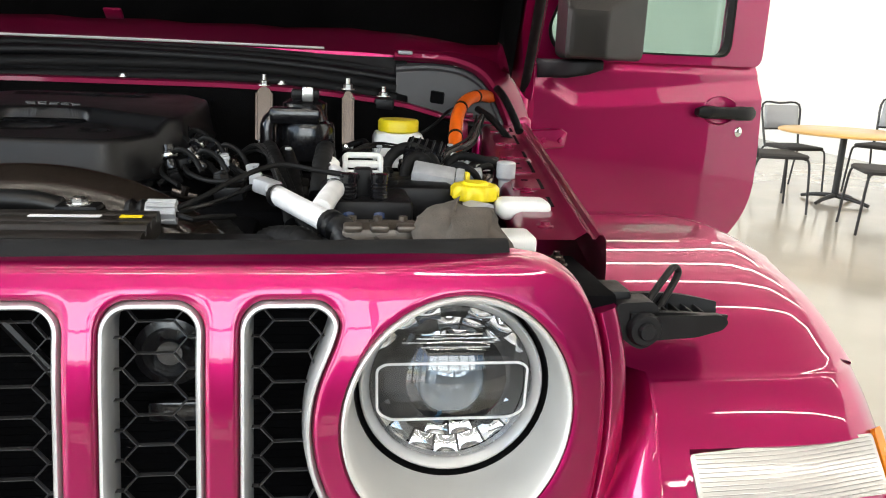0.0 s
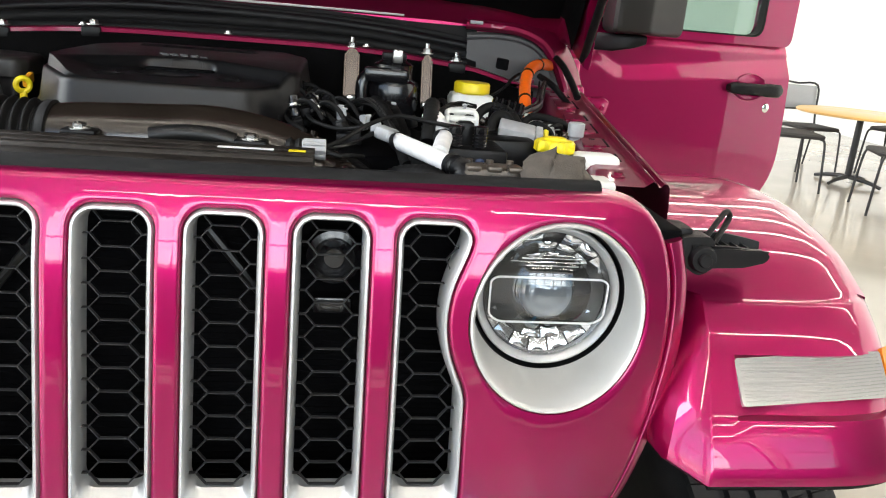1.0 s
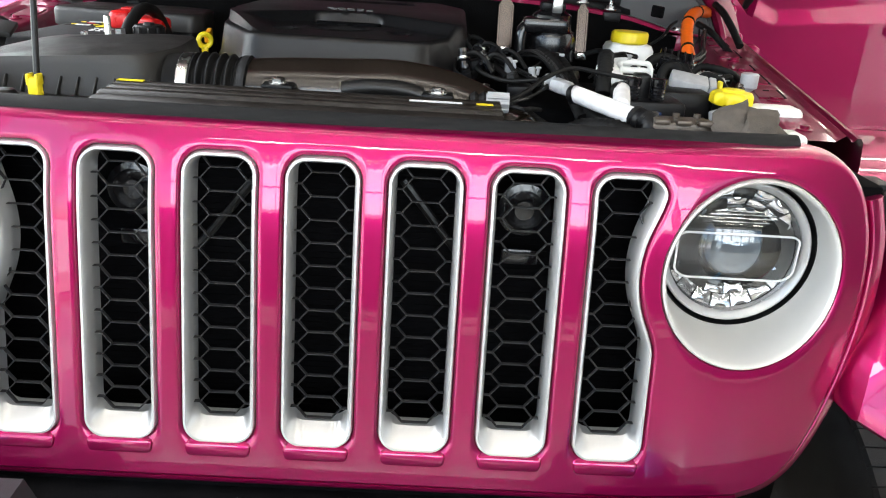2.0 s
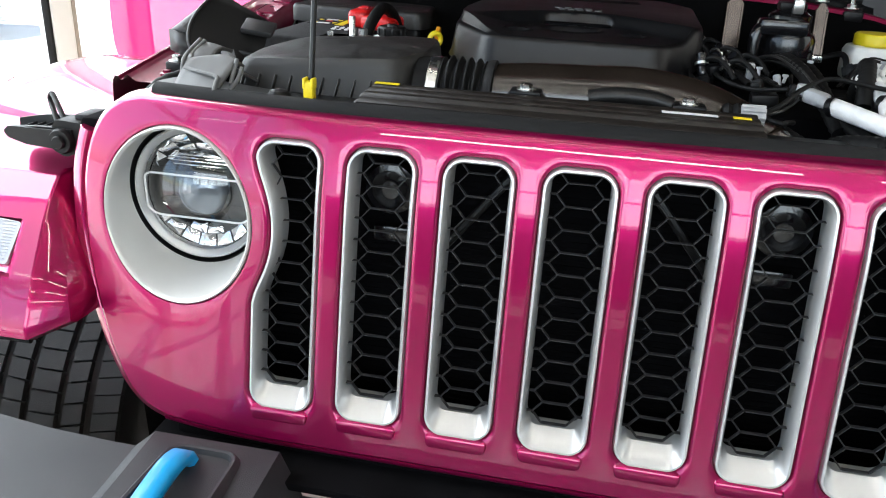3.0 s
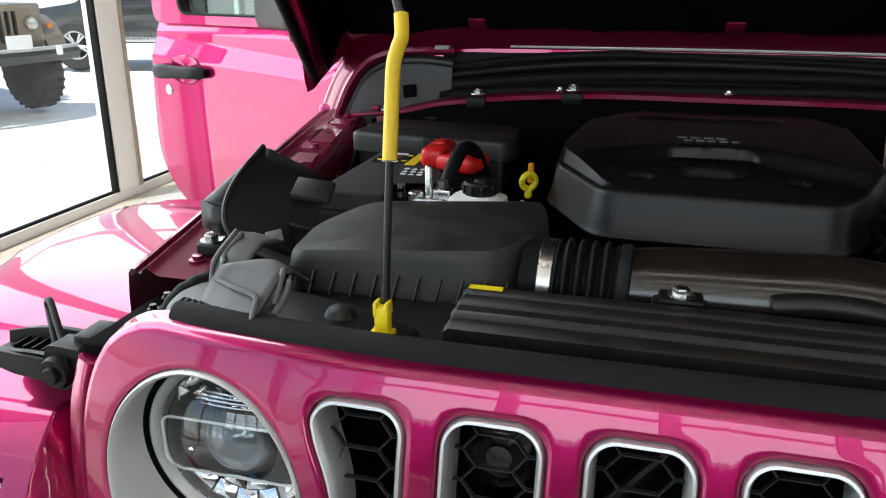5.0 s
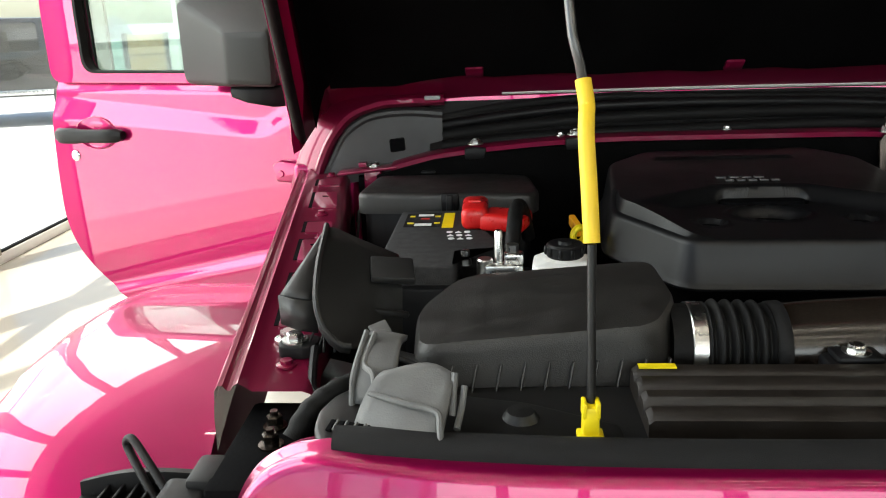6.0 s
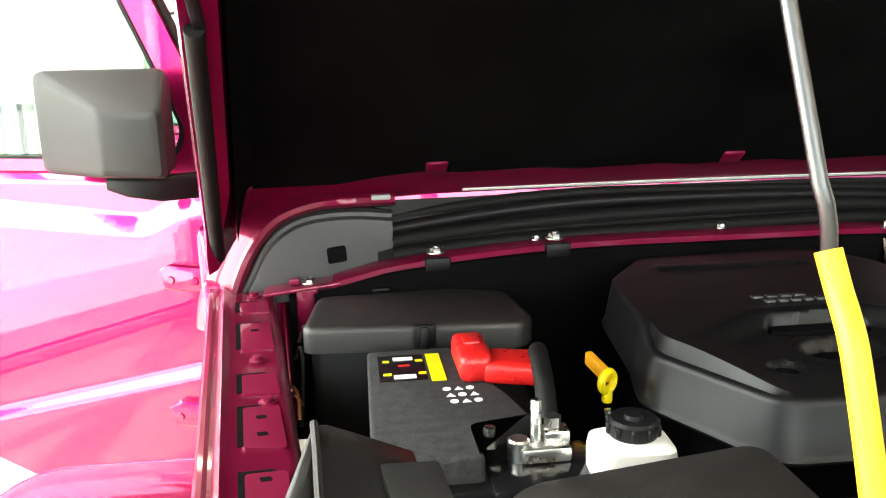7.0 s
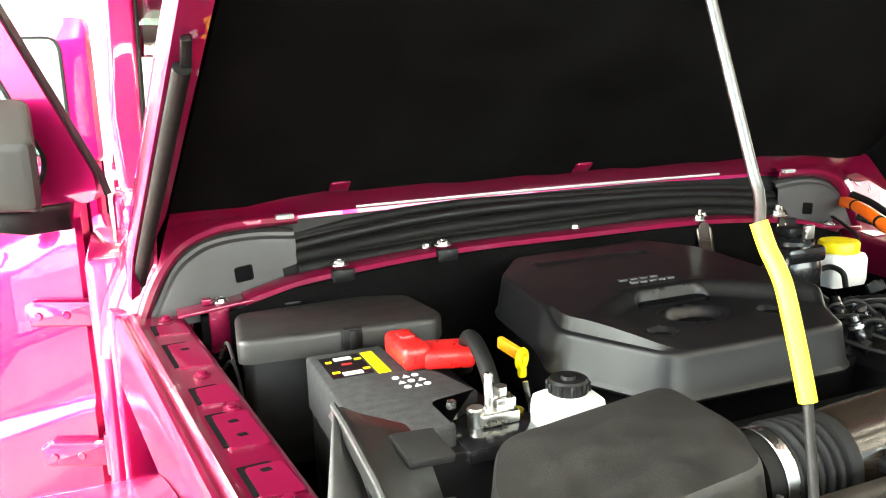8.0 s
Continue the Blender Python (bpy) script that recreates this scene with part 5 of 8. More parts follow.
def car_door(s, k, hx=0.875, hy=1.45, front=True):
    """A front door, swung open; d runs from the hinge outwards, h is height, o is out of the door's face."""
    along = Vector((s, k, 0)).normalized()
    outw = Vector((along.y * s, -abs(along.x), 0))      # towards the front
    h0 = Vector((s * hx, hy, 0))

    def at(d, z, o):
        return h0 + along * d + outw * o + Vector((0, 0, z))

    D = new("door")
    D.parent = car
    D["label"] = "magenta front door swung wide open" if front else "magenta rear door swung open"
    def reach(z):
        """How far the door goes out at a height."""
        if z > 1.03:
            return (0.918 if s > 0 else 0.898) - 0.022 * ((z - 1.03) / 0.342) ** 1.6
        return (0.918 if s > 0 else 0.898) - 0.40 * ((1.03 - z) / 0.37) ** 2.6

    def ramp(v, p, q):
        v = min(1.0, max(0.0, (v - p) / (q - p)))
        return v * v * (3 - 2 * v)

    def skin(d, z):
        """The pressed outer face: a slanting shelf under the waist, a slight crown and a rising crease near the foot."""
        lift = 0.050 * ramp(0.17 - d, 0.0, 0.13)
        hi, lo = 1.270 + 0.072 * d + lift, 1.228 + 0.048 * d + lift
        o = 0.018 + 0.003 * (1 - ((z - 1.02) / 0.36) ** 2)
        o -= 0.36 * (hi - lo) * min(1.0, max(0.0, (z - lo) / (hi - lo))) * ramp(d, 0.0, 0.05)
        o += 0.012 * ramp(0.975 - 0.258 * d - z, 0.0, 0.034)
        return o - 0.012 * min(1.0, max(0.0, (z - 1.346) / 0.030))
    bm = B()
    nz, nd = 132, 40
    zs = [0.665 + (1.375 - 0.665) * j / nz for j in range(nz + 1)]
    loops = []
    for z in zs:
        ds = reach(z)
        row = [at(0.0, z, -0.03), at(0.0, z, skin(0, z) - 0.01)]
        row += [at(0.01 + (ds - 0.02) * j / nd, z, skin(ds * j / nd, z)) for j in range(nd + 1)]
        row += [at(ds - 0.003, z, skin(ds, z) - 0.008), at(ds, z, -0.05), at(0.0, z, -0.05)]
        loops.append(row)
    loft(bm, loops, False)
    bm.faces.new([bm.verts.new(p) for p in loops[0]])
    bm.faces.new([bm.verts.new(p) for p in loops[-1]])
    part("door_skin", bm, PAINT, D, "", 28)
    # window frame
    bm = B()
    far = 0.894 if s > 0 else 0.874
    fr = rounded([(-0.03, 1.372), (far, 1.372), (far, 1.60), (far - 0.05, 1.82), (0.150, 1.82), (-0.035, 1.42)], 0.04, 5)
    inn = rounded([(0.075, 1.398), (0.748, 1.398), (0.748, 1.60), (0.722, 1.765), (0.190, 1.765), (0.048, 1.455)], 0.045, 5)
    if not front:
        fr = rounded([(-0.005, 1.372), (0.80, 1.372), (0.80, 1.60), (0.76, 1.82), (-0.005, 1.82)], 0.03, 5)
        inn = rounded([(0.070, 1.398), (0.70, 1.398), (0.70, 1.60), (0.68, 1.765), (0.070, 1.765)], 0.05, 5)
    loft(bm, [[at(a, b, -0.045) for a, b in inn], [at(a, b, -0.045) for a, b in fr], [at(a, b, 0.0) for a, b in fr], [at(a, b, 0.001) for a, b in inn], [at(a, b, -0.045) for a, b in inn]])
    part("window_frame", bm, PAINT, D, "magenta window frame", 40)
    bm = B()
    in2 = [(a + (0.40 - a) * 0.028, b + (1.58 - b) * 0.03) for a, b in inn]
    loft(bm, [[at(a, b, -0.03) for a, b in inn], [at(a, b, 0.004) for a, b in inn], [at(a, b, 0.004) for a, b in in2], [at(a, b, -0.03) for a, b in in2]])
    part("window_seal", bm, RUBBER, D, "black window seal")
    bm = B()
    slab(bm, in2, lambda a, b, h: at(a, b, -0.026 + h), 0.004)
    g = part("pane", bm, TINT, D, "tinted door glass")
    g.visible_shadow = False
    # handle over its cup
    bm = B()
    loops = []
    for t in [j / 14 for j in range(15)]:
        d = 0.607 + 0.245 * t
        e = min(1.0, 8 * min(t, 1 - t) + 0.55)
        o = 0.032 + 0.016 * min(1.0, 6 * min(t, 1 - t))
        hh = (0.019 if t < 0.62 else 0.022) * e
        loops.append([at(d, 1.232 - 0.006 * t + hh * (abs(math.sin(a)) ** 0.6) * (1 if math.sin(a) > 0 else -1), o + 0.011 * (abs(math.cos(a)) ** 0.6) * (1 if math.cos(a) > 0 else -1)) for a in [2 * math.pi * j / 16 + 0.01 for j in range(16)]])
    loft(bm, loops, True, (True, True))
    for d in (0.627, 0.832):
        tube(bm, [at(d, 1.23, 0.0), at(d, 1.23, 0.037)], 0.016, 12, 1, False)
    part("door_handle", bm, BLACK, D, "black door handle", 50)
    bm = B()
    loops = []
    for q in [2 * math.pi * j / 32 for j in range(32)]:
        ca, sa = math.cos(q), math.sin(q)
        base = [(0.715 + 0.078 * k * ca, 1.234 + 0.046 * k * sa) for k in (1.0, 0.95, 0.90, 0.80, 0.0)]
        loops.append([at(u, v, skin(u, v) + h) for (u, v), h in zip(base, (0.0, 0.0035, 0.0025, 0.0012, 0.0008))])
    loft(bm, loops + [loops[0]], False)
    part("handle_cup", bm, PAINT, D, "", 60)
    bm = B()
    m = Matrix.Translation(at(0.806, 1.166, skin(0.806, 1.166))) @ Vector((0, 0, 1)).rotation_difference(outw).to_matrix().to_4x4()
    lathe(bm, [(0, 0.005), (0.012, 0.005), (0.016, 0.002), (0.016, -0.004)], m, 20)
    part("lock", bm, CHROME, D, "round chrome lock")
    # hinges
    for z in (1.15, 0.85):
        bm = B()
        o = rounded([(-0.02, z - 0.028), (0.115, z - 0.022), (0.125, z + 0.02), (0.10, z + 0.034), (-0.02, z + 0.028)], 0.008, 3)
        up = 0.016 if z > 1 else 0.030
        loft(bm, [[at(p, q, up + h) for p, q in offset(o, e)] for h, e in ((0.0, 0.0), (0.016, 0.0), (0.021, -0.004), (0.022, -0.009))], True, (True, True))
        tube(bm, [at(-0.02, z - 0.045, up + 0.014), at(-0.02, z + 0.045, up + 0.014)], 0.015, 12, 1, False)
        part("hinge", bm, PAINT, D, "magenta strap hinge")
        for d in (0.04, 0.095):
            bm = B()
            m = Matrix.Translation(at(d, z, up + 0.0225)) @ Vector((0, 0, 1)).rotation_difference(outw).to_matrix().to_4x4()
            lathe(bm, [(0, 0.003), (0.007, 0.003), (0.009, 0.0)], m, 12)
            part("hinge_bolt", bm, PAINT, D)
    if not front:
        return D
    # black gap seal along the slanting front edge of the frame
    bm = B()
    loft(bm, [[at(d + a, z, o) for a, o in ((0.0, -0.04), (0.0, -0.010), (-0.0045, -0.010), (-0.0045, -0.04))] for d, z in ((-0.045, 1.385), (-0.036, 1.42), (0.058, 1.622), (0.146, 1.812))], True, (True, True))
    part("gap_seal", bm, RUBBER, D, "black seal along the frame's front edge")
    # mirror: a wide front face, a facet that falls away outwards and one that falls away upwards
    bm = B()
    loops = []
    for o, lo, hi, foot, top, r in ((0.020, 0.076, 0.315, 1.395, 1.560, 0.02), (0.030, 0.060, 0.336, 1.380, 1.576, 0.024), (0.045, 0.054, 0.346, 1.376, 1.580, 0.026), (0.070, 0.043, 0.336, 1.376, 1.580, 0.026),
                                    (0.082, 0.038, 0.316, 1.376, 1.574, 0.024), (0.150, 0.010, 0.156, 1.379, 1.512, 0.014), (0.160, 0.016, 0.142, 1.384, 1.502, 0.012), (0.164, 0.028, 0.130, 1.394, 1.490, 0.010)):
        loops.append([at(a, b, o) for a, b in rounded([(lo, foot), (hi, foot), (hi, top), (lo, top)], r, 5)])
    loft(bm, loops, True, (True, True))
    part("mirror", bm, MIRROR, D, "black squared door mirror", 24)
    bm = B()
    loops = []
    for d, z, o, w, h in ((0.016, 1.348, 0.000, 0.026, 0.026), (0.034, 1.349, 0.030, 0.028, 0.025), (0.064, 1.350, 0.070, 0.028, 0.025), (0.120, 1.356, 0.095, 0.024, 0.020), (0.165, 1.362, 0.098, 0.018, 0.014)):
        loops.append([at(d, z + b, o + a) for a, b in rounded([(-w, -h), (w, -h), (w, h), (-w, h)], 0.010, 3)])
    loft(bm, loops, True, (True, True))
    part("mirror_arm", bm, BLACK, D, "", 40)
    return D


car_door(-1, 0.34, 0.875, 1.445)
car_door(1, 0.33, 0.945, 1.50)
car_door(-1, 0.36, 0.855, 2.46, False)
# pale tube in place of a highlight along the cowl edge
bm = B()
tube(bm, [(x, 1.038, 1.377 + 0.004 * math.cos(x * 2)) for x in (-0.42, -0.3, -0.1, 0.1, 0.25, 0.385)], 0.0032, 8, 4)
part("cowl_highlight", bm, BOWL, car, "thin pale line drawn for the highlight on the cowl edge")


# ---- engine bay ----
# engine cover: a faceted lid that falls towards the front
def cover_z(x, y):
    return 1.2705 + 0.030 * (y - 0.58)


EC = [(-0.190, 0.470), (0.095, 0.463), (0.168, 0.58), (0.172, 0.85), (0.115, 0.945), (-0.165, 0.925), (-0.240, 0.83), (-0.266, 0.605)]
DISHES = ((-0.146, 0.543, 0.021, 1.0), (-0.056, 0.583, 0.040, 1.25), (0.054, 0.552, 0.020, 1.0))


def lid_z(x, y):
    """The lid: raised back, lower front field, three dishes, an oblong slot with a lip and a ridge at the back."""
    z = cover_z(x, y)
    edge = 0.668 - 0.75 * max(0.0, x - 0.020) - 0.60 * max(0.0, -0.12 - x)
    low = ease((edge - y) / 0.030)
    z -= 0.019 * low * ease((0.250 + x) / 0.10)
    z += 0.0012 * math.exp(-((y - edge - 0.006) / 0.006) ** 2) * ease((x + 0.13) / 0.03)
    for cx, cy, r, wide in DISHES:
        q = math.hypot((x - cx) / wide, (y - cy) / 0.85) / r
        z -= 0.40 * r * ease((1.04 - q) / 0.36) - 0.0022 * math.exp(-((q - 1.12) / 0.08) ** 2)
    ax, ay = max(0.0, abs(x + 0.046) - 0.050), abs(y - 0.645)
    z -= 0.016 * ease((0.016 - math.hypot(ax, ay)) / 0.004)
    z += 0.004 * ease((0.012 - abs(y - 0.862)) / 0.004) * ease((0.118 - abs(x + 0.047)) / 0.006)
    return z


outline = []
ring0 = rounded(EC, 0.020, 5)
for k, (x, y) in enumerate(ring0):
    x1, y1 = ring0[(k + 1) % len(ring0)]
    n = max(1, round(math.hypot(x1 - x, y1 - y) / 0.006))
    outline += [(x + (x1 - x) * t / n, y + (y1 - y) * t / n) for t in range(n)]
bm = B()
loops = []
for dd, dz in ((0.004, -0.070), (0.014, -0.068), (0.016, -0.064), (0.014, -0.060), (0.012, -0.057), (0.004, -0.008), (0.0025, -0.0035), (-0.0005, -0.0008), (-0.004, 0.0)):
    loops.append([(x, y, cover_z(x, y) + dz - 0.019 * ease((0.668 - 0.75 * max(0.0, x - 0.02) - y) / 0.05) * (1 if dz > -0.02 else 0.8)) for x, y in offset(outline, dd)])
cx, cy = -0.035, 0.70
rim = loops[-1]
for k in range(1, 62):
    t = 1 - k / 62
    loops.append([(cx + (x - cx) * t, cy + (y - cy) * t, 0) for x, y, z in rim])
    loops[-1] = [(x, y, lid_z(x, y)) for x, y, z in loops[-1]]
loft(bm, loops, True, (True, True))
cover = part("engine_cover", bm, COVER, car, "satin black plastic engine cover", 40)
# near-black slab hides the slot's lit walls: its shade as colour
bm = B()
slab(bm, rounded([(-0.100, 0.656), (0.008, 0.656), (0.016, 0.645), (0.008, 0.634), (-0.100, 0.634), (-0.108, 0.645)], 0.006, 3), lambda a, b, h: (a, b, cover_z(a, b) - 0.030 + h), 0.0135)
part("cover_slot", bm, DEEP, cover, "dark oblong opening")
# a near-black disc in each dish stands in for the shade at its bottom
for cx, cy, r, wide in DISHES:
    bm = B()
    lathe(bm, [(0.0, 0.004), (r * 0.60, 0.004), (r * 0.68, 0.003), (r * 0.70, -0.002)], turn((cx, cy, lid_z(cx, cy))), 20)
    for v in bm.verts:
        v.co.x, v.co.y = cx + (v.co.x - cx) * wide, cy + (v.co.y - cy) * 0.85
    part("dish_shade", bm, DEEP, cover, "dark disc put in for the shade of a dish")
for rowy, n, x0, w in ((0.715, 4, -0.088, 0.015), (0.697, 5, -0.080, 0.013)):
    for k in range(n):
        bm = B()
        rbox(bm, (x0 + k * (w + 0.004), rowy, cover_z(0, rowy) + 0.001), (w, 0.010, 0.004), 0.002)
        part("badge_bar", bm, DISH, cover, "raised grey badge bar")

# air filter box
bm = B()
top = rounded([(-0.512, 0.205), (-0.282, 0.222), (-0.250, 0.29), (-0.254, 0.398), (-0.478, 0.374), (-0.520, 0.30)], 0.024, 6)


def box_z(x, y):
    return 1.236 + 0.05 * (y - 0.3) + 0.03 * (x + 0.4) - 0.9 * max(0.0, -0.42 - x) ** 2


loops = []
for k, dz in ((1.16, -0.16), (1.15, -0.072), (1.13, -0.062), (1.05, -0.012), (1.03, -0.005), (0.995, 0.0), (0.8, 0.003), (0.5, 0.004)):
    loops.append([(-0.395 + (x + 0.395) * (1 + (k - 1) * 0.6 if k > 1 else k), 0.300 + (y - 0.300) * (k if k < 1 or y < 0.3 else 1 + (k - 1) * 0.5), box_z(x, y) + dz) for x, y in top])
loft(bm, loops, True, (True, True))
airbox = part("air_filter_box", bm, GRAIN, car, "grained black plastic air filter box", 35)
for k in range(11):
    bm = B()
    x = -0.508 + k * 0.0235
    rbox(bm, (x, 0.1895 + 0.0019 * k, 1.176), (0.0022, 0.009, 0.060), 0.001, 1, pose(0, 0, 0, -16, 12))
    part("rib", bm, GRAIN, airbox)
bm = B()
rbox(bm, (-0.40, 0.135, 1.155), (0.30, 0.06, 0.03), 0.01)
part("filter_base", bm, BLACK, airbox)

# corrugated hose with its clamp, and the intake duct
bm = B()
prof = []
steps = 72
for k in range(steps + 1):
    t = k / steps
    r = 0.0480 + 0.0040 * math.cos(2 * math.pi * t * 5.0) * (1 if 0.04 < t < 0.96 else 0)
    prof.append((r, t * 0.068))
axis = Vector((0.115, 0.0, -0.004)).normalized()
m = Matrix.Translation((-0.225, 0.278, 1.187)) @ Vector((0, 0, 1)).rotation_difference(axis).to_matrix().to_4x4()
lathe(bm, [(0.046, -0.035), (0.046, 0.0)] + prof + [(0.051, 0.070), (0.052, 0.080), (0.047, 0.082)], m, 36)
part("corrugated_hose", bm, RUBBER, car, "black corrugated intake hose", 60)
bm = B()
lathe(bm, [(0.0475, -0.016), (0.0485, -0.015), (0.0485, -0.001), (0.0475, 0.0)], m, 36, False)
part("hose_clamp", bm, STEEL, car, "bright steel hose clamp")
bm = B()
tube(bm, [(-0.152, 0.279, 1.186), (-0.098, 0.280, 1.188), (0.0, 0.280, 1.190), (0.06, 0.278, 1.192), (0.11, 0.274, 1.189), (0.16, 0.266, 1.180), (0.205, 0.256, 1.162), (0.245, 0.25, 1.135), (0.27, 0.25, 1.10)], lambda t: 0.047 + 0.006 * math.sin(math.pi * min(1, t * 1.5)), 24, 5, True, 0.95)
duct = part("intake_duct", bm, DUCT, car, "smooth dark plastic intake duct", 60)
bm = B()
tube(bm, [(-0.005, 0.224, 1.204), (0.03, 0.222, 1.210), (0.075, 0.219, 1.210), (0.105, 0.220, 1.203)], 0.012, 10, 4)
rbox(bm, (0.02, 0.218, 1.188), (0.20, 0.012, 0.018), 0.004)
part("duct_flange", bm, SATIN, duct)
for x, y in ((-0.092, 0.217), (0.127, 0.210)):
    bm = B()
    rbox(bm, (x, y, 1.194), (0.056, 0.040, 0.016), 0.005)
    rbox(bm, (x, y, 1.206), (0.044, 0.030, 0.008), 0.004)
    part("duct_mount", bm, BLACK, duct)
    bolt((x, y, 1.209), duct, 0.009, 0.007)
bm = B()
lathe(bm, [(0.012, 0.0), (0.016, 0.006), (0.012, 0.012), (0.016, 0.018), (0.013, 0.026), (0.0, 0.026)], turn((0.172, 0.222, 1.198), 0, 90), 16)
part("sensor_boot", bm, RUBBER, car)
bm = B()
lathe(bm, [(0.0, -0.002), (0.012, -0.002), (0.012, 0.030), (0.0, 0.031)], turn((0.196, 0.220, 1.200), 0, 90), 14)
plug = part("sensor_plug", bm, GREYP, car, "pale grey ribbed sensor plug")
for k in range(8):
    a = 2 * math.pi * k / 8
    bm = B()
    tube(bm, [(0.196, 0.220 + 0.011 * math.cos(a), 1.200 + 0.011 * math.sin(a)), (0.226, 0.220 + 0.011 * math.cos(a), 1.200 + 0.011 * math.sin(a))], 0.0035, 6, 1, False)
    part("plug_rib", bm, GREYP, plug)

# fuse box
bm = B()
prism(bm, rounded([(-0.672, 0.795), (-0.378, 0.772), (-0.360, 0.80), (-0.372, 0.925), (-0.45, 0.955), (-0.655, 0.945)], 0.02, 4), 1.206, 1.242, 0.010, 4)
fuse = part("fuse_box", bm, GRAIN, car, "grained black fuse box with clipped lid")
bm = B()
prism(bm, rounded([(-0.662, 0.805), (-0.378, 0.785), (-0.37, 0.93), (-0.65, 0.93)], 0.015, 3), 1.04, 1.208, 0.004, 2)
part("box_body", bm, BLACK, fuse)
bm = B()
rbox(bm, (-0.511, 0.778, 1.228), (0.030, 0.012, 0.032), 0.004)
rbox(bm, (-0.511, 0.774, 1.222), (0.012, 0.010, 0.04), 0.003)
part("lid_clip", bm, BLACK, fuse)
bm = B()
rbox(bm, (-0.560, 0.955, 1.244), (0.026, 0.014, 0.006), 0.002)
part("lid_tab", bm, BLACK, fuse)

# battery under a felt cover
bm = B()
prism(bm, rounded([(-0.592, 0.455), (-0.487, 0.455), (-0.487, 0.520), (-0.424, 0.532), (-0.440, 0.600), (-0.470, 0.675), (-0.480, 0.748), (-0.588, 0.748)], 0.006, 3), 1.150, 1.222, 0.005, 3)
bat = part("battery_cover", bm, FELTG, car, "dark grey felt battery cover with printed labels")
bm = B()
prism(bm, rounded([(-0.585, 0.440), (-0.400, 0.440), (-0.400, 0.745), (-0.585, 0.745)], 0.008, 3), 1.03, 1.196, 0.004, 2)
part("battery_case", bm, BLACK, bat, "black battery case")
bm = B()
rbox(bm, (-0.508, 0.682, 1.2225), (0.017, 0.086, 0.001), 0)
part("yellow_label", bm, YELLOW, bat, "yellow label strip")
bm = B()
rbox(bm, (-0.548, 0.685, 1.2224), (0.055, 0.080, 0.0008), 0)
part("dark_label", bm, GLOSSB, bat)
for x, y, w, h, mm in ((-0.545, 0.712, 0.024, 0.010, PRINTW), (-0.546, 0.655, 0.026, 0.011, PRINTW), (-0.566, 0.705, 0.008, 0.006, YELLOW), (-0.566, 0.664, 0.010, 0.006, YELLOW), (-0.526, 0.704, 0.009, 0.006, YELLOW), (-0.525, 0.664, 0.009, 0.006, YELLOW), (-0.545, 0.690, 0.014, 0.005, RED)):
    bm = B()
    rbox(bm, (x, y, 1.2232), (w, h, 0.0006), 0)
    part("label_mark", bm, mm, bat)
for r in range(3):
    for c in range(3):
        bm = B()
        px, py = -0.503 + c * 0.013 + r * 0.002, 0.613 - r * 0.017
        if (r + c) % 2:
            slab(bm, [(px - 0.0048, py - 0.0042), (px + 0.0048, py - 0.0042), (px, py + 0.0045)], lambda u, v, h: (u, v, 1.2222 + h), 0.0008)
        else:
            lathe(bm, [(0.0046, 0), (0.0046, 0.0008), (0.0030, 0.0008), (0.0030, 0.0002), (0.0018, 0.0002), (0.0018, 0.0008), (0, 0.0008)], turn((px, py, 1.2222)), 14)
        part("label_icon", bm, PRINTW, bat)

# positive terminal cover, negative clamp and its cable
bm = B()
rbox(bm, (-0.466, 0.668, 1.238), (0.040, 0.090, 0.034), 0.010, 3)
rbox(bm, (-0.420, 0.640, 1.233), (0.070, 0.058, 0.026), 0.008, 3, pose(0, 0, 0, 0, 0, -18))
rbox(bm, (-0.466, 0.676, 1.255), (0.020, 0.026, 0.006), 0.003)
part("terminal_cover", bm, RED, car, "red plastic battery terminal cover")
bm = B()
lathe(bm, [(0.011, 0), (0.011, 0.022), (0.009, 0.024), (0, 0.024)], turn((-0.450, 0.486, 1.198)), 18)
rbox(bm, (-0.425, 0.484, 1.208), (0.050, 0.026, 0.016), 0.004)
rbox(bm, (-0.412, 0.494, 1.220), (0.026, 0.022, 0.014), 0.003)
lathe(bm, [(0.0055, 0), (0.0055, 0.045), (0.004, 0.047), (0, 0.047)], turn((-0.432, 0.490, 1.212)), 12)
lathe(bm, [(0.0085, 0), (0.0085, 0.010), (0, 0.011)], turn((-0.414, 0.496, 1.228)), 6)
clampo = part("negative_clamp", bm, STEEL, car, "bright metal battery clamp")
bm = B()
lathe(bm, [(0.008, 0), (0.008, 0.008), (0.006, 0.010), (0.006, 0.02), (0, 0.021)], turn((-0.476, 0.497, 1.210)), 6)
part("clamp_nut", bm, STEEL, clampo)
bm = B()
tube(bm, [(-0.414, 0.512, 1.224), (-0.410, 0.545, 1.250), (-0.405, 0.588, 1.265), (-0.396, 0.630, 1.250), (-0.385, 0.66, 1.20)], 0.0105, 12, 5)
part("battery_cable", bm, RUBBER, car, "thick dark battery cable")
bm = B()
rbox(bm, (-0.43, 0.475, 1.190), (0.11, 0.09, 0.02), 0.006)
part("terminal_tray", bm, GLOSSB, car)

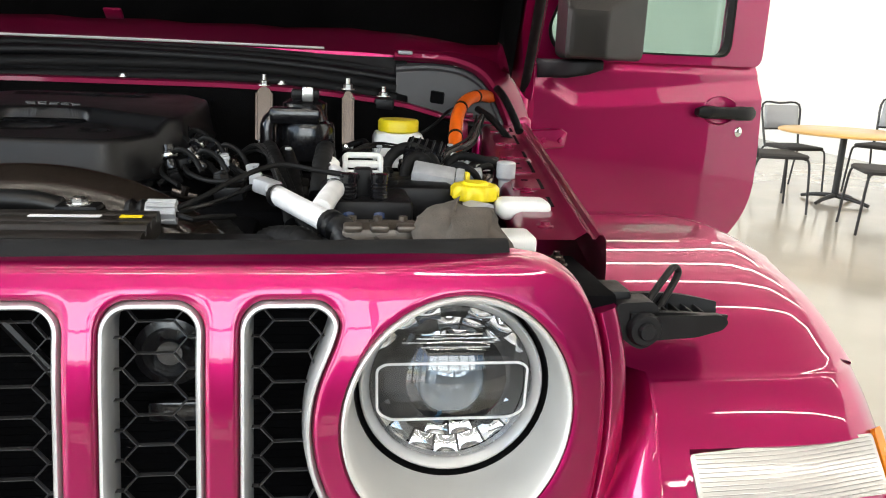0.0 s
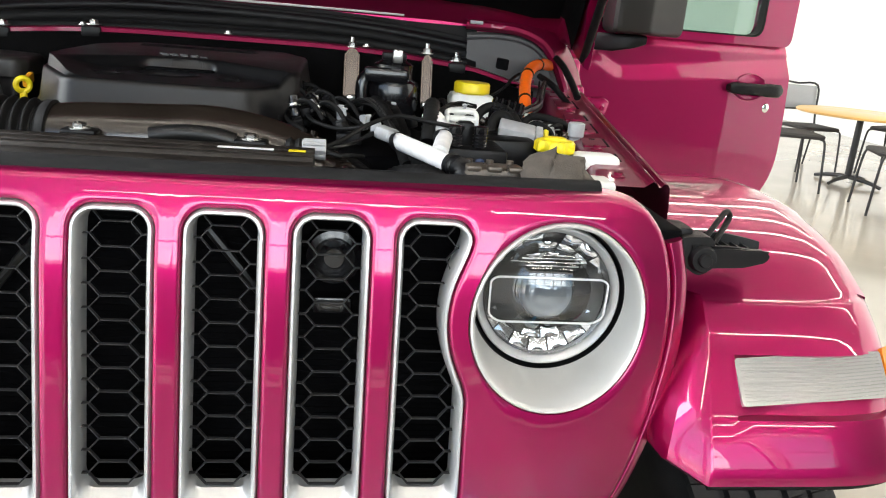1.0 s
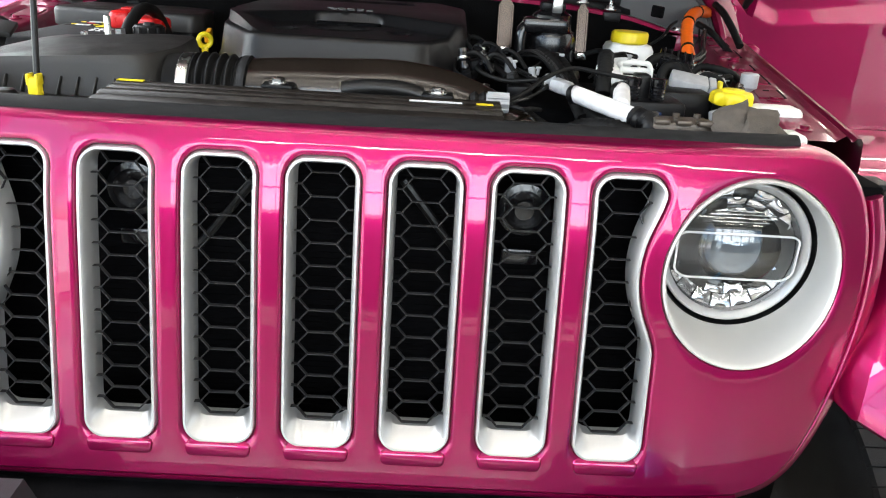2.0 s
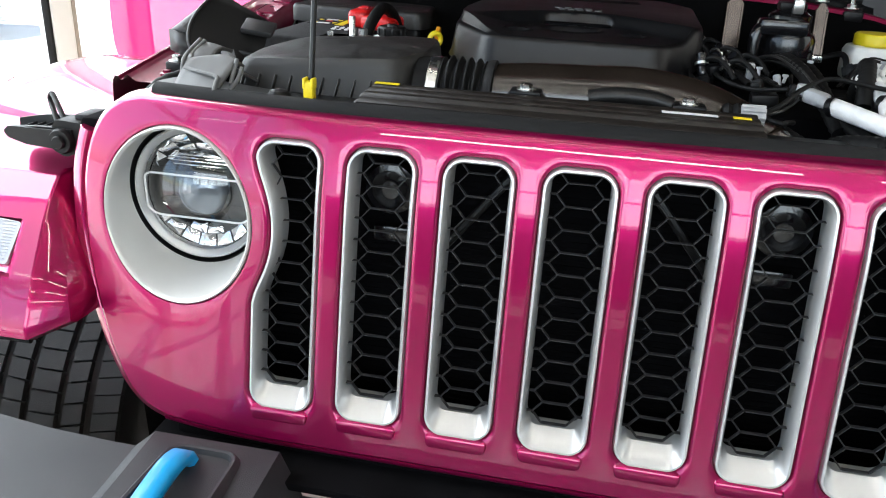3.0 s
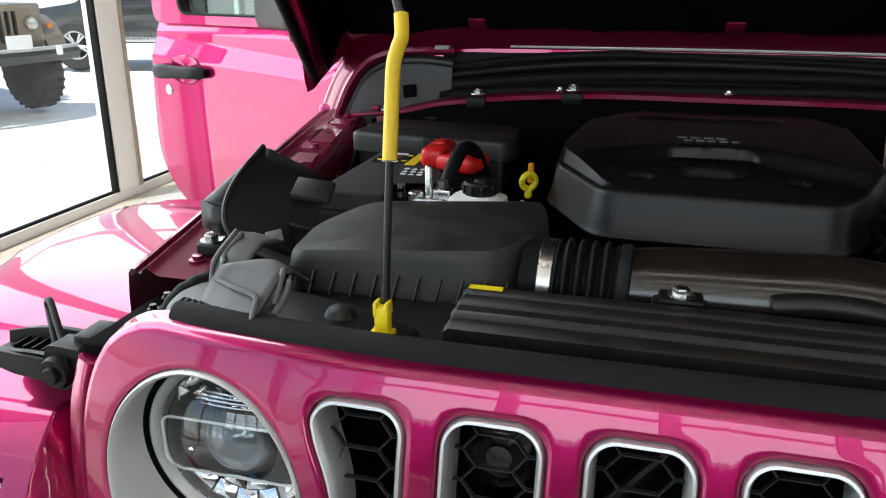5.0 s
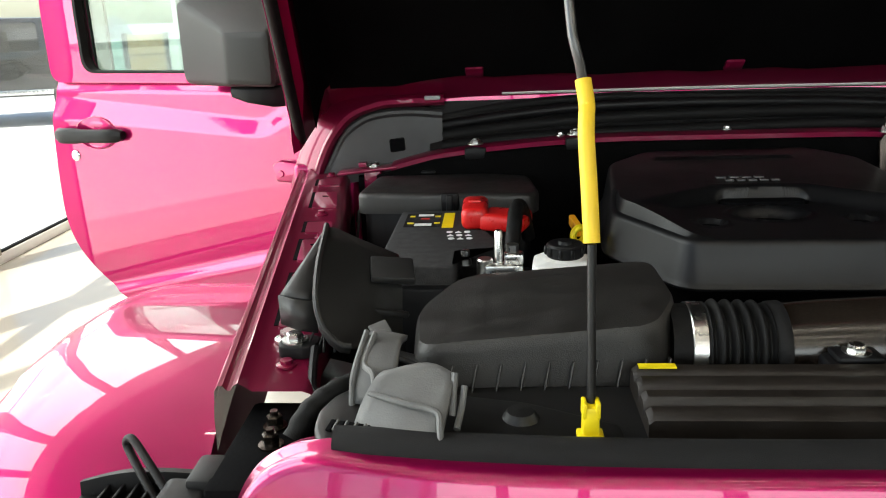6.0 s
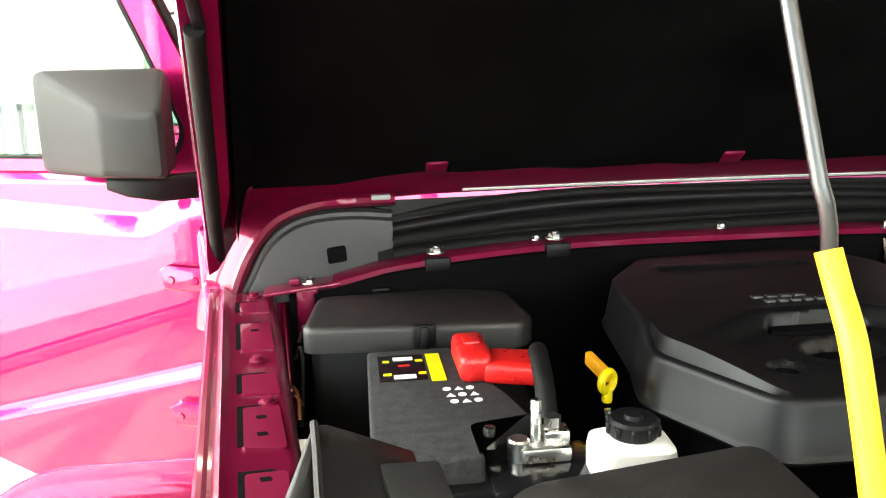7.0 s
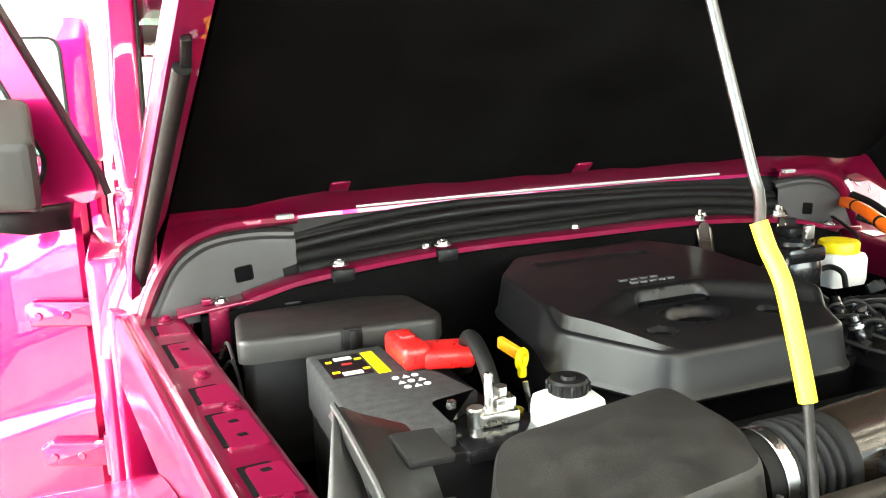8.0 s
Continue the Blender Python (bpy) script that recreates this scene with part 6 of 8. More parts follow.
# power steering style reservoir and dipstick
bm = B()
loops = []
for z, k in ((1.06, 0.9), (1.10, 1.0), (1.220, 1.0), (1.230, 0.95), (1.235, 0.7)):
    q = rounded([(-0.040, -0.030), (0.036, -0.034), (0.040, 0.028), (-0.036, 0.032)], 0.016, 4)
    loops.append([(-0.352 + a * k, 0.448 + b * k, z) for a, b in q])
loft(bm, loops, True, (True, True))
res = part("fluid_reservoir", bm, WHITEP, car, "milky white fluid reservoir with black cap")
bm = B()
lathe(bm, [(0.016, 0.0), (0.022, 0.001), (0.0235, 0.003), (0.0235, 0.015), (0.021, 0.018), (0.009, 0.017), (0.008, 0.021), (0.0, 0.021)], turn((-0.349, 0.452, 1.234)), 28)
cap = part("cap", bm, BLACK, res, "black ribbed screw cap")
for k in range(10):
    q = 2 * math.pi * k / 10
    bm = B()
    rbox(bm, (-0.349 + 0.0235 * math.cos(q), 0.452 + 0.0235 * math.sin(q), 1.243), (0.005, 0.005, 0.012), 0.0015, 1, pose(0, 0, 0, 0, 0, math.degrees(q)))
    part("cap_rib", bm, BLACK, res)
bm = B()
tube(bm, [(-0.312 + 0.0094 * math.cos(radians(a)), 0.632 + 0.0066 * math.cos(radians(a)), 1.210 + 0.0115 * math.sin(radians(a))) for a in range(0, 375, 15)], 0.0050, 8, 1, False)
rbox(bm, (-0.312, 0.632, 1.192), (0.012, 0.011, 0.018), 0.004)
dip = part("dipstick_handle", bm, YELLOW, car, "yellow dipstick ring handle")
bm = B()
rbox(bm, (-0.314, 0.664, 1.216), (0.010, 0.052, 0.018), 0.003, 2, pose(0, 0, 0, 6, 0, 8))
part("dipstick_tag", bm, ORANGEY, dip, "orange-yellow tag")
bm = B()
tube(bm, [(-0.318, 0.612, 1.185), (-0.31, 0.60, 1.12), (-0.29, 0.58, 1.0)], 0.004, 8, 3)
part("dipstick_tube", bm, STEEL, dip)
bm = B()
tube(bm, [(-0.30, 0.455, 1.17), (-0.265, 0.44, 1.165), (-0.235, 0.43, 1.14)], 0.010, 10, 4)
part("reservoir_hose", bm, RUBBER, car)
bm = B()
lathe(bm, [(0.012, 0), (0.0125, 0.004), (0.0125, 0.008), (0.012, 0.010)], turn((-0.29, 0.452, 1.169), 0, 85), 14)
part("clip_ring", bm, STEEL, car)

# splash guard beside the battery: a fin that rises to a point and a curved guard with ledges behind it
bm = B()
tip, toe, heel = Vector((-0.636, 0.402, 1.295)), Vector((-0.672, 0.298, 1.243)), Vector((-0.632, 0.296, 1.236))
loops = []
for v in (0.0, 0.15, 0.4, 0.7, 1.0):
    loops.append([toe.lerp(tip, u).lerp(heel.lerp(tip + Vector((0.006, -0.004, -0.020)), u), v) + Vector((0, -0.006 * math.sin(math.pi * v), 0.003 * math.sin(math.pi * v))) for u in [q / 8 for q in range(9)]])
loft(bm, loops, False)
loft(bm, [[tuple(toe), tuple(toe + Vector((0.002, -0.004, -0.032)))], [tuple(toe.lerp(heel, 0.5) + Vector((0, -0.004, 0))), tuple(toe.lerp(heel, 0.5) + Vector((0.0, -0.008, -0.034)))], [tuple(heel), tuple(heel + Vector((0.002, -0.008, -0.034)))]], False)
flap = part("splash_flap", bm, GUARD, car, "grey plastic splash guard with a raised fin", 30)
sm = flap.modifiers.new("thick", "SOLIDIFY")
sm.thickness = 0.005
bm = B()
# the guard's front edge, top to bottom, then its inner face towards the battery
edge = [(-0.637, 0.398, 1.292), (-0.634, 0.360, 1.283), (-0.632, 0.325, 1.273), (-0.629, 0.294, 1.261), (-0.626, 0.270, 1.244), (-0.620, 0.258, 1.226), (-0.609, 0.254, 1.210), (-0.598, 0.253, 1.201), (-0.588, 0.254, 1.199)]
inner = [(-0.606, 0.425, 1.270), (-0.600, 0.405, 1.264), (-0.594, 0.380, 1.254), (-0.586, 0.355, 1.240), (-0.580, 0.335, 1.222), (-0.574, 0.322, 1.206), (-0.566, 0.312, 1.192), (-0.558, 0.303, 1.182), (-0.552, 0.298, 1.176)]
far = [(-0.556, 0.430, 1.246), (-0.553, 0.412, 1.242), (-0.550, 0.395, 1.234), (-0.547, 0.378, 1.220), (-0.546, 0.362, 1.204), (-0.545, 0.348, 1.190), (-0.543, 0.335, 1.178), (-0.540, 0.322, 1.168), (-0.536, 0.312, 1.160)]
mid = [tuple(Vector(p).lerp(Vector(q), 0.25) + Vector((0.002, 0.0, 0.002))) for p, q in zip(edge, inner)]
rows = [[(x - 0.004, y + 0.006, z - 0.010) for x, y, z in edge], edge, mid, inner, far]
loft(bm, rows, False)
guard = part("guard_wall", bm, GUARD, flap, "", 50)
sm = guard.modifiers.new("thick", "SOLIDIFY")
sm.thickness = 0.0035
for p, sz, r in (((-0.558, 0.378, 1.243), (0.052, 0.046, 0.010), (16, 8, 12)), ((-0.560, 0.338, 1.205), (0.050, 0.008, 0.008), (10, 14, 16))):
    bm = B()
    rbox(bm, (0, 0, 0), sz, 0.003, 2, pose(*p, *r))
    part("guard_ledge", bm, GUARD, flap)
bm = B()
tube(bm, [(x, y, z + 0.002) for x, y, z in edge], 0.0035, 8, 3)
part("guard_bead", bm, GUARD, flap)
# black bracket with a bright bolt and a wire clip
bm = B()
prism(bm, rounded([(-0.674, 0.282), (-0.670, 0.266), (-0.642, 0.262), (-0.627, 0.272), (-0.628, 0.294), (-0.644, 0.300), (-0.666, 0.297)], 0.008, 4), 1.182, 1.196, 0.003, 3)
tube(bm, [(-0.630, 0.266, 1.194), (-0.628, 0.240, 1.178), (-0.622, 0.215, 1.168), (-0.600, 0.205, 1.165)], 0.005, 8, 4)
part("flap_bracket", bm, BLACK, car, "black bracket with a bright bolt")
bolt((-0.655, 0.281, 1.196), car, 0.0095, 0.008)
bm = B()
for q in (0.0, 0.012):
    tube(bm, [(-0.640 + q, 0.272, 1.190), (-0.634 + q, 0.286, 1.206), (-0.630 + q, 0.290, 1.214), (-0.622 + q, 0.280, 1.206), (-0.620 + q, 0.262, 1.190)], 0.0016, 6, 4)
part("wire_clip", bm, RUBBER, car)
bm = B()
loft(bm, [[(-0.620, 0.29, 1.17), (-0.570, 0.285, 1.160), (-0.535, 0.28, 1.150)], [(-0.628, 0.20, 1.16), (-0.58, 0.20, 1.155), (-0.53, 0.20, 1.145)]], False)
fl2 = part("flap_tray", bm, BLACK, car, "", 40)
sm = fl2.modifiers.new("thick", "SOLIDIFY")
sm.thickness = 0.005

# moulded intake bracket over the front corner: an upright curved sheet, a second panel and a shelf
def sheet(name, rows, material, parent, label="", thick=0.005, sharp=40):
    fine = []
    for r in rows:
        fine.append(spline([Vector(p) for p in r], 4))
    cols = [spline([r[k] for r in fine], 4) for k in range(len(fine[0]))]
    bm = B()
    loft(bm, cols, False)
    ob = part(name, bm, material, parent, label, sharp)
    m = ob.modifiers.new("thick", "SOLIDIFY")
    m.thickness = thick
    return ob


sn = sheet("air_scoop", [[(-0.560, 0.096, 1.196), (-0.528, 0.076, 1.199), (-0.484, 0.060, 1.200)], [(-0.552, 0.104, 1.216), (-0.515, 0.094, 1.219), (-0.478, 0.084, 1.217)],
                         [(-0.541, 0.113, 1.234), (-0.498, 0.122, 1.240), (-0.473, 0.113, 1.235)], [(-0.536, 0.132, 1.232), (-0.498, 0.144, 1.234), (-0.472, 0.136, 1.226)]], SCOOP, car, "grey plastic intake bracket with moulded lips")
sheet("scoop_panel", [[(-0.565, 0.132, 1.199), (-0.545, 0.124, 1.202), (-0.526, 0.128, 1.204)], [(-0.562, 0.141, 1.229), (-0.545, 0.134, 1.228), (-0.525, 0.142, 1.231)], [(-0.556, 0.174, 1.247), (-0.540, 0.172, 1.245), (-0.524, 0.174, 1.241)], [(-0.554, 0.205, 1.240), (-0.540, 0.205, 1.238), (-0.522, 0.205, 1.234)]], SCOOP, sn)
sheet("scoop_shelf", [[(-0.566, 0.206, 1.222), (-0.530, 0.200, 1.214), (-0.480, 0.190, 1.196)], [(-0.566, 0.222, 1.216), (-0.530, 0.222, 1.206), (-0.478, 0.210, 1.192)], [(-0.562, 0.245, 1.208), (-0.530, 0.245, 1.198), (-0.478, 0.235, 1.190)]], GUARD, sn)
for pts in ([(-0.557, 0.177, 1.250), (-0.563, 0.141, 1.231), (-0.566, 0.136, 1.215), (-0.567, 0.132, 1.196)], [(-0.549, 0.174, 1.249), (-0.555, 0.144, 1.233), (-0.545, 0.124, 1.233), (-0.542, 0.112, 1.224), (-0.545, 0.102, 1.202)],
            [(-0.546, 0.108, 1.222), (-0.515, 0.092, 1.221), (-0.487, 0.081, 1.219), (-0.483, 0.070, 1.212), (-0.482, 0.058, 1.200)], [(-0.472, 0.114, 1.238), (-0.473, 0.106, 1.226), (-0.474, 0.094, 1.208)], [(-0.464, 0.110, 1.228), (-0.466, 0.100, 1.214), (-0.470, 0.082, 1.202)]):
    bm = B()
    tube(bm, pts, 0.0030, 8, 4)
    part("scoop_lip", bm, SCOOP, sn)
bm = B()
rbox(bm, (-0.558, 0.262, 1.216), (0.020, 0.018, 0.004), 0.001, 2, pose(0, 0, 0, 30, -10, 30))
part("scoop_tab", bm, SCOOP, sn, "pale moulded tab")
bm = B()
elbow = spline([Vector(p) for p in ((-0.622, 0.128, 1.165), (-0.610, 0.142, 1.184), (-0.592, 0.160, 1.194), (-0.572, 0.180, 1.196), (-0.556, 0.205, 1.190))], 8)
tube(bm, elbow, lambda t: 0.0105 + 0.0006 * math.cos(t * 2 * math.pi * 7), 14, 1, False)
part("drain_hose", bm, RUBBER, car, "ribbed black elbow hose", 60)
bm = B()
o = rounded([(-0.594, 0.094), (-0.584, 0.070), (-0.330, 0.070), (-0.330, 0.110), (-0.410, 0.150), (-0.500, 0.168), (-0.570, 0.164), (-0.586, 0.146), (-0.594, 0.120)], 0.008, 3)
prism(bm, o, 1.172, 1.192, 0.004, 3, lambda x, y: 0.004 * ease((-0.46 - x) / 0.08) + 0.004 * ease((y - 0.08) / 0.04) * ease((-0.50 - x) / 0.04))
cl = part("corner_vent", bm, SATIN, car, "black slotted corner panel", 40)
for k in range(8):
    bm = B()
    rbox(bm, (-0.578 + k * 0.0083, 0.0935 - 0.0024 * k, 1.1985), (0.0050, 0.014, 0.004), 0.0008, 1, pose(0, 0, 0, 12, 0, -14))
    part("vent_slot", bm, DEEP, cl)
    bm = B()
    rbox(bm, (-0.5738 + k * 0.0083, 0.0935 - 0.0024 * k, 1.1990), (0.0026, 0.014, 0.004), 0.0008, 1, pose(0, 0, 0, 12, 0, -14))
    part("vent_bar", bm, SCOOP, cl)

# ---- right-hand half of the bay ----
# steel brackets standing off the firewall
for x, y0, w in ((0.268, 0.955, 0.030), (0.432, 0.915, 0.020)):
    bm = B()
    o = rounded([(-w / 2, 1.196), (w / 2, 1.196), (w / 2, 1.290), (w * 0.25, 1.300), (-w * 0.25, 1.300), (-w / 2, 1.288)], 0.006, 3)
    slab(bm, o, lambda a, b, h: (x + a, y0 - 0.035 + 0.25 * (b - 1.2) + h, b), 0.004)
    for s in (-1, 1):
        tube(bm, [(x + s * w / 2, y0 - 0.035, 1.198), (x + s * w / 2, y0 - 0.012, 1.288)], 0.003, 6, 2, False)
    br = part("steel_bracket", bm, STEELD, car, "dark steel upright bracket")
    bolt((x, y0 + 0.002, 1.302), br, 0.009, 0.010, None, 0.012)
    bm = B()
    rbox(bm, (x, y0 - 0.045, 1.194), (0.022, 0.02, 0.016), 0.004)
    part("bracket_clip", bm, STEEL, br)

# black pump module with a bent pipe and a bright clip
bm = B()
lathe(bm, [(0.050, 0), (0.054, 0.01), (0.054, 0.055), (0.050, 0.066), (0.042, 0.070), (0.038, 0.085), (0.040, 0.10), (0.028, 0.108), (0.0, 0.110)], turn((0.352, 0.800, 1.182)), 28)
rbox(bm, (0.335, 0.765, 1.262), (0.090, 0.045, 0.030), 0.008)
tube(bm, [(0.30, 0.76, 1.262), (0.287, 0.755, 1.245), (0.287, 0.75, 1.19)], 0.012, 10, 4)
pump = part("pump_module", bm, GLOSSB, car, "gloss black pump module")
bm = B()
rbox(bm, (0.357, 0.768, 1.300), (0.020, 0.012, 0.026), 0.003)
part("bright_clip", bm, STEEL, pump)
bm = B()
rbox(bm, (0.352, 0.80, 1.298), (0.05, 0.035, 0.016), 0.004)
part("pump_cap", bm, BLACK, pump)

# brake fluid reservoir
bm = B()
loops = []
for z, k in ((1.165, 0.95), (1.175, 1.0), (1.218, 1.0), (1.228, 0.90), (1.232, 0.66)):
    q = rounded([(-0.048, -0.04), (0.048, -0.04), (0.048, 0.04), (-0.048, 0.04)], 0.014, 4)
    loops.append([(0.527 + a * k, 0.848 + b * k, z) for a, b in q])
loft(bm, loops, True, (True, True))
br = part("brake_reservoir", bm, WHITEP, car, "milky white brake reservoir with yellow cap")
bm = B()
lathe(bm, [(0.036, 0), (0.039, 0.003), (0.039, 0.020), (0.036, 0.024), (0.01, 0.025), (0, 0.0245)], turn((0.527, 0.845, 1.230)), 28)
part("cap", bm, YELLOW, br, "yellow screw cap")

# orange high-voltage conduit
bm = B()
path = [(0.742, 1.03, 1.290), (0.712, 0.98, 1.296), (0.668, 0.90, 1.290), (0.638, 0.82, 1.268), (0.620, 0.73, 1.232), (0.610, 0.64, 1.198)]
pts = spline([Vector(p) for p in path], 10)
n = len(pts)
tube(bm, pts, lambda t: 0.0122 + 0.0009 * math.cos(t * 2 * math.pi * 26), 14, 1, False)
cond = part("orange_cable", bm, ORANGE, car, "bright orange ribbed high-voltage cable", 60)
for t in (0.28, 0.52, 0.78):
    p, q = pts[int(t * (n - 1))], pts[int(t * (n - 1)) + 1]
    bm = B()
    d = (q - p).normalized()
    tube(bm, [p - d * 0.003, p + d * 0.003], 0.0138, 14, 1, False)
    part("cable_band", bm, RUBBER, cond)
bm = B()
rbox(bm, (0.602, 0.625, 1.198), (0.045, 0.03, 0.016), 0.004)
part("cable_plug", bm, WHITEP, cond)
bm = B()
tube(bm, [(0.752, 1.01, 1.310), (0.757, 0.96, 1.295), (0.765, 0.90, 1.262), (0.770, 0.86, 1.235)], 0.008, 10, 4)
tube(bm, [(0.70, 0.95, 1.27), (0.72, 0.90, 1.255), (0.745, 0.86, 1.225), (0.76, 0.80, 1.20)], 0.007, 10, 4)
part("taped_harness", bm, RUBBER, car, "black taped wiring harness")

# coolant cap, white plug, washer tank
bm = B()
loops = []
for r, z, lobe in ((0.029, 0.0, 0.04), (0.032, 0.003, 0.07), (0.032, 0.015, 0.07), (0.029, 0.020, 0.03), (0.019, 0.021, 0.0), (0.017, 0.024, 0.0), (0.006, 0.0245, 0.0)):
    loops.append([(0.592 + r * (1 + lobe * math.cos(9 * a)) * math.cos(a), 0.375 + r * (1 + lobe * math.cos(9 * a)) * math.sin(a), 1.190 + z) for a in [2 * math.pi * j / 54 for j in range(54)]])
loft(bm, loops, True, (True, True))
part("coolant_cap", bm, YELLOW, car, "yellow lobed coolant cap")
bm = B()
lathe(bm, [(0.028, 0), (0.028, 0.03), (0, 0.03)], turn((0.592, 0.375, 1.162)), 20)
part("filler_neck", bm, BLACK, car)
bm = B()
lathe(bm, [(0.011, 0), (0.011, 0.022), (0.015, 0.026), (0.015, 0.048), (0.012, 0.050), (0, 0.050)], turn((0.663, 0.50, 1.175)), 14)
part("white_plug", bm, GREYP, car, "pale grey upright plug")
bm = B()
rbox(bm, (0.652, 0.345, 1.184), (0.072, 0.05, 0.026), 0.010, 3)
part("washer_tank", bm, WHITEP, car, "white plastic washer tank")
bm = B()
rbox(bm, (0.604, 0.185, 1.176), (0.044, 0.05, 0.026), 0.008, 3)
part("washer_neck", bm, WHITEP, car, "white plastic filler neck")

# cloth-wrapped elbow and the cast cover beside it
bm = B()
rnd = random.Random(8)
loops = []
for k in range(15):
    t = k / 14
    x = 0.488 + 0.092 * t
    r = 0.030 + 0.010 * math.sin(math.pi * min(1, t * 1.1)) + rnd.uniform(-0.002, 0.002)
    loops.append([(x + 0.010 * math.sin(a * 2 + k), 0.150 + r * 1.25 * math.cos(a), 1.180 + 0.012 * math.sin(math.pi * t) + r * (0.95 + 0.12 * math.sin(3 * a + k * 0.8)) * math.sin(a)) for a in [2 * math.pi * j / 16 for j in range(16)]])
loft(bm, loops, True, (True, True))
part("wrapped_elbow", bm, FABRIC, car, "brown-grey cloth-wrapped duct elbow", 60)
bm = B()
rbox(bm, (0.448, 0.158, 1.188), (0.085, 0.05, 0.030), 0.006)
for k in range(3):
    rbox(bm, (0.418 + 0.028 * k, 0.138, 1.203), (0.020, 0.020, 0.008), 0.003)
    lathe(bm, [(0.005, 0), (0.005, 0.005), (0, 0.006)], turn((0.418 + 0.028 * k, 0.172, 1.203)), 8)
rbox(bm, (0.448, 0.122, 1.178), (0.09, 0.008, 0.020), 0.002)
part("cast_cover", bm, TIN, car, "brown-grey cast cover")

# white-sleeved hoses
bm = B()
tube(bm, [(0.330, 0.308, 1.204), (0.352, 0.262, 1.202), (0.380, 0.208, 1.199), (0.408, 0.152, 1.194), (0.414, 0.138, 1.17)], 0.0125, 14, 5)
hose = part("white_hose", bm, WRAP, car, "white-sleeved coolant hose", 60)
bm = B()
tube(bm, [(0.384, 0.228, 1.203), (0.394, 0.275, 1.210), (0.404, 0.330, 1.214), (0.400, 0.365, 1.224)], 0.0125, 14, 4)
part("hose_branch", bm, WRAP, hose)
bm = B()
lathe(bm, [(0.015, 0), (0.018, 0.006), (0.018, 0.014), (0.013, 0.019), (0, 0.020)], turn((0.390, 0.380, 1.222), 12), 16)
part("branch_cap", bm, WHITEP, hose, "white round cap")
for p, r in (((0.332, 0.303, 1.204), 0.0140), ((0.398, 0.305, 1.212), 0.0145)):
    bm = B()
    lathe(bm, [(r, -0.006), (r, 0.006)], turn(p, 75, 0, 30), 14, False)
    part("hose_band", bm, BLACK, hose)
bm = B()
tube(bm, [(0.395, 0.178, 1.1975), (0.404, 0.160, 1.196), (0.410, 0.148, 1.190), (0.416, 0.134, 1.165)], lambda t: 0.0150 + 0.0018 * math.cos(t * 40), 14, 5)
part("hose_collar", bm, BLACK, hose, "black rubber hose collar", 60)
bm = B()
rbox(bm, (0.316, 0.342, 1.208), (0.034, 0.024, 0.020), 0.005, 2, pose(0, 0, 0, 0, 10, -35))
rbox(bm, (0.300, 0.362, 1.214), (0.016, 0.016, 0.018), 0.003)
tube(bm, [(0.322, 0.33, 1.206), (0.333, 0.305, 1.204)], 0.009, 12, 1, False)
part("hose_coupling", bm, GREYP, hose, "pale grey quick coupling")

# twin connector posts with blue feet under a white frame
bm = B()
ring = rounded([(-0.024, -0.010), (0.024, -0.010), (0.024, 0.010), (-0.024, 0.010)], 0.007, 4)
for h in (0.0, -0.011):
    q = [(0.4395 + u, 0.405 + 0.8 * v, 1.236 + 0.55 * v + h) for u, v in ring]
    tube(bm, q + [q[0]], 0.0042, 8, 1, False)
for u in (-0.024, 0.024):
    rbox(bm, (0.4395 + u, 0.400, 1.229), (0.007, 0.014, 0.018), 0.003)
part("white_frame", bm, WHITEP, car, "white plastic connector frame")
for x in (0.4185, 0.4565):
    bm = B()
    prof = [(0.0125, 0), (0.0125, 0.010)]
    for k in range(8):
        prof += [(0.0095, 0.012 + 0.005 * k), (0.0112, 0.0135 + 0.005 * k), (0.0112, 0.0155 + 0.005 * k)]
    lathe(bm, prof + [(0.012, 0.054), (0.012, 0.060), (0, 0.061)], turn((x, 0.315, 1.172)), 16)
    post = part("connector_post", bm, GLOSSB, car, "black ribbed connector post")
    bm = B()
    lathe(bm, [(0.0165, 0), (0.0165, 0.006), (0.0145, 0.009)], turn((x, 0.315, 1.178)), 16)
    part("blue_foot", bm, NAVY, post, "dark blue foot")
bm = B()
rbox(bm, (0.4375, 0.345, 1.212), (0.024, 0.03, 0.045), 0.004)
part("connector_block", bm, BLACK, car, "black block between the posts")
for p, sz, r in (((0.606, 0.618, 1.214), (0.020, 0.016, 0.014), (0, 0, 10)), ((0.630, 0.622, 1.213), (0.016, 0.016, 0.016), (0, 8, -6)), ((0.640, 0.560, 1.206), (0.022, 0.016, 0.010), (0, 0, 20))):
    bm = B()
    rbox(bm, p, sz, 0.003, 2, pose(0, 0, 0, *r))
    part("white_clamp", bm, WHITEP, car, "small white cable clamp")
bm = B()
rbox(bm, (0.540, 0.530, 1.232), (0.060, 0.045, 0.026), 0.004, 2, pose(0, 0, 0, 18, 8, -14))
mod = part("black_module", bm, GLOSSB, car, "black ribbed relay module")
for k in range(5):
    bm = B()
    rbox(bm, (0.518 + 0.011 * k, 0.528 - 0.003 * k, 1.247 - 0.0015 * k), (0.003, 0.040, 0.006), 0.001, 1, pose(0, 0, 0, 18, 8, -14))
    part("module_rib", bm, BLACK, mod)
bm = B()
rbox(bm, (0.45, 0.35, 1.175), (0.10, 0.10, 0.05), 0.008)
rbox(bm, (0.52, 0.46, 1.178), (0.10, 0.14, 0.05), 0.010)
part("control_unit", bm, BLACK, car, "black control unit")
bm = B()
rbox(bm, (0.545, 0.455, 1.208), (0.062, 0.040, 0.022), 0.003, 2, pose(0, 0, 0, 18, 8, -10))
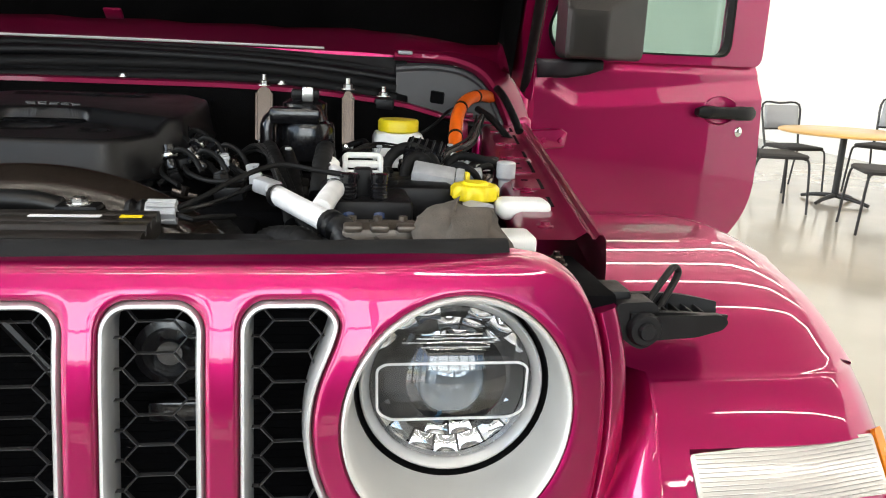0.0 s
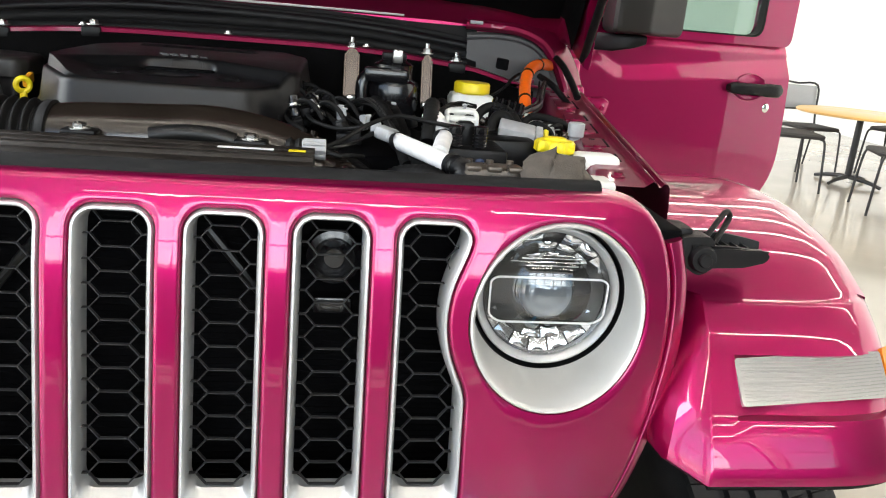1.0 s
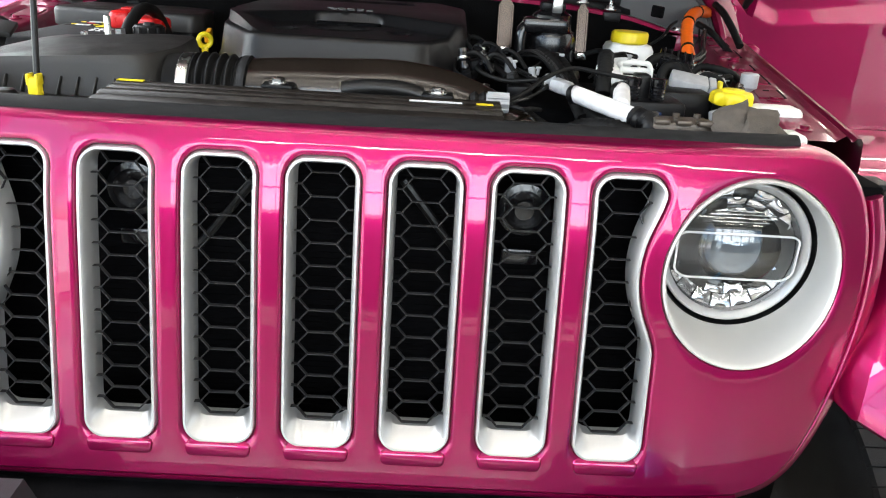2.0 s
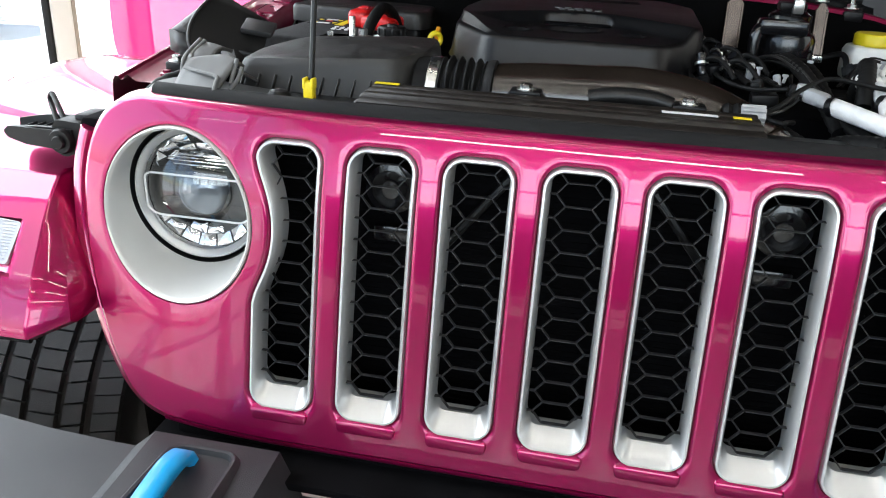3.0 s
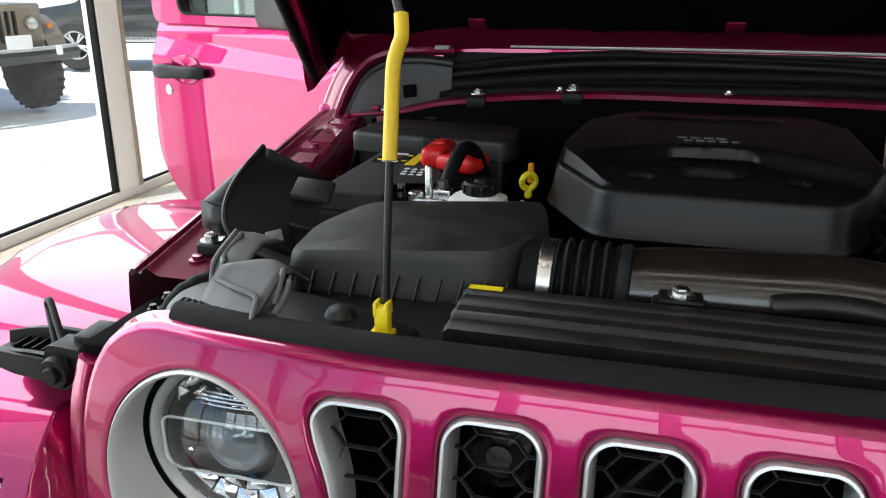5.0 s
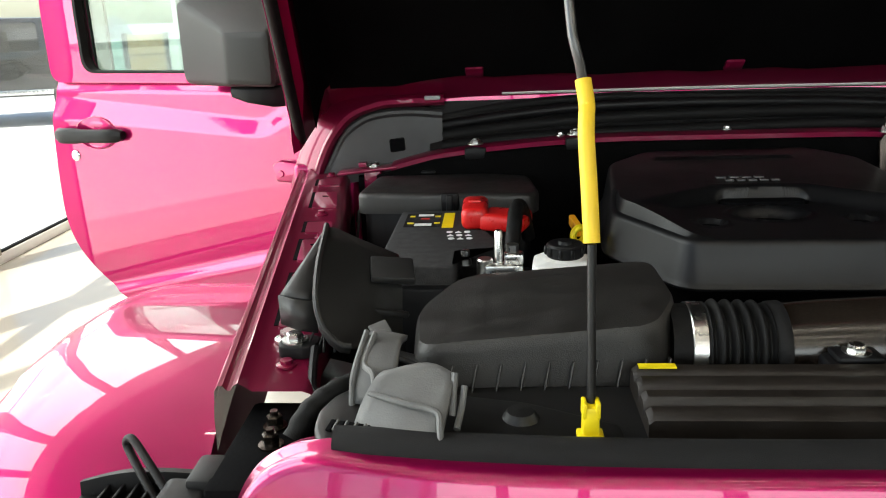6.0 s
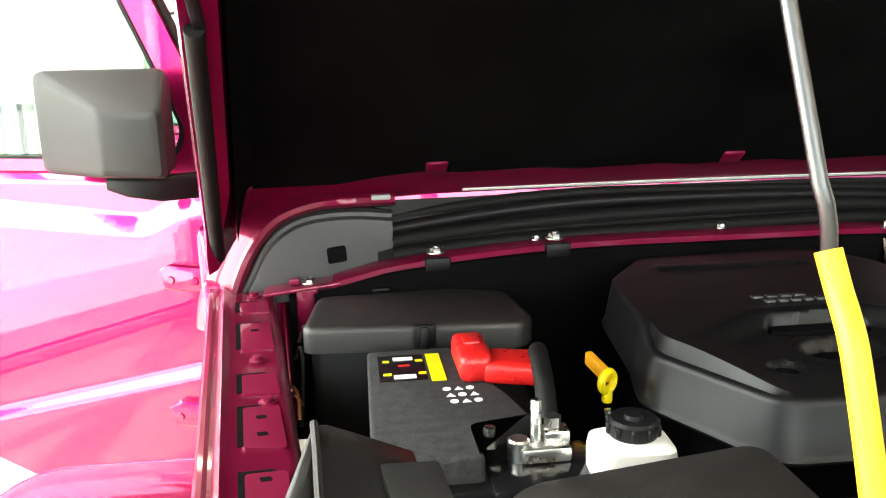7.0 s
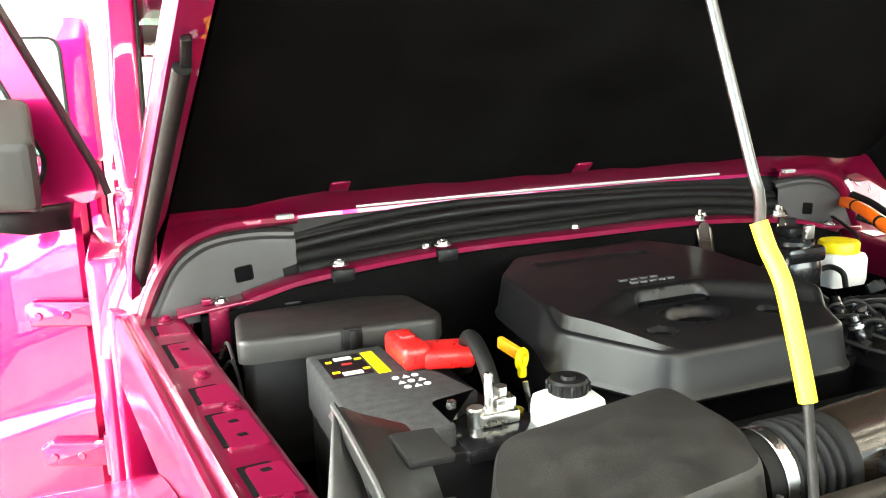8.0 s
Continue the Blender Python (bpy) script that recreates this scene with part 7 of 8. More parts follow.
rbox(bm, (0.582, 0.450, 1.202), (0.012, 0.034, 0.026), 0.002, 2, pose(0, 0, 0, 18, 8, -10))
part("grey_connector", bm, GREYP, car, "pale grey wide connector")
bm = B()
tube(bm, [(0.470, 0.50, 1.19), (0.488, 0.515, 1.228), (0.515, 0.525, 1.240), (0.545, 0.51, 1.230), (0.560, 0.47, 1.20)], 0.0085, 12, 5)
tube(bm, [(0.50, 0.48, 1.18), (0.515, 0.50, 1.225), (0.54, 0.50, 1.222), (0.555, 0.46, 1.185)], 0.009, 10, 5)
part("black_hose_loop", bm, RUBBER, car, "looped black hose")
bm = B()
rbox(bm, (0.592, 0.438, 1.204), (0.006, 0.014, 0.026), 0.002)
part("yellow_lock", bm, YELLOW, car)

# corrugated looms and loose wiring
rnd = random.Random(21)


def loom(pts, r=0.009):
    q = spline([Vector(p) for p in pts], 12)
    bm = B()
    tube(bm, q, lambda t: r * (1 + 0.10 * math.cos(t * 2 * math.pi * len(q) * 0.45)), 10, 1, False)
    return part("wiring_loom", bm, RUBBER, car, "black corrugated wiring loom", 60)


loom([(0.298, 0.62, 1.21), (0.305, 0.54, 1.232), (0.318, 0.47, 1.225), (0.335, 0.39, 1.20), (0.35, 0.31, 1.165)], 0.011)
loom([(0.322, 0.62, 1.20), (0.330, 0.54, 1.226), (0.340, 0.47, 1.218), (0.352, 0.38, 1.185)], 0.010)
loom([(0.345, 0.36, 1.18), (0.362, 0.30, 1.175), (0.378, 0.25, 1.165), (0.39, 0.19, 1.15)], 0.009)
loom([(0.395, 0.44, 1.20), (0.390, 0.40, 1.248), (0.385, 0.37, 1.238), (0.38, 0.34, 1.2)], 0.012)
loom([(0.10, 0.55, 1.17), (0.16, 0.58, 1.205), (0.21, 0.57, 1.215), (0.25, 0.53, 1.20), (0.28, 0.48, 1.18)], 0.005)
loom([(0.15, 0.50, 1.18), (0.19, 0.52, 1.21), (0.22, 0.50, 1.212), (0.24, 0.46, 1.20)], 0.0045)
loom([(0.13, 0.62, 1.19), (0.17, 0.64, 1.215), (0.22, 0.63, 1.212), (0.26, 0.58, 1.20)], 0.005)
loom([(0.30, 0.26, 1.13), (0.325, 0.22, 1.165), (0.36, 0.17, 1.18), (0.385, 0.12, 1.175)], 0.016)
loom([(0.33, 0.26, 1.12), (0.355, 0.22, 1.155), (0.385, 0.18, 1.165)], 0.014)
loom([(0.21, 0.36, 1.13), (0.25, 0.32, 1.155), (0.28, 0.26, 1.15), (0.30, 0.20, 1.13)], 0.02)
loom([(0.60, 0.55, 1.19), (0.64, 0.60, 1.205), (0.68, 0.66, 1.20), (0.70, 0.74, 1.19)], 0.010)
loom([(0.57, 0.56, 1.19), (0.60, 0.58, 1.22), (0.65, 0.56, 1.215), (0.69, 0.60, 1.19)], 0.007)
for pts in ([(0.222, 0.220, 1.202), (0.250, 0.245, 1.212), (0.285, 0.30, 1.226), (0.33, 0.345, 1.236), (0.38, 0.33, 1.232), (0.43, 0.31, 1.228)], [(0.225, 0.218, 1.198), (0.245, 0.20, 1.196), (0.26, 0.24, 1.19), (0.28, 0.29, 1.18)],
            [(0.18, 0.53, 1.216), (0.20, 0.46, 1.205), (0.24, 0.42, 1.20), (0.285, 0.385, 1.21)], [(0.16, 0.58, 1.214), (0.155, 0.50, 1.20), (0.19, 0.44, 1.19)],
            [(0.56, 0.85, 1.22), (0.60, 0.86, 1.245), (0.63, 0.92, 1.262), (0.66, 0.98, 1.27)]):
    bm = B()
    tube(bm, pts, 0.0035, 8, 6)
    part("wire", bm, RUBBER, car, "thin black wire")
for p, sz, m in (((0.205, 0.56, 1.218), (0.022, 0.018, 0.018), BLACK), ((0.165, 0.585, 1.220), (0.018, 0.016, 0.014), BLACK), ((0.245, 0.495, 1.214), (0.012, 0.012, 0.03), GREYP), ((0.285, 0.47, 1.205), (0.012, 0.010, 0.026), GREYP),
                 ((0.19, 0.50, 1.214), (0.024, 0.018, 0.016), BLACK), ((0.222, 0.61, 1.218), (0.020, 0.022, 0.016), SATIN), ((0.63, 0.60, 1.206), (0.020, 0.022, 0.014), GREYP), ((0.615, 0.52, 1.200), (0.030, 0.026, 0.016), GREYP),
                 ((0.665, 0.64, 1.205), (0.024, 0.020, 0.014), BLACK), ((0.57, 0.30, 1.185), (0.05, 0.05, 0.02), GREYP), ((0.31, 0.43, 1.198), (0.03, 0.02, 0.02), BLACK), ((0.26, 0.42, 1.185), (0.04, 0.03, 0.02), BLACK)):
    bm = B()
    rbox(bm, p, sz, 0.003, 2, pose(0, 0, 0, rnd.uniform(-15, 15), rnd.uniform(-15, 15), rnd.uniform(-40, 40)))
    part("plug_connector", bm, m, car)
# bundles of thin wires, clips and small fittings packed round the looms
def bundle(pts, n, spread, r=0.0021):
    for k in range(n):
        off = Vector((rnd.uniform(-1, 1), rnd.uniform(-1, 1), rnd.uniform(-0.6, 0.6))) * spread
        bm = B()
        tube(bm, [Vector(p) + off + Vector((rnd.uniform(-1, 1), rnd.uniform(-1, 1), rnd.uniform(-1, 1))) * spread * 0.5 for p in pts], r, 6, 5)
        part("wire", bm, RUBBER if k % 4 else GRAIN, car)


bundle([(0.250, 0.62, 1.205), (0.290, 0.55, 1.232), (0.315, 0.47, 1.226), (0.335, 0.39, 1.205), (0.355, 0.33, 1.18)], 6, 0.007)
bundle([(0.11, 0.60, 1.19), (0.15, 0.56, 1.215), (0.20, 0.53, 1.222), (0.24, 0.50, 1.212), (0.28, 0.44, 1.20)], 5, 0.008)
bundle([(0.56, 0.60, 1.20), (0.60, 0.64, 1.222), (0.64, 0.70, 1.228), (0.67, 0.80, 1.235), (0.70, 0.90, 1.26)], 6, 0.008)
bundle([(0.22, 0.23, 1.195), (0.26, 0.27, 1.200), (0.29, 0.34, 1.205), (0.30, 0.40, 1.20)], 4, 0.006)
bundle([(0.40, 0.52, 1.20), (0.43, 0.58, 1.222), (0.47, 0.66, 1.225), (0.52, 0.72, 1.215)], 5, 0.007)
for k in range(46):
    x, y = rnd.uniform(0.13, 0.66), rnd.uniform(0.40, 0.80)
    if 0.28 < x < 0.43 and y > 0.70 or 0.46 < x and y > 0.78:
        continue
    z = 1.182 + 0.022 * rnd.random()
    bm = B()
    m = turn((x, y, z), rnd.uniform(-30, 30), rnd.uniform(-30, 30), rnd.uniform(0, 180))
    kind = k % 4
    if kind == 0:
        rbox(bm, (0, 0, 0), (rnd.uniform(0.014, 0.030), rnd.uniform(0.012, 0.02), rnd.uniform(0.012, 0.022)), 0.003)
        rbox(bm, (0, 0, 0.008), (0.010, 0.016, 0.008), 0.002)
    elif kind == 1:
        lathe(bm, [(0.0, -0.014), (0.008, -0.014), (0.010, -0.008), (0.008, 0.0), (0.011, 0.004), (0.011, 0.012), (0.0, 0.014)], None, 12)
    elif kind == 2:
        tube(bm, [(-0.03, 0, -0.01), (-0.012, 0.008, 0.010), (0.012, -0.004, 0.012), (0.032, 0.0, -0.012)], 0.0055, 8, 5)
    else:
        rbox(bm, (0, 0, 0), (0.034, 0.007, 0.012), 0.002)
        lathe(bm, [(0.006, 0), (0.006, 0.012), (0, 0.013)], None, 8)
    bm.transform(m)
    part(("plug_connector", "hose_fitting", "short_hose", "metal_bracket")[kind], bm, (BLACK, RUBBER, RUBBER, STEELD)[kind], car)
for p in ((0.252, 0.46, 1.222), (0.292, 0.455, 1.214), (0.236, 0.56, 1.226), (0.60, 0.66, 1.224), (0.475, 0.60, 1.226), (0.335, 0.50, 1.232)):
    bm = B()
    rbox(bm, p, (0.005, 0.005, 0.014), 0.0015, 2, pose(0, 0, 0, rnd.uniform(-25, 25), rnd.uniform(-25, 25), rnd.uniform(0, 90)))
    rbox(bm, (p[0], p[1], p[2] + 0.005), (0.009, 0.007, 0.004), 0.0012)
    part("cable_clip", bm, GREYP, car, "pale grey cable clip")
for k, (x, y, z) in enumerate(((0.145, 0.60, 1.232), (0.172, 0.62, 1.236), (0.196, 0.56, 1.232), (0.168, 0.50, 1.222), (0.205, 0.49, 1.222), (0.228, 0.545, 1.224))):
    bm = B()
    m = turn((x, y, z), 25 + 12 * (k % 3), 0, 40 + 55 * k)
    lathe(bm, [(0.0, -0.020), (0.007, -0.020), (0.009, -0.014), (0.007, -0.006), (0.0105, -0.004), (0.0105, 0.006), (0.008, 0.008), (0.008, 0.016), (0, 0.017)], m, 14)
    inj = part("injector_plug", bm, GLOSSB, car, "gloss black injector plug")
    bm = B()
    lathe(bm, [(0.0088, -0.003), (0.0114, -0.002), (0.0114, 0.002), (0.0088, 0.003)], m, 14, False)
    part("spring_clip", bm, STEEL, inj, "bright spring clip")
    bm = B()
    tube(bm, [(x, y, z), (x + 0.014, y - 0.012, z + 0.012), (x + 0.034, y - 0.02, z + 0.004), (x + 0.05, y - 0.04, z - 0.016)], 0.004, 8, 5)
    part("plug_lead", bm, RUBBER, inj)
# loose earth strap and wires between the fuse box and the rail
for pts, mt in (([(-0.690, 0.80, 1.155), (-0.685, 0.78, 1.168), (-0.678, 0.76, 1.164), (-0.676, 0.74, 1.14)], COPPER), ([(-0.692, 0.77, 1.156), (-0.680, 0.755, 1.166), (-0.672, 0.760, 1.15)], COPPER), ([(-0.688, 0.88, 1.17), (-0.676, 0.84, 1.20), (-0.672, 0.80, 1.18), (-0.674, 0.74, 1.13)], RUBBER),
                ([(-0.684, 0.92, 1.18), (-0.674, 0.90, 1.21), (-0.670, 0.86, 1.19)], STEEL)):
    bm = B()
    tube(bm, pts, 0.0026, 6, 5)
    part("earth_wire", bm, mt, car, "loose bare wire")
# dark machinery under it all: plain blocks, near-black for the shade between parts
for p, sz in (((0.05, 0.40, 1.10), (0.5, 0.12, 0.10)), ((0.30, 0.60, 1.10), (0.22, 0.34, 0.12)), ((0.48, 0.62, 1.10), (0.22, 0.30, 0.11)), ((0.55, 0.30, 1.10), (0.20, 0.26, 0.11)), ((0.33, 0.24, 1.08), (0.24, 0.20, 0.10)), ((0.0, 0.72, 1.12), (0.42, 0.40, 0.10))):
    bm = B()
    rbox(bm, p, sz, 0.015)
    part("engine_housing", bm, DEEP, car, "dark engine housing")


# ---- seating corner ----
def round_table(at):
    t = thing("round_table", "round honey-coloured wood table on a black pedestal", "table", "", at)
    bm = B()
    lathe(bm, [(0.0, 0.715), (0.625, 0.715), (0.64, 0.722), (0.64, 0.738), (0.63, 0.745), (0, 0.745)], None, 56)
    part("tabletop", bm, WOODT, t, "honey wood top")
    bm = B()
    lathe(bm, [(0.0, 0.06), (0.035, 0.06), (0.034, 0.705), (0.09, 0.712), (0, 0.714)], None, 20)
    part("pedestal", bm, CHAIRM, t)
    for k in range(4):
        a = radians(28 + 90 * k)
        bm = B()
        tube(bm, [(0.02 * math.cos(a), 0.02 * math.sin(a), 0.075), (0.22 * math.cos(a), 0.22 * math.sin(a), 0.055), (0.36 * math.cos(a), 0.36 * math.sin(a), 0.022)], lambda t: 0.026 - 0.008 * t, 10, 4)
        part("foot", bm, CHAIRM, t)


def chair(at):
    c = thing("chair", "black steel stacking chair with grey mesh back", "chair", "chairs round the table", at)
    bm = B()
    loops = []
    for d, z in ((0.0, 0.425), (0.01, 0.432), (0.012, 0.448), (0.0, 0.458), (-0.03, 0.462)):
        loops.append([(x, y, z) for x, y in offset(rounded([(-0.21, -0.21), (0.21, -0.21), (0.20, 0.21), (-0.20, 0.21)], 0.07, 5), d)])
    loft(bm, loops, True, (True, True))
    part("seat", bm, SEATF, c, "dark padded seat")
    bm = B()
    grid(bm, lambda u, v: (-0.20 + 0.40 * u, 0.235 + 0.05 * v - 0.03 * math.sin(math.pi * u) * -1, 0.60 + 0.24 * v), [k / 8 for k in range(9)], [0, 0.33, 0.66, 1])
    b = part("backrest", bm, CHAIRF, c, "grey mesh backrest")
    m = b.modifiers.new("thick", "SOLIDIFY")
    m.thickness = 0.012
    bm = B()
    tube(bm, [(-0.21, 0.235, 0.59), (-0.215, 0.29, 0.85), (0.0, 0.32, 0.86), (0.215, 0.29, 0.85), (0.21, 0.235, 0.59)], 0.011, 8, 4)
    tube(bm, [(-0.21, 0.23, 0.60), (0.0, 0.26, 0.60), (0.21, 0.23, 0.60)], 0.011, 8, 4)
    for s in (-1, 1):
        tube(bm, [(s * 0.21, 0.24, 0.60), (s * 0.20, 0.20, 0.46), (s * 0.20, 0.18, 0.43)], 0.012, 8, 4)
    part("back_frame", bm, CHAIRM, c)
    for sx, sy in ((-1, -1), (1, -1), (-1, 1), (1, 1)):
        bm = B()
        tube(bm, [(sx * 0.19, sy * 0.17, 0.43), (sx * 0.215, sy * 0.20, 0.405), (sx * 0.225, sy * (0.215 if sy < 0 else 0.25), 0.25), (sx * 0.235, sy * (0.23 if sy < 0 else 0.30), 0.0)], 0.010, 8, 4)
        part("leg", bm, CHAIRM, c)
    return c


round_table(pose(5.66, 6.73, 0))
ch = chair(pose(5.60, 7.50, 0, 0, 0, 5) @ Matrix.Scale(1.1, 4))
for x, y, r in ((4.70, 6.40, 80), (6.60, 7.30, -60), (5.20, 5.40, -110)):
    copy_thing(ch, pose(x, y, 0, 0, 0, r) @ Matrix.Scale(1.1, 4))


# ---- outside the glazing ----
def far_wheel(parent, p, r, w, spokes, dark, rz=0, knobs=0):
    m = Matrix.Translation(p) @ pose(0, 0, 0, 0, 90, 0) if not rz else Matrix.Translation(p) @ pose(0, 0, 0, 0, 0, rz) @ pose(0, 0, 0, 0, 90, 0)
    bm = B()
    lathe(bm, [(r * 0.6, -w / 2), (r * 0.92, -w / 2), (r, -w * 0.36), (r, w * 0.36), (r * 0.92, w / 2), (r * 0.6, w / 2), (r * 0.6, -w / 2)], m, 36)
    for k in range(knobs):
        for e in (-1, 1):
            rbox(bm, m @ Vector((r * math.cos(6.2832 * (k + 0.25 * e) / knobs), r * math.sin(6.2832 * (k + 0.25 * e) / knobs), e * w * 0.27)), (w * 0.36, r * 0.10, r * 0.045), 0.006, 1, pose(0, 0, 0, 360 * k / knobs))
    part("tyre", bm, TYRE, parent, "black tyre")
    bm = B()
    lathe(bm, [(r * 0.60, w * 0.42), (r * 0.56, w * 0.46), (r * 0.54, w * 0.40), (r * 0.52, -w * 0.3), (0.02, -w * 0.3)], m, 30)
    part("rim", bm, DEEP if not dark else STEELD, parent)
    bm = B()
    lathe(bm, [(r * 0.60, w * 0.40), (r * 0.60, w * 0.47), (r * 0.54, w * 0.47), (r * 0.54, w * 0.38)], m, 30, False)
    part("rim_edge", bm, STEELD if dark else STEEL, parent)
    for k in range(spokes):
        for s in (-1, 1):
            a, e = 2 * math.pi * k / spokes, 0.16 * s
            bm = B()
            tube(bm, [m @ Vector((r * 0.10 * math.cos(a), r * 0.10 * math.sin(a), w * 0.40)), m @ Vector((r * 0.55 * math.cos(a + e), r * 0.55 * math.sin(a + e), w * 0.42))], r * 0.055, 6, 1, False)
            part("spoke", bm, STEEL, parent)


def parked_off_roader(at):
    t = thing("parked_off_roader", "bronze old off-road car parked on the sunlit forecourt", "car", "", at)
    bm = B()
    rbox(bm, (0, 0.10, 0.98), (1.20, 0.10, 0.50), 0.03)
    rbox(bm, (0, 0.75, 1.12), (1.24, 1.30, 0.22), 0.05)
    rbox(bm, (0, 2.4, 1.05), (1.50, 2.2, 0.75), 0.05)
    part("body", bm, CARDARK, t)
    for k in range(7):
        bm = B()
        rbox(bm, (-0.255 + 0.085 * k, 0.045, 0.98), (0.045, 0.02, 0.34), 0.015)
        part("grille_slot", bm, DEEP, t)
    bm = B()
    tube(bm, [(-0.70, 1.45, 1.25), (-0.66, 1.70, 1.80), (0.66, 1.70, 1.80), (0.70, 1.45, 1.25)], 0.04, 8, 1, False)
    rbox(bm, (0, 2.9, 1.82), (1.40, 2.3, 0.06), 0.02)
    part("top", bm, CARDARK, t)
    bm = B()
    grid(bm, lambda u, v: (-0.66 + 1.32 * u, 1.46 + 0.22 * v, 1.28 + 0.48 * v), [0, 1], [0, 1])
    part("windscreen", bm, TINT, t)
    for s in (-1, 1):
        bm = B()
        lathe(bm, [(0.0, 0.035), (0.045, 0.030), (0.066, 0.018), (0.070, 0.0)], turn((s * 0.46, 0.045, 1.01), 90), 24)
        lamp = part("headlamp", bm, LAMPW, t, "round pale headlamp")
        bm = B()
        lathe(bm, [(0.068, 0.0), (0.070, 0.022), (0.084, 0.020), (0.092, 0.004), (0.092, -0.02)], turn((s * 0.46, 0.045, 1.01), 90), 24, False)
        part("bezel", bm, CARDARK, lamp)
        bm = B()
        lathe(bm, [(0.0, 0.025), (0.028, 0.022), (0.036, 0.0)], turn((s * 0.66, 0.03, 0.98), 90), 16)
        part("turn_lamp", bm, AMBER, t)
        bm = B()
        arc = [(s * 0.80, 0.05 + 0.45 - 0.47 * math.cos(a), 0.68 + 0.42 * math.sin(a)) for a in [math.pi * k / 8 for k in range(9)]]
        loft(bm, [[(x - s * 0.18, y, z) for x, y, z in arc], [(x + s * 0.06, y, z) for x, y, z in arc], [(x + s * 0.07, y, z - 0.06) for x, y, z in arc]], False)
        part("fender", bm, CARDARK, t)
        for y in (0.50, 2.95):
            far_wheel(t, (s * 0.68, y, 0.42), 0.42, 0.28, 5, True, 0, 26)
        bm = B()
        rbox(bm, (s * 0.55, -0.25, 0.72), (0.05, 0.06, 0.10), 0.01)
        part("tow_eye", bm, PRINTW, t)
    bm = B()
    loft(bm, [[(x, -0.12 + 0.15 * (abs(x) / 0.85) ** 2 + y, z) for y, z in ((0.02, 0.58), (-0.10, 0.60), (-0.13, 0.68), (-0.08, 0.75), (0.02, 0.74))] for x in (-0.97, -0.92, -0.4, 0, 0.4, 0.92, 0.97)], True, (True, True))
    bp = part("bumper", bm, BUMPER, t, "broad dark steel bumper")
    bm = B()
    tube(bm, [(x, -0.21 + 0.15 * (abs(x) / 0.85) ** 2, 0.745) for x in (-0.97, -0.6, -0.3, 0, 0.3, 0.6, 0.97)], 0.022, 8, 3)
    part("bumper_edge", bm, GREYP, bp, "pale bar along the upper edge")
    bm = B()
    rbox(bm, (0.10, -0.22, 0.83), (0.30, 0.012, 0.15), 0.004)
    part("plate_blank", bm, PRINTW, t)
    return t


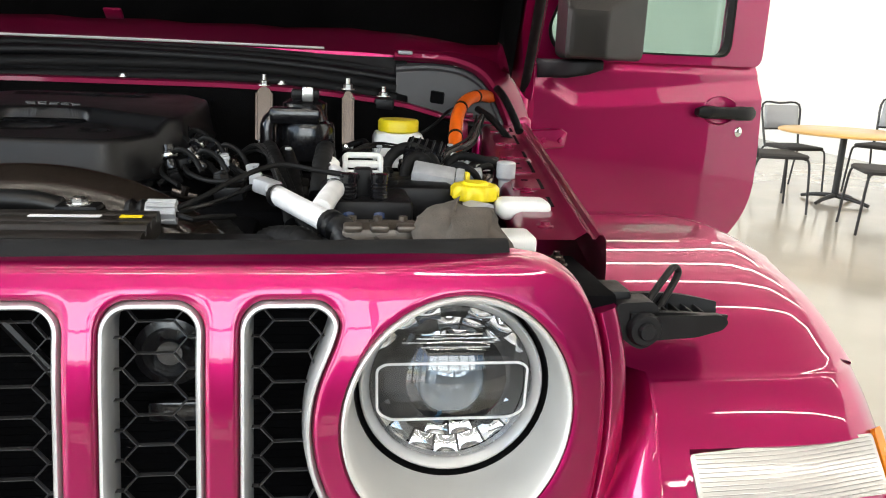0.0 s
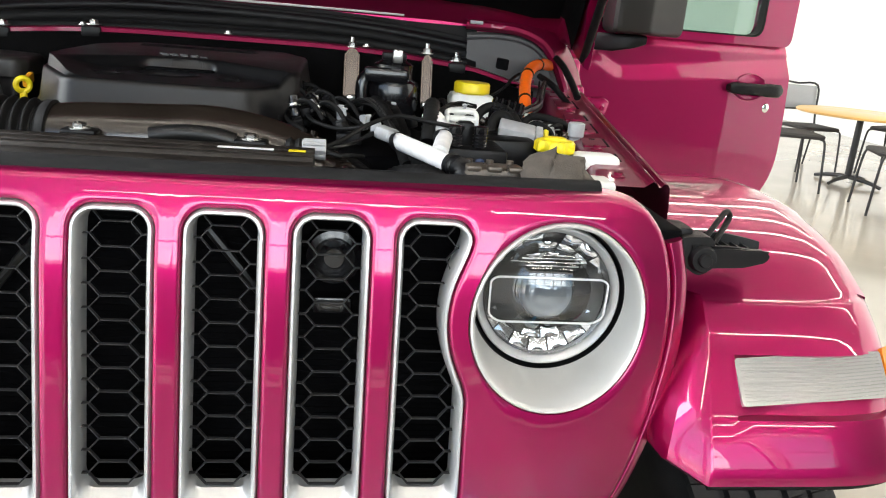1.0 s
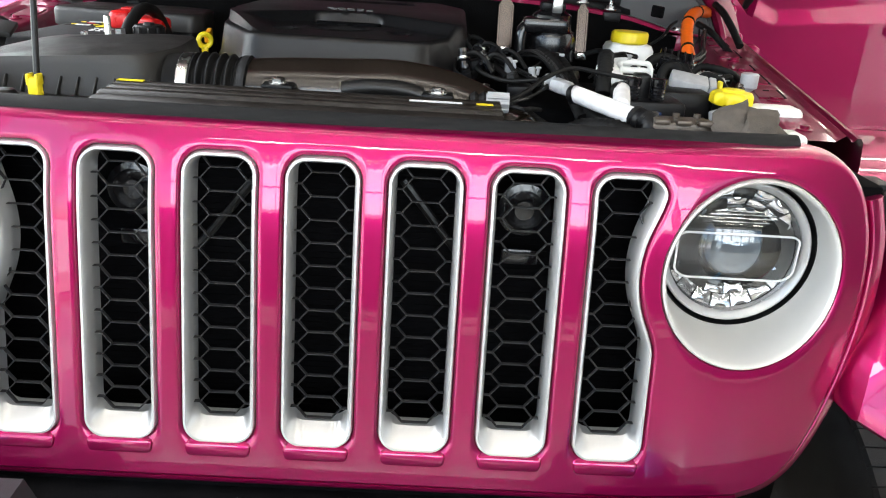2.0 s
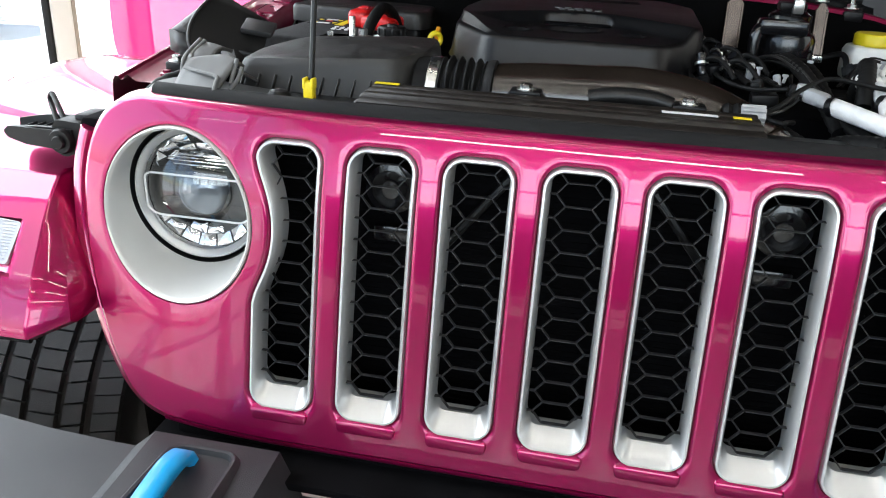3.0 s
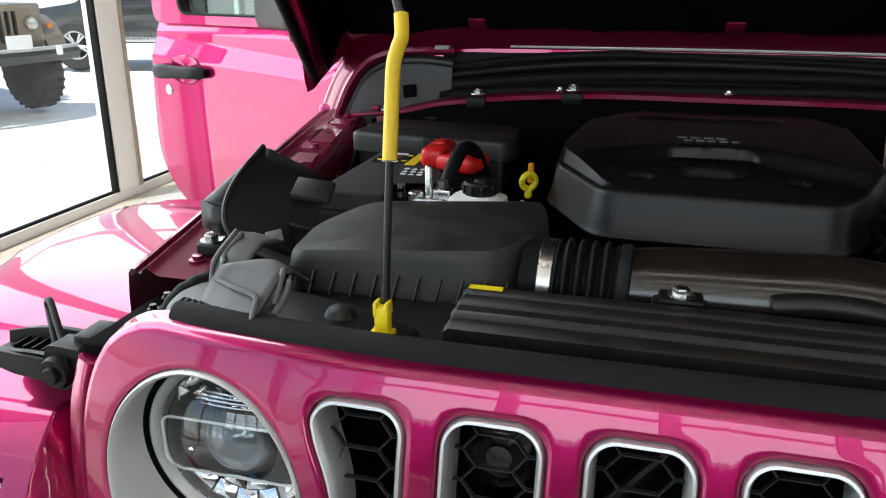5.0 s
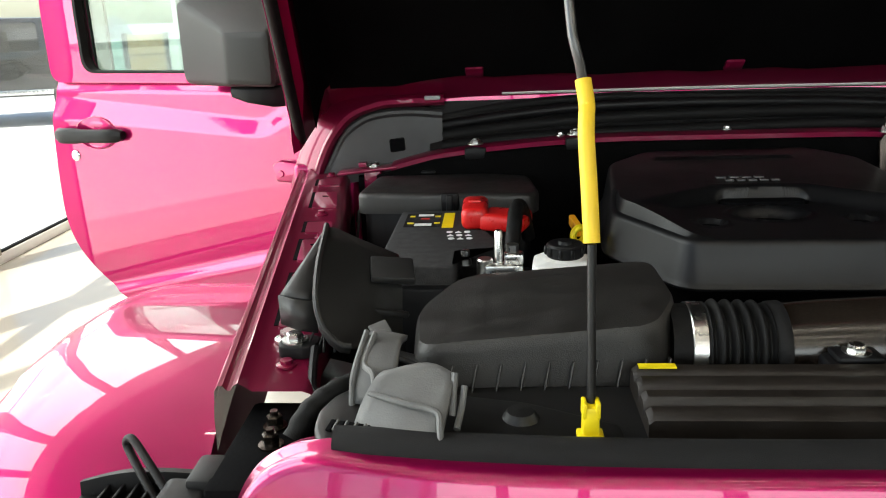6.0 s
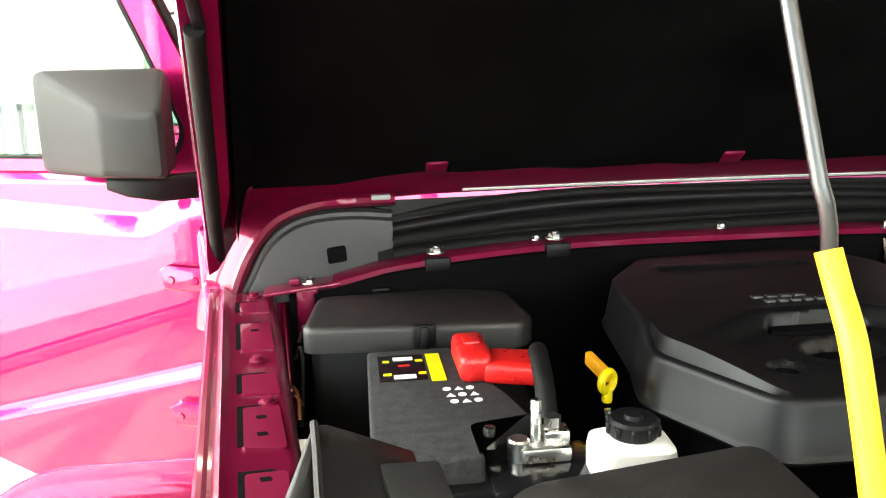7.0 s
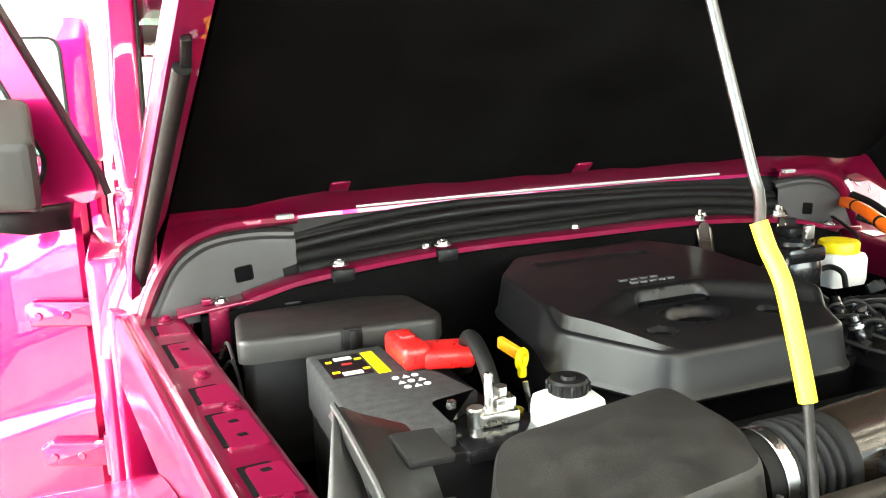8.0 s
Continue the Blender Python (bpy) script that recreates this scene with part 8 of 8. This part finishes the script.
def parked_wagon(at):
    t = thing("parked_wagon", "black family wagon with alloy wheels parked outside", "car", "", at)
    prof = rounded([(0.0, 0.42), (4.65, 0.42), (4.70, 0.95), (4.45, 1.10), (4.20, 1.62), (1.75, 1.66), (0.95, 1.10), (0.12, 0.98), (0.0, 0.75)], 0.12, 4)
    bm = B()
    loft(bm, [[(x, y * 0 + yy, z) for x, z in offset(prof, d)] for yy, d in ((-0.92, -0.05), (-0.90, -0.01), (-0.82, 0.0), (0.82, 0.0), (0.90, -0.01), (0.92, -0.05))], True, (True, True))
    part("body", bm, CARBLACK, t)
    for pts in ([(1.25, 1.12), (2.20, 1.12), (2.20, 1.56), (1.85, 1.56)], [(2.30, 1.12), (3.25, 1.12), (3.25, 1.56), (2.30, 1.56)], [(3.35, 1.12), (4.15, 1.12), (4.02, 1.54), (3.35, 1.56)]):
        bm = B()
        slab(bm, rounded(pts, 0.06, 4), lambda p, q, h: (p, -0.925 - h, q), 0.006)
        part("window", bm, TINTD, t, "dark tinted side window")
    bm = B()
    rbox(bm, (2.35, -0.935, 0.50), (2.3, 0.02, 0.08), 0.008)
    part("sill_trim", bm, STEEL, t, "bright sill trim")
    for x in (2.0, 3.1):
        bm = B()
        rbox(bm, (x, -0.935, 1.02), (0.18, 0.03, 0.03), 0.008)
        part("door_handle", bm, STEELD, t)
    for x in (0.90, 3.75):
        bm = B()
        lathe(bm, [(0.40, 0.0), (0.40, 0.02), (0.0, 0.021)], turn((x, -0.915, 0.37), 90), 32)
        part("wheel_arch", bm, DEEP, t)
        far_wheel(t, (x, -0.88, 0.40), 0.40, 0.22, 5, False, -90)
    return t


def forecourt_hoarding(at):
    """A low run of coloured panels between dark posts, just outside the glazing."""
    t = thing("forecourt_hoarding", "low hoarding of tan, teal and maroon panels outside", "hoarding", "", at)
    for x0, x1, top, material, label in ((-5.30, -4.80, 1.36, TEAL, "pale teal panel"), (-4.73, -4.28, 1.40, TAN, "tan panel"), (-4.24, -4.06, 1.38, FRAMEW, "white panel"), (-4.05, -3.93, 1.38, MAROON, "maroon panel")):
        bm = B()
        rbox(bm, ((x0 + x1) / 2, 0, top / 2 + 0.02), (x1 - x0, 0.03, top - 0.04), 0.004)
        pn = part("panel", bm, material, t, label)
        bm = B()
        rbox(bm, ((x0 + x1) / 2, -0.020, top - 0.20), (x1 - x0, 0.012, 0.06), 0.003)
        part("panel_rail", bm, material, pn)
    for x in (-4.765, -4.26):
        bm = B()
        rbox(bm, (x, -0.005, 0.71), (0.05, 0.06, 1.42), 0.006)
        part("post", bm, CHAIRM, t, "dark steel post")
    return t


def wall_board(at):
    t = thing("wall_board", "pale teal board hung on the white wall", "board", "", at)
    bm = B()
    rbox(bm, (0, 0, 0), (0.47, 0.02, 0.55), 0.004)
    part("board_face", bm, TEAL, t)
    bm = B()
    rbox(bm, (0, -0.004, 0.28), (0.50, 0.034, 0.025), 0.004)
    rbox(bm, (0, -0.004, -0.28), (0.50, 0.034, 0.025), 0.004)
    for e in (-1, 1):
        rbox(bm, (e * 0.245, -0.004, 0), (0.025, 0.034, 0.56), 0.004)
    part("board_frame", bm, FRAMEW, t)
    return t


forecourt_hoarding(pose(0, 8.8, -0.02))
wall_board(pose(-3.20, 13.985, 1.97))
TINTD = mat("dark_tinted_glass", (0.02, 0.024, 0.026), 0.06, 0, 1.0, 0.02, 0.05, 3, 300, 0, 0.02)
parked_off_roader(pose(-7.13, 6.71, 0.0, 0, 0, 76))
parked_wagon(pose(-10.92, 11.88, 0.0, 0, 0, 14))
